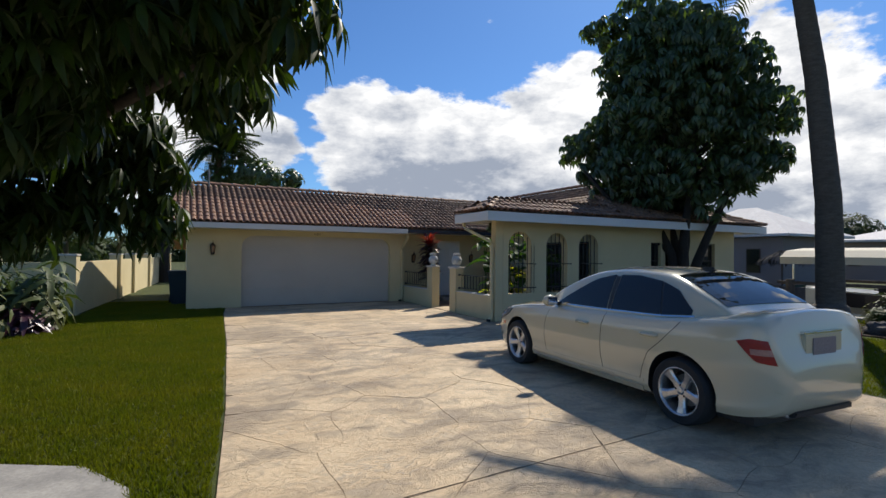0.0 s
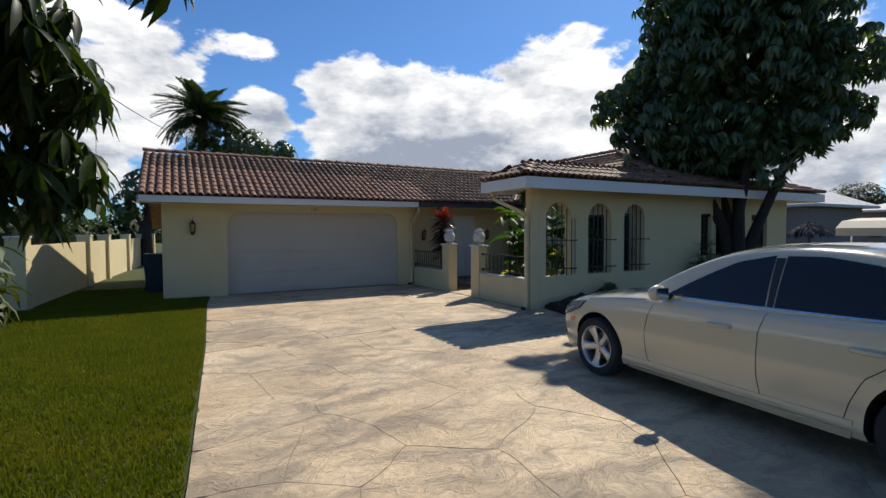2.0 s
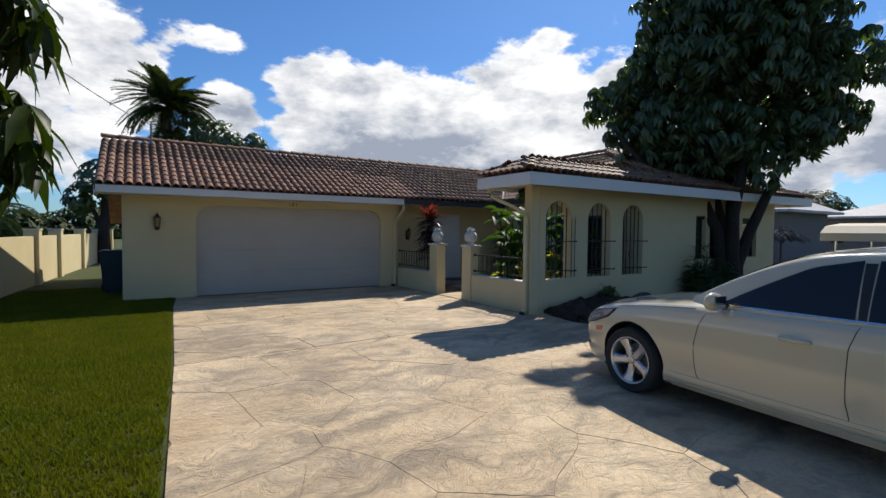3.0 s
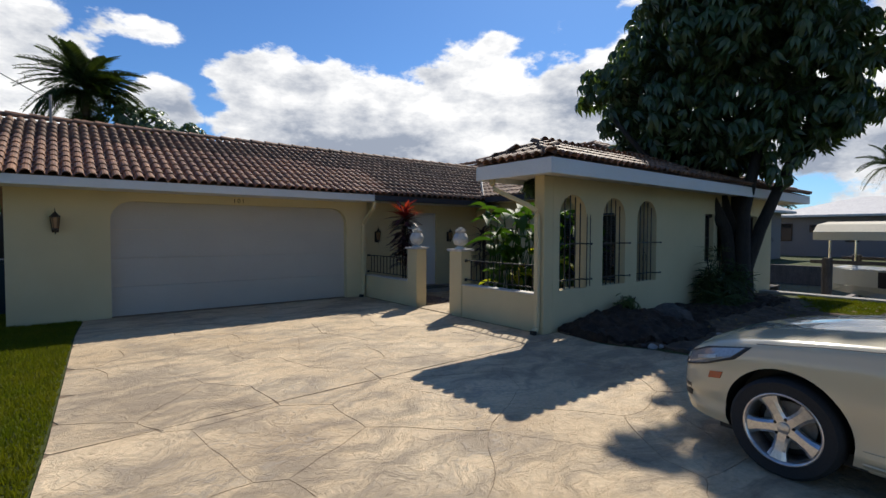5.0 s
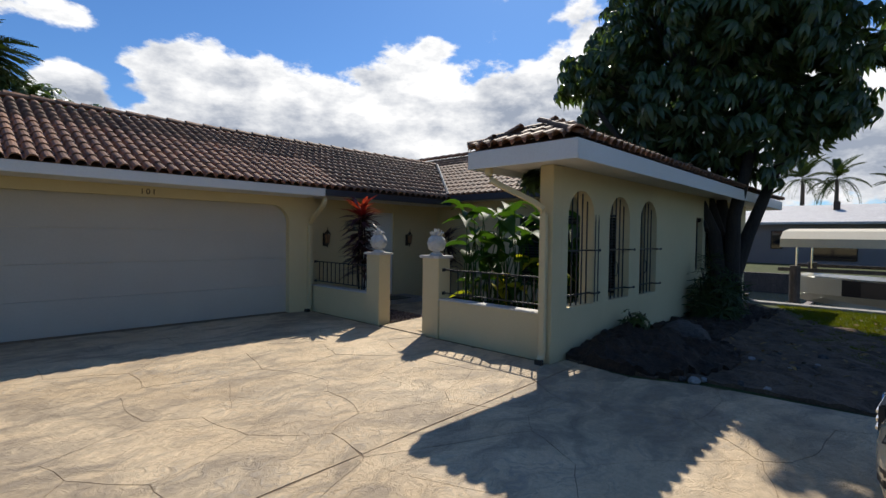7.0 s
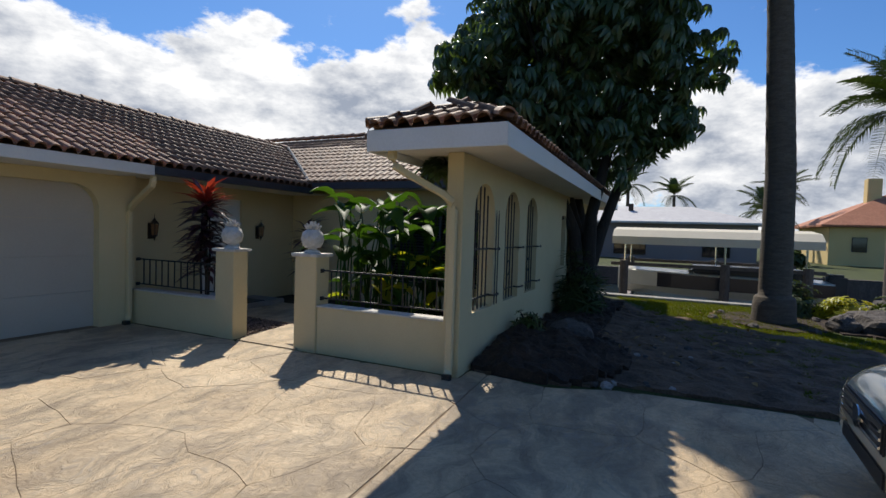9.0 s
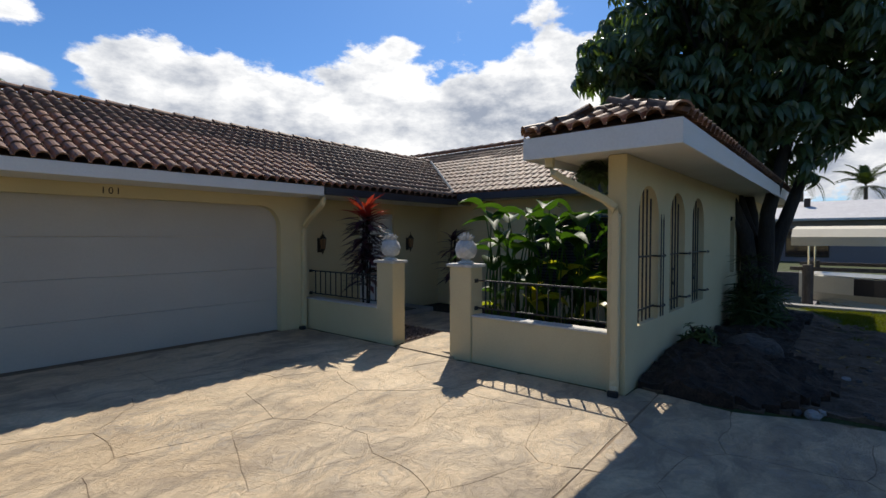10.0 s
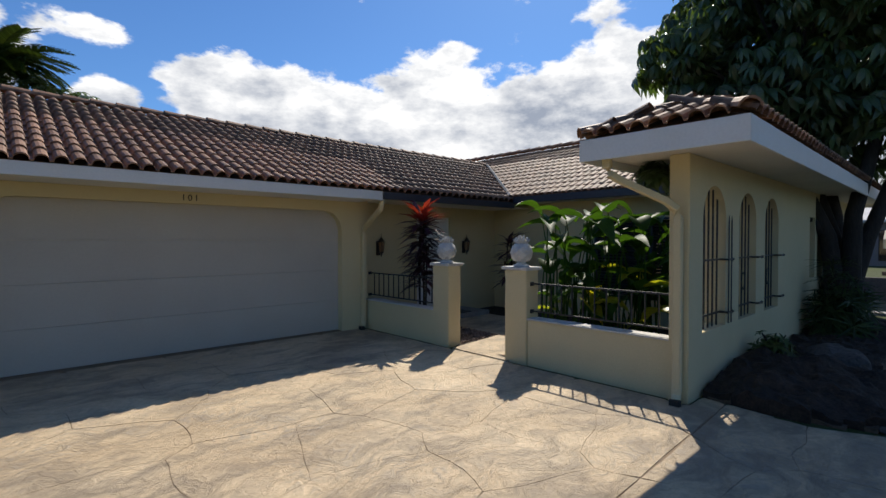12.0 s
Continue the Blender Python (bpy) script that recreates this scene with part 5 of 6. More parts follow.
MANGO_LOBES = ((-7.3, -11.9, 2.75, 0.6), (-7.0, -11.0, 3.5, 0.6), (-7.9, -11.0, 3.9, 0.9), (-6.55, -12.1, 3.6, 0.45), (-5.95, -12.95, 2.95, 0.40), (-6.3, -12.7, 3.1, 0.5), (-6.05, -11.3, 3.0, 0.42), (-6.6, -11.6, 3.3, 0.6), (-7.1, -12.0, 3.3, 0.8), (-7.9, -11.6, 3.2, 0.95), (-7.3, -12.9, 3.5, 0.7), (-8.7, -11.0, 3.4, 1.1), (-8.0, -12.6, 3.9, 0.9),
               (-6.62, -9.95, 2.55, 0.38), (-6.55, -10.0, 2.0, 0.30), (-6.9, -9.9, 2.9, 0.5), (-7.1, -10.2, 2.2, 0.42), (-7.2, -10.5, 3.4, 0.6), (-7.7, -10.2, 1.95, 0.45), (-8.0, -10.4, 2.8, 0.8), (-8.6, -10.2, 2.2, 0.6), (-9.6, -10.4, 3.5, 1.2), (-9.4, -12.0, 3.9, 1.2), (-9.6, -9.0, 3.3, 1.1),
               (-10.9, -9.6, 3.2, 1.3), (-10.2, -11.0, 2.7, 0.8), (-8.9, -11.6, 2.3, 0.7), (-10.3, -12.6, 2.9, 1.0), (-9.3, -10.6, 1.9, 0.55), (-10.2, -9.6, 1.9, 0.6), (-7.9, -11.6, 2.35, 0.5), (-7.2, -11.4, 2.65, 0.45), (-7.0, -12.6, 4.0, 0.6))
mango()


def cordyline(m, h, mat, top_mat, label, seed, leaves=70, length=0.42):
    t = thing("cordyline", m, label, "shrub", "")
    rng = np.random.default_rng(seed)
    bm = bmesh.new()
    for k in range(3):
        a = k * 2.1
        tube(bm, [(0.04 * math.cos(a), 0.04 * math.sin(a), -0.05), (0.08 * math.cos(a), 0.08 * math.sin(a), h * 0.5), (0.05 * math.cos(a), 0.05 * math.sin(a), h * 0.9)], [0.02, 0.017, 0.012], 6)
    part("stem", bm, BARK, t)
    for name, z0, z1, n, mm, rise in (("leaves", 0.36, 0.88, leaves, mat, 0.3), ("top_leaves", 0.84, 0.95, leaves // 7, top_mat, 0.9)):
        fr = []
        for i in range(n):
            z = h * rng.uniform(z0, z1)
            mtx = Matrix.Rotation(rng.uniform(0, math.tau), 3, "Z") @ Matrix.Rotation(rise + rng.uniform(-0.35, 0.35), 3, "X") * rng.uniform(0.7, 1.15)
            fr.append([[*mtx[0], rng.uniform(-0.05, 0.05)], [*mtx[1], rng.uniform(-0.05, 0.05)], [*mtx[2], z]])
        v, f = leaf_shape(length, 0.088, 0.42)
        scatter(name, v, f, fr, mm, t)


cordyline((0.92, -1.10, 0), 2.2, RED_LEAF, SCARLET_LEAF, "dark red cordyline with scarlet top leaves behind the low wall", 3, 240, 0.40)
cordyline((3.75, -0.75, 0), 1.75, RED_LEAF, RED_LEAF, "dark purple cordyline against the cream court wall", 6, 80, 0.40)


def banana(m, label, seed, count, h, spread=0.5):
    t = thing("bird_of_paradise", m, label, "shrub", "")
    rng = random.Random(seed)
    made = 0
    while made < count:
        a, hh = rng.uniform(0, math.tau), h * rng.uniform(0.18, 0.98)
        root = Vector((rng.uniform(-0.25, 0.25), rng.uniform(-spread, spread), -0.05))
        out = Vector((math.cos(a), math.sin(a), 0))
        tip = root + out * rng.uniform(0.05, 0.3) + Vector((0, 0, hh))
        ln, wd = rng.uniform(0.50, 0.78), rng.uniform(0.25, 0.36)
        end = Vector(m) + tip + out * ln
        if not (1.3 < end.x < 3.7 and -5.2 < end.y < -2.4 and end.z < 2.7):
            continue
        made += 1
        stalk = bmesh.new()
        tube(stalk, [root, root.lerp(tip, 0.6) - out * 0.05, tip], [0.015, 0.012, 0.008], 6)
        part("stalk", stalk, BIG_LEAF, t)
        bm = bmesh.new()
        side = Vector((-out.y, out.x, 0))
        rise = rng.uniform(0.1, 1.2)
        rows = []
        for i in range(7):
            s = i / 6
            c = tip + out * (ln * s * math.cos(rise) + 0.12 * ln * s * s) + Vector((0, 0, ln * (s * math.sin(rise) - 0.6 * s * s)))
            w = wd * math.sin(math.pi * min(1, 0.08 + 0.92 * s) ** 0.8) * 0.5 + 0.004
            rows.append([bm.verts.new(c + side * w * q + Vector((0, 0, abs(q) * w * 0.5))) for q in (-1, 0, 1)])
        for r, q in zip(rows, rows[1:]):
            for j in range(2):
                bm.faces.new((r[j], r[j + 1], q[j + 1], q[j]))
        part("leaf", bm, YELLOW_LEAF if rng.random() < 0.25 and hh < h * 0.6 else BIG_LEAF, t, smooth=True)


banana((2.0, -3.75, 0), "broad-leaved green plant with a few yellow leaves behind the railing", 5, 68, 2.15, 0.9)
banana((2.95, -4.5, 0), "broad-leaved dark green plant inside the arches", 8, 34, 2.1, 0.5)


def fan_bush(name, m, h, r, n, mat, label, category, seed, leaf=(0.16, 0.05, 0.4), count=6):
    t = thing(name, m, label, category)
    rng = np.random.default_rng(seed)
    d = rng.normal(size=(n, 3))
    d[:, 2] = abs(d[:, 2])
    d /= np.linalg.norm(d, axis=1, keepdims=True)
    q = d * np.array([r, r, h]) * rng.uniform(0.45, 1.0, (n, 1)) * (1 + 0.25 * np.sin(d[:, :1] * 7 + seed))
    q[:, 2] = np.maximum(q[:, 2], 0.02)
    v, f = rosette(count, leaf[0], leaf[1], leaf[2], 0.3, 0.3, seed)
    scatter("foliage", v, f, np.concatenate([turned(rng, n, d + np.array([0, 0, 0.5]), rng.uniform(0.7, 1.3, n)), q[:, :, None]], axis=2), mat, t)
    bm = bmesh.new()
    for k in range(5):
        a = k * 1.3
        tube(bm, [(0, 0, -0.05), (r * 0.3 * math.cos(a), r * 0.3 * math.sin(a), h * 0.4), (r * 0.6 * math.cos(a), r * 0.6 * math.sin(a), h * 0.75)], [0.02, 0.014, 0.008], 5)
    part("stems", bm, BARK, t)
    return t


fan_bush("hanging_fern", (0.75, -5.25, 2.30), 0.16, 0.20, 60, DARK_LEAF, "dark hanging fern under the porch soffit", "hanging plant", 3)
fan_bush("shrub", (2.35, -6.0, 0.2), 0.38, 0.22, 50, BUSH_LEAF, "small dusty shrub growing at the foot of the arched wall", "shrub", 5, (0.10, 0.03, 0.4))
fan_bush("dracaena", (5.55, -6.15, 0), 1.35, 0.34, 60, PALM_LEAF, "spiky green dracaena by the cream wall under the tree", "shrub", 6, (0.34, 0.025, 0.35), 12)
fan_bush("dracaena", (6.15, -6.35, 0), 1.1, 0.30, 50, PALM_LEAF, "spiky green dracaena at the foot of the tree", "shrub", 7, (0.32, 0.025, 0.35), 12)
fan_bush("shrub", (8.6, -10.4, 0), 0.75, 0.5, 260, BUSH_LEAF, "green leafy shrub beside the palm by the canal", "shrub", 8)
for k, (x, y, h, r, mat) in enumerate(((7.6, -12.0, 0.65, 0.7, BUSH_LEAF), (8.3, -11.3, 0.5, 0.5, YELLOW_LEAF), (6.9, -12.9, 0.55, 0.6, BUSH_LEAF), (8.2, -13.6, 0.7, 0.7, BUSH_LEAF))):
    fan_bush("shrub", (x, y, 0), h, r, 240, mat, "low yellow green shrub among dark rocks by the canal" if mat is YELLOW_LEAF else "low bronze green shrub among dark rocks by the canal", "shrub", 20 + k)
for k, (x, y, h, r, mat, lab) in enumerate(((-9.2, -2.6, 1.45, 0.95, BUSH_LEAF, "green and bronze croton shrub on the lawn edge"), (-9.9, -3.5, 1.5, 0.9, BUSH_LEAF, "green spiky shrub on the lawn edge"), (-9.2, -3.0, 0.6, 0.5, RED_LEAF, "dark bronze croton shrub on the lawn edge"))):
    fan_bush("shrub", (x, y, 0), h, r, 110, mat, lab, "shrub", 30 + k, (0.34, 0.10, 0.9), 5)


def frond_mesh(length, droop, leaflets, ll, seed, sag=0.35):
    """A palm frond along y: a rib with leaflets down both sides."""
    rng = random.Random(seed)
    bm = bmesh.new()
    rib = [Vector((0, length * s, length * (0.35 * s - droop * s * s))) for s in (k / 10 for k in range(11))]
    tube(bm, rib, [0.022 * (1 - 0.085 * k) for k in range(11)], 4, False)
    for k in range(leaflets):
        s = 0.12 + 0.86 * k / leaflets
        i = min(9, int(s * 10))
        c = rib[i].lerp(rib[i + 1], s * 10 - i)
        lw = ll * math.sin(math.pi * (0.12 + 0.80 * s)) ** 0.7
        for side in (-1, 1):
            d = Vector((side * 0.8, 0.55, 0.05 + rng.uniform(-0.12, 0.12))).normalized()
            m1 = c + d * lw * 0.55
            tip = c + d * lw + Vector((0, 0, -lw * sag * rng.uniform(0.7, 1.4)))
            w = Vector((0, 0.030, 0))
            a, b2, e, g, z = bm.verts.new(c - w), bm.verts.new(c + w), bm.verts.new(m1 + w), bm.verts.new(m1 - w), bm.verts.new(tip)
            bm.faces.new((a, b2, e, g)), bm.faces.new((g, e, z))
    me = bpy.data.meshes.new("frond")
    bm.to_mesh(me)
    bm.free()
    me.materials.append(PALM_LEAF)
    return me


def palm(m, pts, radii, count, length, label, seed, bulge=True):
    t = thing("palm_tree", m, label, "palm tree")
    bm = bmesh.new()
    fine, rr = [], []
    for (a, b), (ra, rb) in zip(zip(pts, pts[1:]), zip(radii, radii[1:])):
        n = max(2, int((Vector(b) - Vector(a)).length / 0.14))
        for k in range(n):
            fine.append(Vector(a).lerp(Vector(b), k / n)), rr.append((ra + (rb - ra) * k / n) * (1.025 if k % 2 else 1.0))
    fine.append(Vector(pts[-1])), rr.append(radii[-1])
    tube(bm, fine, rr, 20)
    part("trunk", bm, PALM_BARK, t, smooth=True)
    if count:
        rng = random.Random(seed)
        meshes = [frond_mesh(length, 0.75, 44, length * 0.27, seed), frond_mesh(length, 1.05, 44, length * 0.27, seed + 1)]
        for k in range(count):
            ob = new("frond", meshes[k % 2])
            ob.parent = t
            ob.matrix_basis = Matrix.Translation(pts[-1]) @ Matrix.Rotation(k * 2.399 + rng.uniform(-0.2, 0.2), 4, "Z") @ Matrix.Rotation(radians(rng.uniform(-25, 70) if k > 2 else 75), 4, "X")
    return t


main_palm = palm((7.1, -9.8, 0), [(0, 0, -0.1), (0, 0, 0.5), (0.0, 0, 0.56), (-0.05, 0.02, 3), (-0.25, 0.2, 6.0), (-0.7, 0.5, 9.5)], [0.40, 0.36, 0.285, 0.26, 0.22, 0.18], 14, 3.0, "tall palm tree with a pale grey ringed trunk by the canal", 3)
palm((-4.75, 17, 0), [(0, 0, -0.1), (0.2, 0, 4.5), (0.3, 0, 8.0)], [0.3, 0.22, 0.16], 56, 2.15, "dark green palm tree standing behind the house", 5)
palm((20.5, -16.1, 0), [(0, 0, -1.7), (0.2, 0, 4.5), (0.3, 0, 7.0)], [0.3, 0.24, 0.18], 18, 3.0, "palm tree with drooping sunlit fronds across the canal", 7)
palm((-12.5, 20, 0), [(0, 0, -0.1), (0.1, 0, 2.2)], [0.2, 0.14], 14, 2.4, "small yellow green palm behind the garden wall", 8)
for x, y, h, s in ((55, -1.0, 8.0, 1), (57, -3.5, 8.0, 2), (58, -8.5, 6.8, 3), (43, -15.2, 4.2, 4), (52, -18, 6.5, 5)):
    palm((x, y, -0.15), [(0, 0, -0.1), (0.2, 0, h * 0.6), (0.3, 0, h)], [0.25, 0.2, 0.15], 14, 2.6, "distant dark palm tree beyond the canal houses", 10 + s)


def round_tree(m, lobes, mat, label, seed, per=60, leaf=0.30):
    t = thing("tree", m, label, "tree")
    rng = np.random.default_rng(seed)
    q, ways = blob_points(rng, lobes, per, 0.6)
    v, f = rosette(6, leaf, leaf * 0.45, 0.5, 0.1, 0.3, seed)
    scatter("crown", v, f, np.concatenate([turned(rng, len(q), ways + np.array([0, 0, 0.5]), rng.uniform(0.7, 1.3, len(q))), q[:, :, None]], axis=2), mat, t)
    bm = bmesh.new()
    tube(bm, [(0, 0, -0.1), (0, 0, 1.5), (0.2, 0, lobes[0][2])], [0.3, 0.22, 0.1], 8)
    for l in lobes:
        tube(bm, [(0, 0, 1.4), (l[0] * 0.5, l[1] * 0.5, 1.4 + (l[2] - 1.4) * 0.6), l[:3]], [0.14, 0.09, 0.04], 6)
    part("trunk", bm, BARK, t)


round_tree((-1.8, 17, 1.1), [(-1.3, 0, 5.7, 1.25), (-0.3, 0, 5.5, 1.3), (0.7, 0, 5.0, 1.0), (1.7, 0, 5.4, 0.75), (-2.6, 0.3, 5.0, 1.1), (1.2, 0.4, 4.6, 0.9)], DARK_LEAF, "dense dark green tree rising behind the garage roof", 41, 75)
round_tree((-7.2, 15, 0), [(0, 0, 3.9, 1.1), (-0.7, 0, 3.0, 0.9), (0.9, 0, 3.6, 1.1)], DARK_LEAF, "dark green tree behind the gable end of the roof", 42, 75)
for k, (x, y, r) in enumerate(((33, -14.8, 1.0), (31, 9, 1.8), (26.5, -13.6, 0.9), (60, -30, 3.5), (62, 12, 4), (62, 0, 3), (58, -40, 4), (55, 22, 4))):
    round_tree((x, y, -0.15), [(0, 0, r * 0.9, r), (r * 0.7, 0.3, r * 0.8, r * 0.7), (-r * 0.6, -0.2, r * 0.85, r * 0.75)], BUSH_LEAF if k % 2 else PALM_LEAF, "distant green garden tree across the canal", 50 + k, 40, 0.4)
for k in range(34):
    a = radians(62 + k * 3.6)
    d = 75 + (k * 37) % 20
    r = 2.6 + (k * 13 % 5) * 0.35
    round_tree((-6 + d * math.cos(a), -12 + d * math.sin(a), 0), [(0, 0, r * 0.6, r), (r, 0.3, r * 0.5, r * 0.8), (-r, -0.2, r * 0.55, r * 0.8)], PALM_LEAF, "far dark green tree on the horizon", 80 + k, 10, 0.9)

# ---- planting bed, rocks, gravel, pad ----
def sheet_of(name, outline, z, mat, label, bumps=0.0, step=0.12, mound=None, seed=0):
    """Loose ground within an outline, with uneven relief."""
    xs, ys = [p[0] for p in outline], [p[1] for p in outline]
    bm = bmesh.new()
    nx, ny = int((max(xs) - min(xs)) / step) + 1, int((max(ys) - min(ys)) / step) + 1
    grid = {}
    for i in range(nx + 1):
        for j in range(ny + 1):
            x, y = min(xs) + i * step, min(ys) + j * step
            if inside(x, y, outline):
                h = z + bumps * (0.5 + noise.noise(Vector((x * 3, y * 3, seed))) + 0.5 * noise.noise(Vector((x * 9, y * 9, seed))))
                if mound:
                    h += mound(x, y)
                grid[i, j] = bm.verts.new((x, y, max(h, 0.004)))
    for (i, j), v in list(grid.items()):
        q = [grid.get(k) for k in ((i, j), (i + 1, j), (i + 1, j + 1), (i, j + 1))]
        if all(q):
            bm.faces.new(q)
    bmesh.ops.extrude_face_region(bm, geom=bm.faces[:])
    low = [v for v in bm.verts if v in set(grid.values())]
    for v in low:
        v.co.z = -0.05
    bmesh.ops.recalc_face_normals(bm, faces=bm.faces[:])
    return part(name, bm, mat, None, label, kind="structure")


BED = [(0.70, -5.74), (0.62, -6.7), (0.92, -7.35), (0.98, -8.95), (0.80, -11.0), (2.2, -11.6), (4.4, -11.0), (5.3, -9.9), (5.7, -8.9), (6.4, -8.1), (7.2, -7.3), (8.4, -6.9), (9.0, -5.74)]
sheet_of("bare_bed", BED, 0.012, PALE_DIRT, "bare pale dirt under the tree beside the driveway", 0.06, 0.10)


def hump(x, y):
    a = max(0.0, 1 - ((x - 1.9) / 1.35) ** 2 - ((y + 6.35) / 0.95) ** 2)
    return 0.20 * a ** 0.8


sheet_of("mulch_bed", [(0.70, -5.74), (0.60, -6.55), (0.85, -7.15), (1.7, -7.5), (2.7, -7.35), (3.3, -6.9), (5.5, -6.9), (7.6, -7.0), (8.2, -6.3), (8.2, -5.74)], 0.035, DIRT, "dark brown mulch heaped along the arched wall", 0.11, 0.07, hump)


def stone(name, m, size, seed, label, category="rock", mat=None, group="rocks by the wall"):
    t = thing(name, m, label, category, group)
    bm = bmesh.new()
    bmesh.ops.create_icosphere(bm, subdivisions=3, radius=1)
    for v in bm.verts:
        n = 1 + 0.28 * noise.noise(v.co * 1.6 + Vector((seed, 0, 0))) + 0.12 * noise.noise(v.co * 4 + Vector((0, seed, 0)))
        v.co = Vector((v.co.x * size[0] * n, v.co.y * size[1] * n, v.co.z * size[2] * n))
    part("stone", bm, mat or ROCK, t)


stone("tree_stump", (2.75, -6.55, 0.10), (0.52, 0.36, 0.26), 3, "low weathered stump with a pale cut top on the mulch", "tree stump", ROCK, "")
rr = random.Random(12)
for k in range(26):
    x, y = rr.uniform(0.8, 3.6), rr.uniform(-8.2, -6.9)
    s = rr.uniform(0.03, 0.08)
    if inside(x, y, BED):
        stone("rock", (x, y, 0.03), (s, s * 0.8, s * 0.6), k, "small rough stone lying on the dirt", "rock", ROCK if k % 3 else GREY_CONC)
for k in range(16):
    x, y = rr.uniform(6.3, 8.9), rr.uniform(-13.6, -10.6)
    s = rr.uniform(0.22, 0.48)
    stone("rock", (x, y, 0.08), (s, s * 0.8, s * 0.7), 30 + k, "dark brown boulder at the canal edge bed", "rock", ROCK, "boulders by the canal")
for k in range(7):
    a = k / 7 * math.tau
    stone("rock", (7.1 + 1.1 * math.cos(a), -9.8 + 1.1 * math.sin(a), 0.02), (0.12, 0.09, 0.07), 60 + k, "small stone in the ring round the palm", "rock", ROCK, "stones round the palm")
sheet_of("palm_bed", [(7.1 + 1.3 * math.cos(a * 0.5236), -9.8 + 1.0 * math.sin(a * 0.5236)) for a in range(12)], 0.015, DIRT, "dark leaf litter round the palm trunk", 0.03, 0.1)
sheet_of("shrub_bed", [(6.2, -10.7), (9.2, -10.4), (9.2, -14.2), (6.4, -14.2), (5.7, -12.5)], 0.015, DIRT, "dark mulch under the canal shrubs", 0.03, 0.14)
# pale pad at the lawn's front edge
PAD = [(-12.0, -10.3), (-8.8, -10.45), (-7.6, -10.62), (-6.95, -11.0), (-6.62, -11.55), (-6.5, -12.4), (-6.55, -14.0), (-8.0, -15.5), (-12.0, -15.5)]
part("pad", prism(PAD, "z", -0.1, 0.02), GREY_CONC, None, "worn grey concrete pad at the edge of the lawn", kind="structure")

# gravel and paving in the court
COURT = [(0.72, -5.4), (4.4, -5.4), (4.4, -0.6), (3.35, -0.6), (1.7, -0.6), (0.72, -0.3)]
part("court_soil", prism([(0.61, -5.46), (4.44, -5.46), (4.44, 0.29), (0.61, 0.29)], "z", -0.1, 0.012), DIRT, None, "dark soil of the planted court", kind="structure")
part("path", prism([(0.39, -3.43), (0.39, -2.39), (1.7, -2.2), (1.76, -0.56), (3.3, -0.56), (3.3, -1.9), (2.6, -2.7), (1.5, -3.3)], "z", -0.09, 0.03), STONE, None, "pale stamped concrete path to the front door", kind="structure")
grng = np.random.default_rng(2)
pv, pf = [], []
bm = bmesh.new()
bmesh.ops.create_icosphere(bm, subdivisions=1, radius=1)
pv = [tuple(v.co) for v in bm.verts]
bm.verts.index_update()
pf = [tuple(v.index for v in f.verts) for f in bm.faces]
bm.free()
n = 2600
gx, gy = grng.uniform(0.68, 1.72, n), grng.uniform(-3.2, -0.1, n)
keep = ~((gy < -2.2 - (gx - 0.39) * 0.0) & (gy > -3.4) & (gx < 3)) | (gy > -2.22)
gx, gy = gx[keep], gy[keep]
fr = np.concatenate([turned(grng, len(gx), grng.normal(size=(len(gx), 3)), 1.0) * (grng.uniform(0.010, 0.028, (len(gx), 1, 1)) * np.array([1, 0.8, 0.6])), np.stack([gx, gy, grng.uniform(0.012, 0.03, len(gx))], 1)[:, :, None]], axis=2)
tagged(scatter("gravel", pv, pf, fr, GRAVEL), "loose reddish brown gravel beside the gate pillar", "gravel", kind="stuff")
part("door_mat", bbox((2.05, -0.48, 0.121), (2.82, 0.02, 0.135), 0.003), BLACK_PLASTIC, thing("door_mat", (0, 0, 0), "black rubber mat before the front door", "door mat"))

# ---- grass blades on the nearer lawn ----
def lawn(name, outline, density, seed, label, h=0.045, skip=None):
    xs, ys = [p[0] for p in outline], [p[1] for p in outline]
    rng = np.random.default_rng(seed)
    n = int((max(xs) - min(xs)) * (max(ys) - min(ys)) * density)
    x, y = rng.uniform(min(xs), max(xs), n), rng.uniform(min(ys), max(ys), n)
    ok = np.zeros(n, bool)
    for i in range(len(outline)):
        (x0, y0), (x1, y1) = outline[i], outline[(i + 1) % len(outline)]
        ok ^= ((y0 > y) != (y1 > y)) & (x < (x1 - x0) * (y - y0) / (y1 - y0 + 1e-12) + x0)
    x, y = x[ok], y[ok]
    n = len(x)
    ways = rng.normal(size=(n, 3)) * 0.38 + np.array([0, 0, 1])
    fr = np.concatenate([turned(rng, n, ways, rng.uniform(0.6, 1.35, n)), np.stack([x, y, np.zeros(n)], 1)[:, :, None]], axis=2)
    v, f = [], []
    for k in range(3):
        a = k * 2.1
        c, s = math.cos(a), math.sin(a)
        b = len(v)
        v += [(-0.005 * s + 0.008 * c, 0.005 * c + 0.008 * s, 0), (0.005 * s + 0.008 * c, -0.005 * c + 0.008 * s, 0), (0.022 * c, 0.022 * s, h)]
        f.append((b, b + 1, b + 2))
    tagged(scatter(name, v, f, fr, GRASS), label, "grass", kind="stuff")


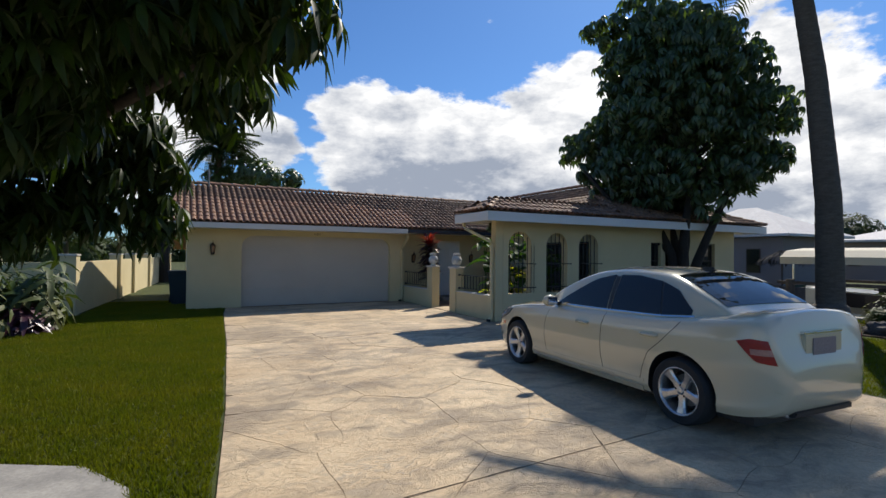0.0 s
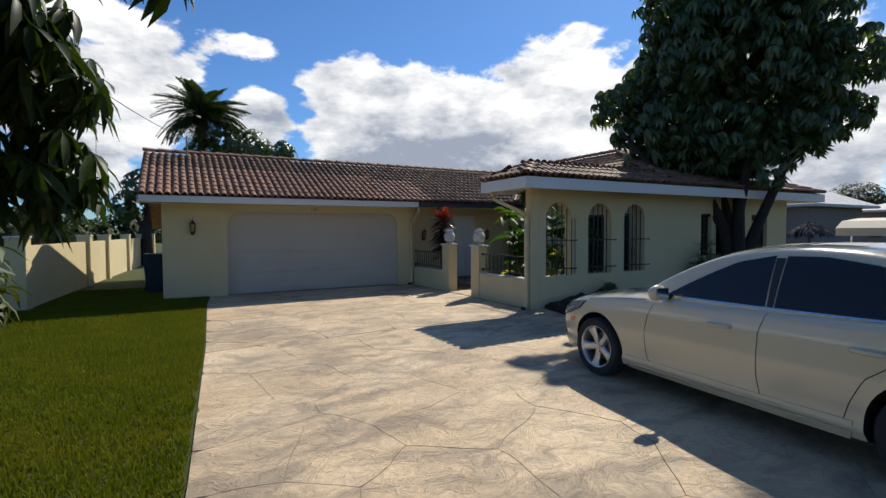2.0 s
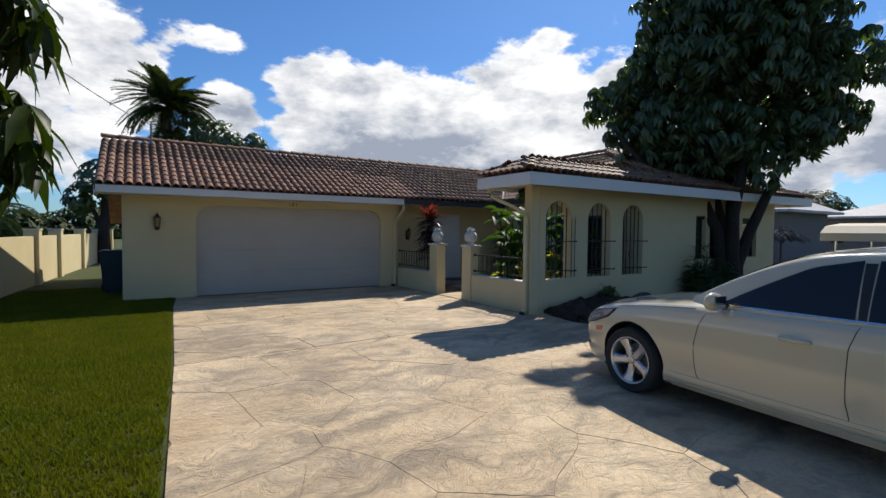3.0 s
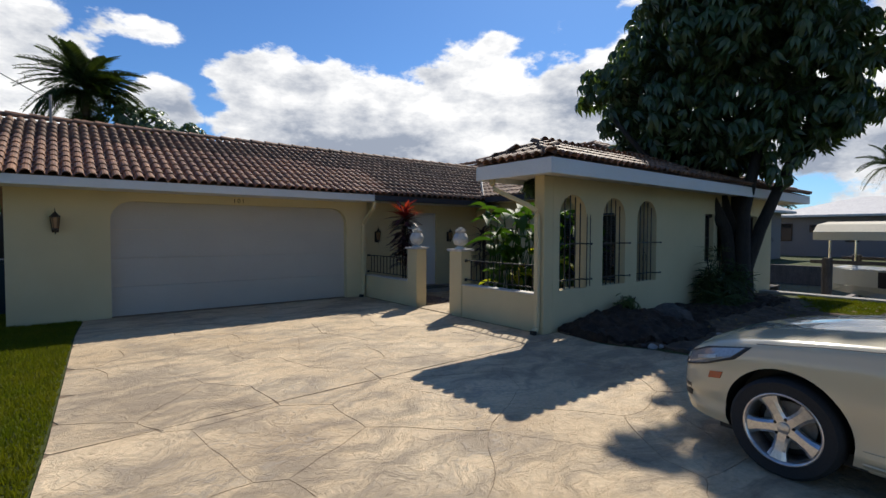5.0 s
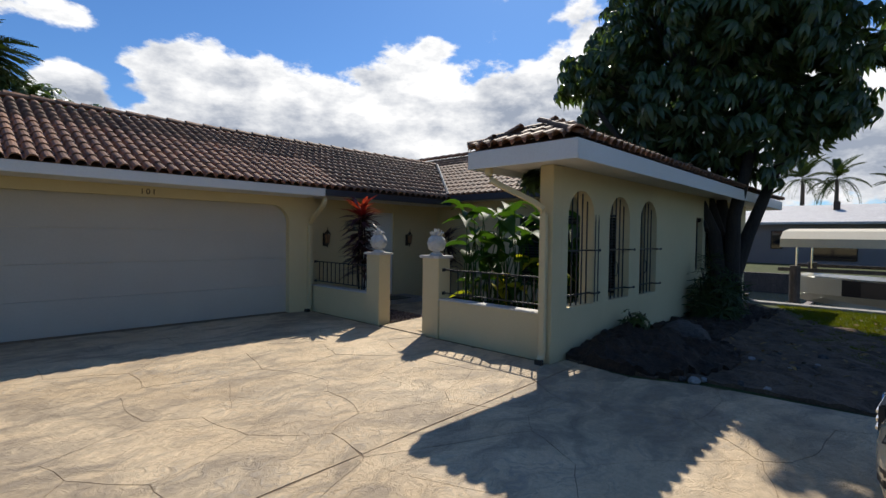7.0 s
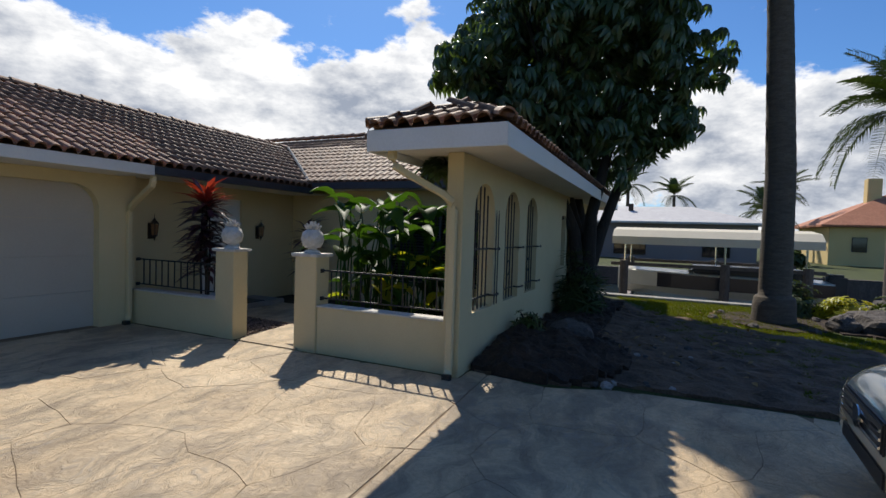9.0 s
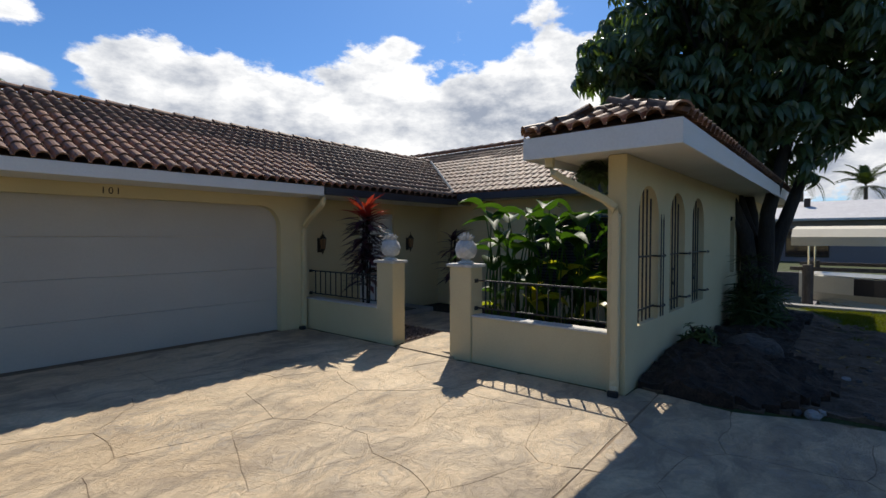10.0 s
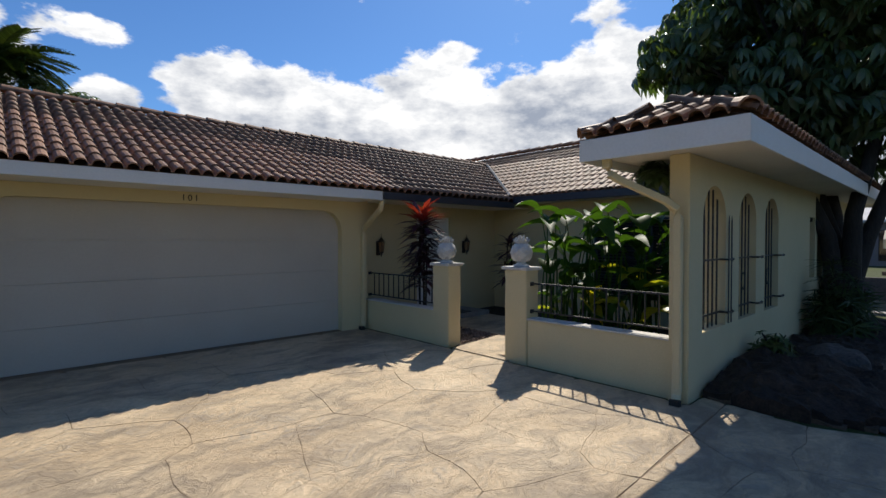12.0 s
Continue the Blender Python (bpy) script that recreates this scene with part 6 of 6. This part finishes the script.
LAWN = [(-5.22, -0.05), (-5.38, -1.5), (-5.63, -6.0), (-5.93, -10.0), (-6.2, -12.6), (-6.5, -12.4), (-6.65, -11.55), (-7.0, -10.95), (-7.65, -10.58), (-8.8, -10.4), (-10.5, -10.3), (-10.5, -0.6), (-8.6, -0.4), (-8.4, 3.0), (-6.1, 3.0), (-6.1, -0.05)]
lawn("lawn_grass", LAWN, 2600, 5, "thick green mown grass of the front lawn")
lawn("lawn_grass", [(4.4, -7.8), (6.3, -7.25), (7.6, -7.4), (8.6, -6.9), (9.3, -6.6), (9.3, -10.5), (6.1, -10.6), (5.6, -12.5), (1.9, -15.0), (1.1, -14.0), (0.8, -11.0), (1.05, -9.05), (2.4, -9.3), (3.4, -8.5)], 900, 6, "green mown grass between the driveway and the canal")
# ---- brown leaves and bare spots ----
def dry_leaves():
    rng = np.random.default_rng(3)
    n = 220
    x, y = rng.uniform(1.2, 8.0, n), rng.uniform(-9.4, -6.0, n)
    v, f = leaf_shape(0.09, 0.04, 0.2)
    fr = np.concatenate([turned(rng, n, rng.normal(size=(n, 3)) * 0.3 + np.array([0, 0, 1]), rng.uniform(0.7, 1.4, n)), np.stack([x, y, np.full(n, 0.07)], 1)[:, :, None]], axis=2)
    tagged(scatter("fallen_leaves", v, f, fr, material("dry_leaf", (0.16, 0.09, 0.04), 0.8, (0.3, 0.2, 0.06), scale=2, amount=1.0, island=0.4)), "dry brown leaves fallen under the tree", "fallen leaves", kind="stuff")


dry_leaves()

# ---- canal: boat on its lift ----
def boat():
    lift = thing("boat_lift", (13.6, -9.2, 0), "timber boat lift with a long cream canvas canopy over the canal", "boat lift")
    y0, y1 = -2.6, 3.0
    # canopy: ridged canvas with a hanging skirt
    out = [(-1.55, 1.42), (-1.55, 1.66), (-1.15, 1.88), (0, 1.98), (1.15, 1.88), (1.55, 1.66), (1.55, 1.42), (1.5, 1.42), (1.5, 1.64), (1.12, 1.83), (0, 1.93), (-1.12, 1.83), (-1.5, 1.64), (-1.5, 1.42)]
    bm = bmesh.new()
    ys = np.linspace(y0, y1, 9)
    rings = [[bm.verts.new((x, y, z)) for x, z in out] for y in ys]
    for a, b in zip(rings, rings[1:]):
        for k in range(len(out)):
            bm.faces.new((a[k], a[(k + 1) % len(out)], b[(k + 1) % len(out)], b[k]))
    bm.faces.new(rings[0][::-1]), bm.faces.new(rings[-1])
    bmesh.ops.recalc_face_normals(bm, faces=bm.faces[:])
    part("canopy", bm, CANVAS, lift, "cream canvas canopy")
    for x in (-1.7, 1.7):
        for y in (y0 + 0.4, -0.2, y1 - 0.4):
            part("piling", tube(bmesh.new(), [(x, y, -1.7), (x, y, 0.9)], 0.13, 12), TIMBER, lift)
        part("beam", bbox((x - 0.06, y0, 0.74), (x + 0.06, y1, 0.84), 0.01), TIMBER, lift)
    for y in (y0 + 0.4, -0.2, y1 - 0.4):
        for x in (-1.5, 1.5):
            part("post", tube(bmesh.new(), [(x, y, 0.6), (x, y, 1.64)], 0.03, 8), CHROME, lift)
        part("cradle", bbox((-1.7, y - 0.08, -0.55), (1.7, y + 0.08, -0.40)), GREY_WALL, lift)
    b = thing("motor_boat", (13.6, -9.3, 0), "cream and black motor boat hanging in its lift", "boat")
    bm = bmesh.new()
    rings = []
    for k in range(15):
        s = k / 14
        y = -2.9 + 5.9 * s
        w = 1.12 * (1 - max(0, s - 0.55) ** 2 * 4.6) if s > 0.55 else 1.12 - 0.1 * (0.55 - s)
        w = max(w, 0.05)
        keel = -0.42 + 0.35 * max(0, s - 0.6) ** 1.5 * 3
        rings.append([bm.verts.new((x, y, z)) for x, z in ((0, keel), (w * 0.75, keel + 0.22), (w * 0.95, 0.05), (w, 0.42 + 0.12 * s), (w * 0.9, 0.46 + 0.12 * s), (0, 0.5 + 0.15 * s), (-w * 0.9, 0.46 + 0.12 * s), (-w, 0.42 + 0.12 * s), (-w * 0.95, 0.05), (-w * 0.75, keel + 0.22))])
    for a, c in zip(rings, rings[1:]):
        for k in range(10):
            bm.faces.new((a[k], a[(k + 1) % 10], c[(k + 1) % 10], c[k]))
    bm.faces.new(rings[0][::-1]), bm.faces.new(rings[-1])
    bmesh.ops.recalc_face_normals(bm, faces=bm.faces[:])
    for f in bm.faces:
        c = f.calc_center_median()
        f.material_index = 1 if 0.02 < c.z < 0.35 and abs(c.x) > 0.6 and c.y < 1.9 else 0
    part("hull", bm, [BOAT_CREAM, BOAT_DARK], b)
    part("cover", bbox((-0.85, -2.4, 0.5), (0.85, 0.8, 0.78), 0.12), BOAT_DARK, b, "dark canvas boat cover")
    part("engine", bbox((-0.25, -3.4, -0.1), (0.25, -2.88, 0.7), 0.08), BLACK_PLASTIC, b)


boat()
for k, (y, h) in enumerate(((-4.6, 0.75), (-2.2, 0.75), (0.2, 0.8), (-13.2, 0.5), (-15.5, 0.5))):
    d = thing("mooring_post", (10.1, y, 0), "weathered timber mooring post at the seawall", "post", "mooring posts")
    part("pile", tube(bmesh.new(), [(0, 0, -1.7), (0, 0, h)], 0.12, 12), TIMBER, d)
dock = thing("dock", (0, 0, 0), "weathered timber dock along the seawall", "dock")
for k in range(44):
    part("plank", bbox((9.78, -5.6 + k * 0.19, 0.02), (11.4, -5.6 + k * 0.19 + 0.175, 0.06)), TIMBER, dock)
for x in (9.9, 11.25):
    part("joist", bbox((x - 0.06, -5.6, -0.14), (x + 0.06, 2.75, 0.018)), TIMBER, dock)
for y in (-5.2, -2.4, 0.4, 2.5):
    part("post", tube(bmesh.new(), [(11.25, y, -1.7), (11.25, y, 0.7)], 0.09, 10), TIMBER, dock)


# ---- houses across the canal ----
def far_house(name, x0, x1, y0, y1, eave, rise, wall_mat, roof_mat, windows, label, base=-0.15, peak=None):
    h = thing(name, (0, 0, 0), label, "house", "houses across the canal")
    part("wall", bbox((x0, y0, base - 0.1), (x1, y1, eave)), wall_mat, h)
    o = 0.7
    bm = bmesh.new()
    lo = [bm.verts.new(p) for p in ((x0 - o, y0 - o, eave + 0.02), (x1 + o, y0 - o, eave + 0.02), (x1 + o, y1 + o, eave + 0.02), (x0 - o, y1 + o, eave + 0.02))]
    up = [bm.verts.new((v.co.x, v.co.y, eave + 0.18)) for v in lo]
    half = min(x1 - x0, y1 - y0) / 2 + o
    if y1 - y0 > x1 - x0:
        cx = (x0 + x1) / 2
        rd = [bm.verts.new((cx, y0 - o + half, eave + rise)), bm.verts.new((cx, y1 + o - half, eave + rise))]
        tops = ((up[0], up[1], rd[0]), (up[1], up[2], rd[1], rd[0]), (up[2], up[3], rd[1]), (up[3], up[0], rd[0], rd[1]))
    else:
        cy = (y0 + y1) / 2
        rd = [bm.verts.new((x0 - o + half, cy, eave + rise)), bm.verts.new((x1 + o - half, cy, eave + rise))]
        tops = ((up[0], up[1], rd[1], rd[0]), (up[1], up[2], rd[1]), (up[2], up[3], rd[0], rd[1]), (up[3], up[0], rd[0]))
    for f in tops:
        bm.faces.new(f)
    for i in range(4):
        bm.faces.new((lo[i], lo[(i + 1) % 4], up[(i + 1) % 4], up[i]))
    bm.faces.new(lo[::-1])
    bmesh.ops.recalc_face_normals(bm, faces=bm.faces[:])
    part("roof", bm, roof_mat, h)
    for y, z, w, t in windows:
        win = part("window", bbox((x0 - 0.05, y - w / 2, z), (x0 - 0.01, y + w / 2, z + t)), BRONZE, h)
        part("pane", bbox((x0 - 0.07, y - w / 2 + 0.06, z + 0.06), (x0 - 0.052, y + w / 2 - 0.06, z + t - 0.06)), DARK_GLASS, win)
    return h


grey = far_house("house", 40, 49, -14.3, 3.5, 2.85, 1.7, GREY_WALL, SHINGLE, [(-11.5, 0.2, 2.0, 2.0), (-8.0, 1.2, 1.4, 1.0), (-5.0, 0.2, 2.6, 2.1), (-1.5, 1.0, 0.8, 1.4), (0.6, 1.7, 1.0, 0.6), (2.6, 1.0, 0.8, 1.4), (5.2, 0.6, 1.0, 1.8)], "grey single-storey house with a pale shingle roof across the canal")
part("vent", bbox((42.7, -5.0, 3.6), (43.1, -4.6, 4.7), 0.03), BRONZE, grey)
far_house("house", 27, 34, 1.2, 9.5, 2.95, 2.3, GREY_WALL, SHINGLE, [(3.0, 0.6, 0.9, 1.6), (5.5, 0.6, 0.9, 1.6), (8.0, 0.6, 0.9, 1.6)], "grey house wing with a bright hipped shingle roof across the canal")
yel = far_house("house", 45, 55, -34, -20.0, 3.0, 3.0, YELLOW_WALL, ORANGE_TILE, [(-22.0, 1.0, 1.0, 1.2), (-25.5, 0.3, 1.8, 2.1), (-29.5, 0.6, 1.4, 1.5)], "yellow stucco house with an orange tile roof across the canal")
part("chimney", bbox((49.3, -24.6, 4.0), (50.3, -23.6, 7.4), 0.05), YELLOW_WALL, yel)
far_house("house", 46, 54, 14, 28, 2.8, 2.0, GREY_WALL, ORANGE_TILE, [(18, 0.5, 1.4, 1.5), (24, 0.5, 1.4, 1.5)], "low house with an orange roof far across the canal")
far_house("house", -34, -24, 40, 52, 2.8, 1.6, WHITE, GREY_WALL, [], "white house with a low roof far behind the garden wall")
# overhead cable
cable = thing("power_line", (0, 0, 0), "thin black overhead cable running to the house roof", "cable")
pts = [Vector((-9.2, -6.0, 5.6)).lerp(Vector((-5.6, 2.0, 4.25)), s) - Vector((0, 0, 0.35 * 4 * s * (1 - s))) for s in (k / 12 for k in range(13))]
part("wire", tube(bmesh.new(), [Vector((-16, -22, 7.2)), Vector((-12.5, -14, 6.2)), *pts], 0.009, 5), BLACK_PLASTIC, cable)
part("mast", tube(bmesh.new(), [(-5.6, 2.0, 3.5), (-5.6, 2.0, 4.35)], 0.025, 8), GREY_CONC, cable)


def thatched_umbrella(m):
    t = thing("thatched_umbrella", m, "small brown thatched umbrella on a timber pole across the canal", "garden umbrella")
    part("pole", tube(bmesh.new(), [(0, 0, -0.02), (0, 0, 1.9)], 0.06, 8), TIMBER, t)
    rng = np.random.default_rng(3)
    fr = []
    for k in range(420):
        a, s = rng.uniform(0, math.tau), rng.uniform(0.05, 1.0)
        r, z = 1.15 * s, 2.12 - 0.62 * s ** 0.9 + rng.uniform(-0.05, 0.05)
        m3 = Matrix.Rotation(a, 3, "Z") @ Matrix.Rotation(-0.65 + rng.uniform(-0.2, 0.2), 3, "X") * rng.uniform(0.8, 1.2)
        fr.append([[*m3[0], -r * math.sin(a)], [*m3[1], r * math.cos(a)], [*m3[2], z]])
    v, f = leaf_shape(0.42, 0.09, 0.3)
    scatter("thatch", v, f, fr, TIMBER, t)


thatched_umbrella((25.0, 0.25, -0.03))

# ---- pieces: stones of the driveway, tiles of the roofs ----
def build_stones():
    rng = random.Random(21)
    seeds = []
    y = -23.7
    row = 0
    while y < 0.3:
        x = -8.0 + (row % 2) * 0.45
        while x < 3.2:
            seeds.append((x + rng.uniform(-0.42, 0.42), y + rng.uniform(-0.36, 0.36)))
            x += 1.12
        y += 0.98
        row += 1
    for sx, sy in seeds:
        if sx > 3.1 or sx < -8.0:
            continue
        cell = [(sx - 2.2, sy - 2.2), (sx + 2.2, sy - 2.2), (sx + 2.2, sy + 2.2), (sx - 2.2, sy + 2.2)]
        for ox, oy in seeds:
            d = math.hypot(ox - sx, oy - sy)
            if 0 < d < 4.2:
                cell = clip(cell, (sx + ox) / 2, (sy + oy) / 2, (ox - sx) / d, (oy - sy) / d)
                if len(cell) < 3:
                    break
        for band in range(3):
            c = cell
            for k, (a, b) in enumerate(CUTS):
                side = 1 if band <= 1 - k else -1
                c = clip(c, a[0], a[1], (a[1] - b[1]) * side, (b[0] - a[0]) * side) if len(c) > 2 else []
            if len(c) < 3:
                continue
            pts = []
            for a, b in zip(c, c[1:] + c[:1]):
                n = max(1, int(math.hypot(b[0] - a[0], b[1] - a[1]) / 0.13))
                pts += [(a[0] + (b[0] - a[0]) * k / n, a[1] + (b[1] - a[1]) * k / n) for k in range(n)]
            out = []
            cx, cy = sum(p[0] for p in pts) / len(pts), sum(p[1] for p in pts) / len(pts)
            for px, py in pts:
                fade = min(1, min(abs(py - cut_at(0, px)), abs(py - cut_at(1, px))) / 0.5)
                v = noise.noise_vector(Vector((px * 1.7, py * 1.7, 3))) * 0.105 + noise.noise_vector(Vector((px * 5, py * 5, 8))) * 0.012
                gap = 0.003 if fade > 0.05 else 0.014
                qx, qy = px + v.x * fade, py + v.y * fade
                d = math.hypot(cx - qx, cy - qy)
                gap = min(gap, d * 0.3)
                out.append((qx + (cx - qx) / d * gap, qy + (cy - qy) / d * gap))
            ok = [p for p in out if inside(p[0], p[1], DRIVE)]
            if len(ok) < 3:
                continue
            if len(ok) < len(out):
                # keep to the slab: pull stray points in towards the stone's kept part
                mx, my = sum(p[0] for p in ok) / len(ok), sum(p[1] for p in ok) / len(ok)
                fixed = []
                for p in out:
                    q = p
                    if not inside(q[0], q[1], DRIVE):
                        lo, hi = 0.0, 1.0
                        for _ in range(9):
                            mid = (lo + hi) / 2
                            t = (mx + (p[0] - mx) * mid, my + (p[1] - my) * mid)
                            if inside(t[0], t[1], DRIVE):
                                lo = mid
                            else:
                                hi = mid
                        q = (mx + (p[0] - mx) * lo, my + (p[1] - my) * lo)
                    fixed.append(q)
                out = fixed
            area = 0.5 * sum(a[0] * b[1] - b[0] * a[1] for a, b in zip(out, out[1:] + out[:1]))
            if abs(area) < 0.003:
                continue
            if area < 0:
                out.reverse()
            bm = bmesh.new()
            level = 0.0125 + rng.uniform(0, 0.0025)
            top = [bm.verts.new((px, py, level)) for px, py in out]
            low = [bm.verts.new((px, py, 0.004)) for px, py in out]
            face = bm.faces.new(top)
            for i in range(len(top)):
                bm.faces.new((low[i], low[(i + 1) % len(low)], top[(i + 1) % len(top)], top[i]))
            made = bmesh.ops.triangulate(bm, faces=[face])["faces"]
            # drop folded slivers
            bmesh.ops.delete(bm, geom=[f for f in made if f.normal.z < 0 or f.calc_area() < 1e-6], context="FACES_ONLY")
            part("stone", bm, STONE, driveway)


def tile_mesh(w, length, lift=0.028, arch_h=0.062):
    """One barrel tile along y, its lower end lifted over the next course, with a thin front edge."""
    bm = bmesh.new()
    prof = [(-w / 2, 0.004), (-w * 0.40, 0.006)] + [(w * 0.40 * -math.cos(a), 0.012 + arch_h * math.sin(a)) for a in (math.pi * k / 6 for k in range(1, 6))] + [(w * 0.40, 0.006), (w / 2, 0.004)]
    a = [bm.verts.new((x, -0.02, z + lift)) for x, z in prof]
    b = [bm.verts.new((x * 0.97, length, z + 0.002)) for x, z in prof]
    c = [bm.verts.new((x, -0.02, z + lift - 0.018)) for x, z in prof]
    for i in range(len(prof) - 1):
        bm.faces.new((a[i], a[i + 1], b[i + 1], b[i]))
        bm.faces.new((c[i], c[i + 1], a[i + 1], a[i]))
    me = bpy.data.meshes.new("tile")
    bm.to_mesh(me)
    bm.free()
    me.materials.append(TILE)
    return me


TW, TL = 0.168, 0.30
TILE_ME = tile_mesh(TW, TL + 0.05)
TV = [tuple(v.co) for v in TILE_ME.vertices]
TF = [tuple(p.vertices) for p in TILE_ME.polygons]


def tiles(name, origin, along, upslope, nu, nv, keep, single, label):
    """Courses of tiles over a roof plane; the single nearest are parts, the others one mesh."""
    roof_part = part(name, bmesh.new(), TILE, house, label)
    u, v = Vector(along).normalized(), Vector(upslope).normalized()
    w = u.cross(v)
    rng = random.Random(5)
    rest, made = [], 0
    for j in range(nv):
        for i in range(nu):
            a, b = (i + 0.5) * TW, j * TL
            if not keep(a, b):
                continue
            p = Vector(origin) + u * a + v * b + w * (0.004 + rng.uniform(0, 0.004))
            tw = rng.uniform(-0.012, 0.012)
            m = Matrix((u + v * tw, v - u * tw, w)).transposed().to_4x4()
            m.translation = p
            if single(a, b) and made < 300:
                ob = new("tile", TILE_ME)
                ob.parent, ob.matrix_basis = roof_part, m
                made += 1
            else:
                rest.append([[*m[r][:3], m[r][3]] for r in range(3)])
    if rest:
        scatter("tiles", TV, TF, np.array(rest), TILE, roof_part, kind="stuff")
    return roof_part


def ridge(a, b, parent, r=0.10, length=0.36):
    """Half-round caps along a ridge or hip, each over the next."""
    a, b = Vector(a), Vector(b)
    n = max(1, int((b - a).length / length))
    d = (b - a).normalized()
    side = d.cross(Vector((0, 0, 1))).normalized()
    up = side.cross(d)
    me = ridge_cap_mesh(r, length)
    for k in range(n):
        ob = new("ridge_cap", me)
        ob.parent = parent
        m = Matrix((side, d, up)).transposed().to_4x4()
        m.translation = a.lerp(b, k / n) + Vector((0, 0, 0.035))
        ob.matrix_basis = m


CAPS = {}


def ridge_cap_mesh(r, length):
    if (r, length) not in CAPS:
        bm = bmesh.new()
        prof = [(r * math.cos(t), r * 0.85 * math.sin(t)) for t in (math.pi * k / 7 for k in range(8))]
        a = [bm.verts.new((x * 1.08, -0.02, z * 1.08 + 0.018)) for x, z in prof]
        b = [bm.verts.new((x * 0.92, length + 0.05, z * 0.92)) for x, z in prof]
        c = [bm.verts.new((x * 0.92, -0.02, z * 0.92 + 0.012)) for x, z in prof]
        for i in range(7):
            bm.faces.new((a[i + 1], a[i], b[i], b[i + 1]))
            bm.faces.new((a[i], a[i + 1], c[i + 1], c[i]))
        me = bpy.data.meshes.new("ridge_cap")
        bm.to_mesh(me)
        bm.free()
        me.materials.append(TILE)
        CAPS[r, length] = me
    return CAPS[r, length]


build_stones()
k = math.hypot(1, SL)
slope_len = (RY + 0.78) * k
main_roof = tiles("roof_tiles", (MX0, -0.80, EAVE_M), (1, 0, 0), (0, 1, SL), int((vx - MX0) / TW), int(slope_len / TL),
                  lambda a, b: MX0 + a < WX0 + b / k * (vx - WX0) / (RY + 0.78) + 0.02, lambda a, b: a < 7.4, "brown clay barrel tiles of the garage roof")
ridge((MX0, RY, RIDGE_M), (vx, RY, RIDGE_M), main_roof)
kw, kn = math.hypot(1, SW), math.hypot(1, SN)
west = tiles("roof_tiles", (WX0 - 0.02, 6.9, EAVE_W - 0.09), (0, -1, 0), (1, 0, SW), int((6.9 - WY0) / TW), round((APX - WX0) * kw / TL),
             lambda a, b: (6.9 - a) < -0.62 + b / kw * (RY + 0.78) / (vx - WX0) + 0.1 and (6.9 - a) > WY0 + b / kw / HIP, lambda a, b: 6.9 - a > -4.9, "brown clay barrel tiles of the court roof")
north = tiles("roof_tiles", (WX0, WY0 - 0.02, EAVE_W), (1, 0, 0), (0, 1, SN), int((WX1 - WX0) / TW), int((APY - WY0) * kn / TL),
              lambda a, b: b / kn * HIP < a < (WX1 - WX0) - b / kn * HIP, lambda a, b: a < 5.2, "brown clay barrel tiles of the front roof")
kp = math.hypot(1, PSL)
d = PRY - WY0
porch = tiles("porch_tiles", (PX0, WY0 - 0.02, EAVE_W), (1, 0, 0), (0, 1, PSL), int((WX0 + 0.3 - PX0) / TW), int(d * kp / TL) + 1, lambda a, b: a > b / kp and b / kp < d, lambda a, b: True, "brown clay barrel tiles of the porch roof")
tiles("porch_tiles", (PX0 - 0.02, PYB, EAVE_W), (0, -1, 0), (1, 0, PSL), int(2 * d / TW), int(d * kp / TL) + 1, lambda a, b: b / kp < a < 2 * d - b / kp and b / kp < d, lambda a, b: True, "brown clay barrel tiles of the porch hip")
tiles("porch_tiles", (WX0 + 0.3, PYB + 0.02, EAVE_W), (-1, 0, 0), (0, -1, PSL), int((WX0 + 0.3 - PX0) / TW), int(d * kp / TL) + 1, lambda a, b: a < (WX0 + 0.3 - PX0) - b / kp and b / kp < d, lambda a, b: True, "brown clay barrel tiles of the porch back slope")
ridge((PX0, WY0, EAVE_W), (PX0 + d, PRY, PRZ), porch, 0.09, 0.3)
ridge((PX0, PYB, EAVE_W), (PX0 + d, PRY, PRZ), porch, 0.09, 0.3)
ridge((PX0 + d, PRY, PRZ), (WX0 + 0.3, PRY, PRZ), porch, 0.09, 0.3)
ridge((WX0 + 0.3, WY0 + 0.3, EAVE_W + 0.13), (APX, APY, APZ), north)
ridge((WX1, WY0, EAVE_W), (APX, APY, APZ), north)
ridge((APX, APY, APZ), (APX, 6.9, APZ), west)
part("valley_flashing", tube(bmesh.new(), [(WX0 - 0.04, -0.72, 2.60), (vx - 0.02, RY - 0.04, RIDGE_M + 0.07)], 0.045, 6), BLACK_PLASTIC, house)
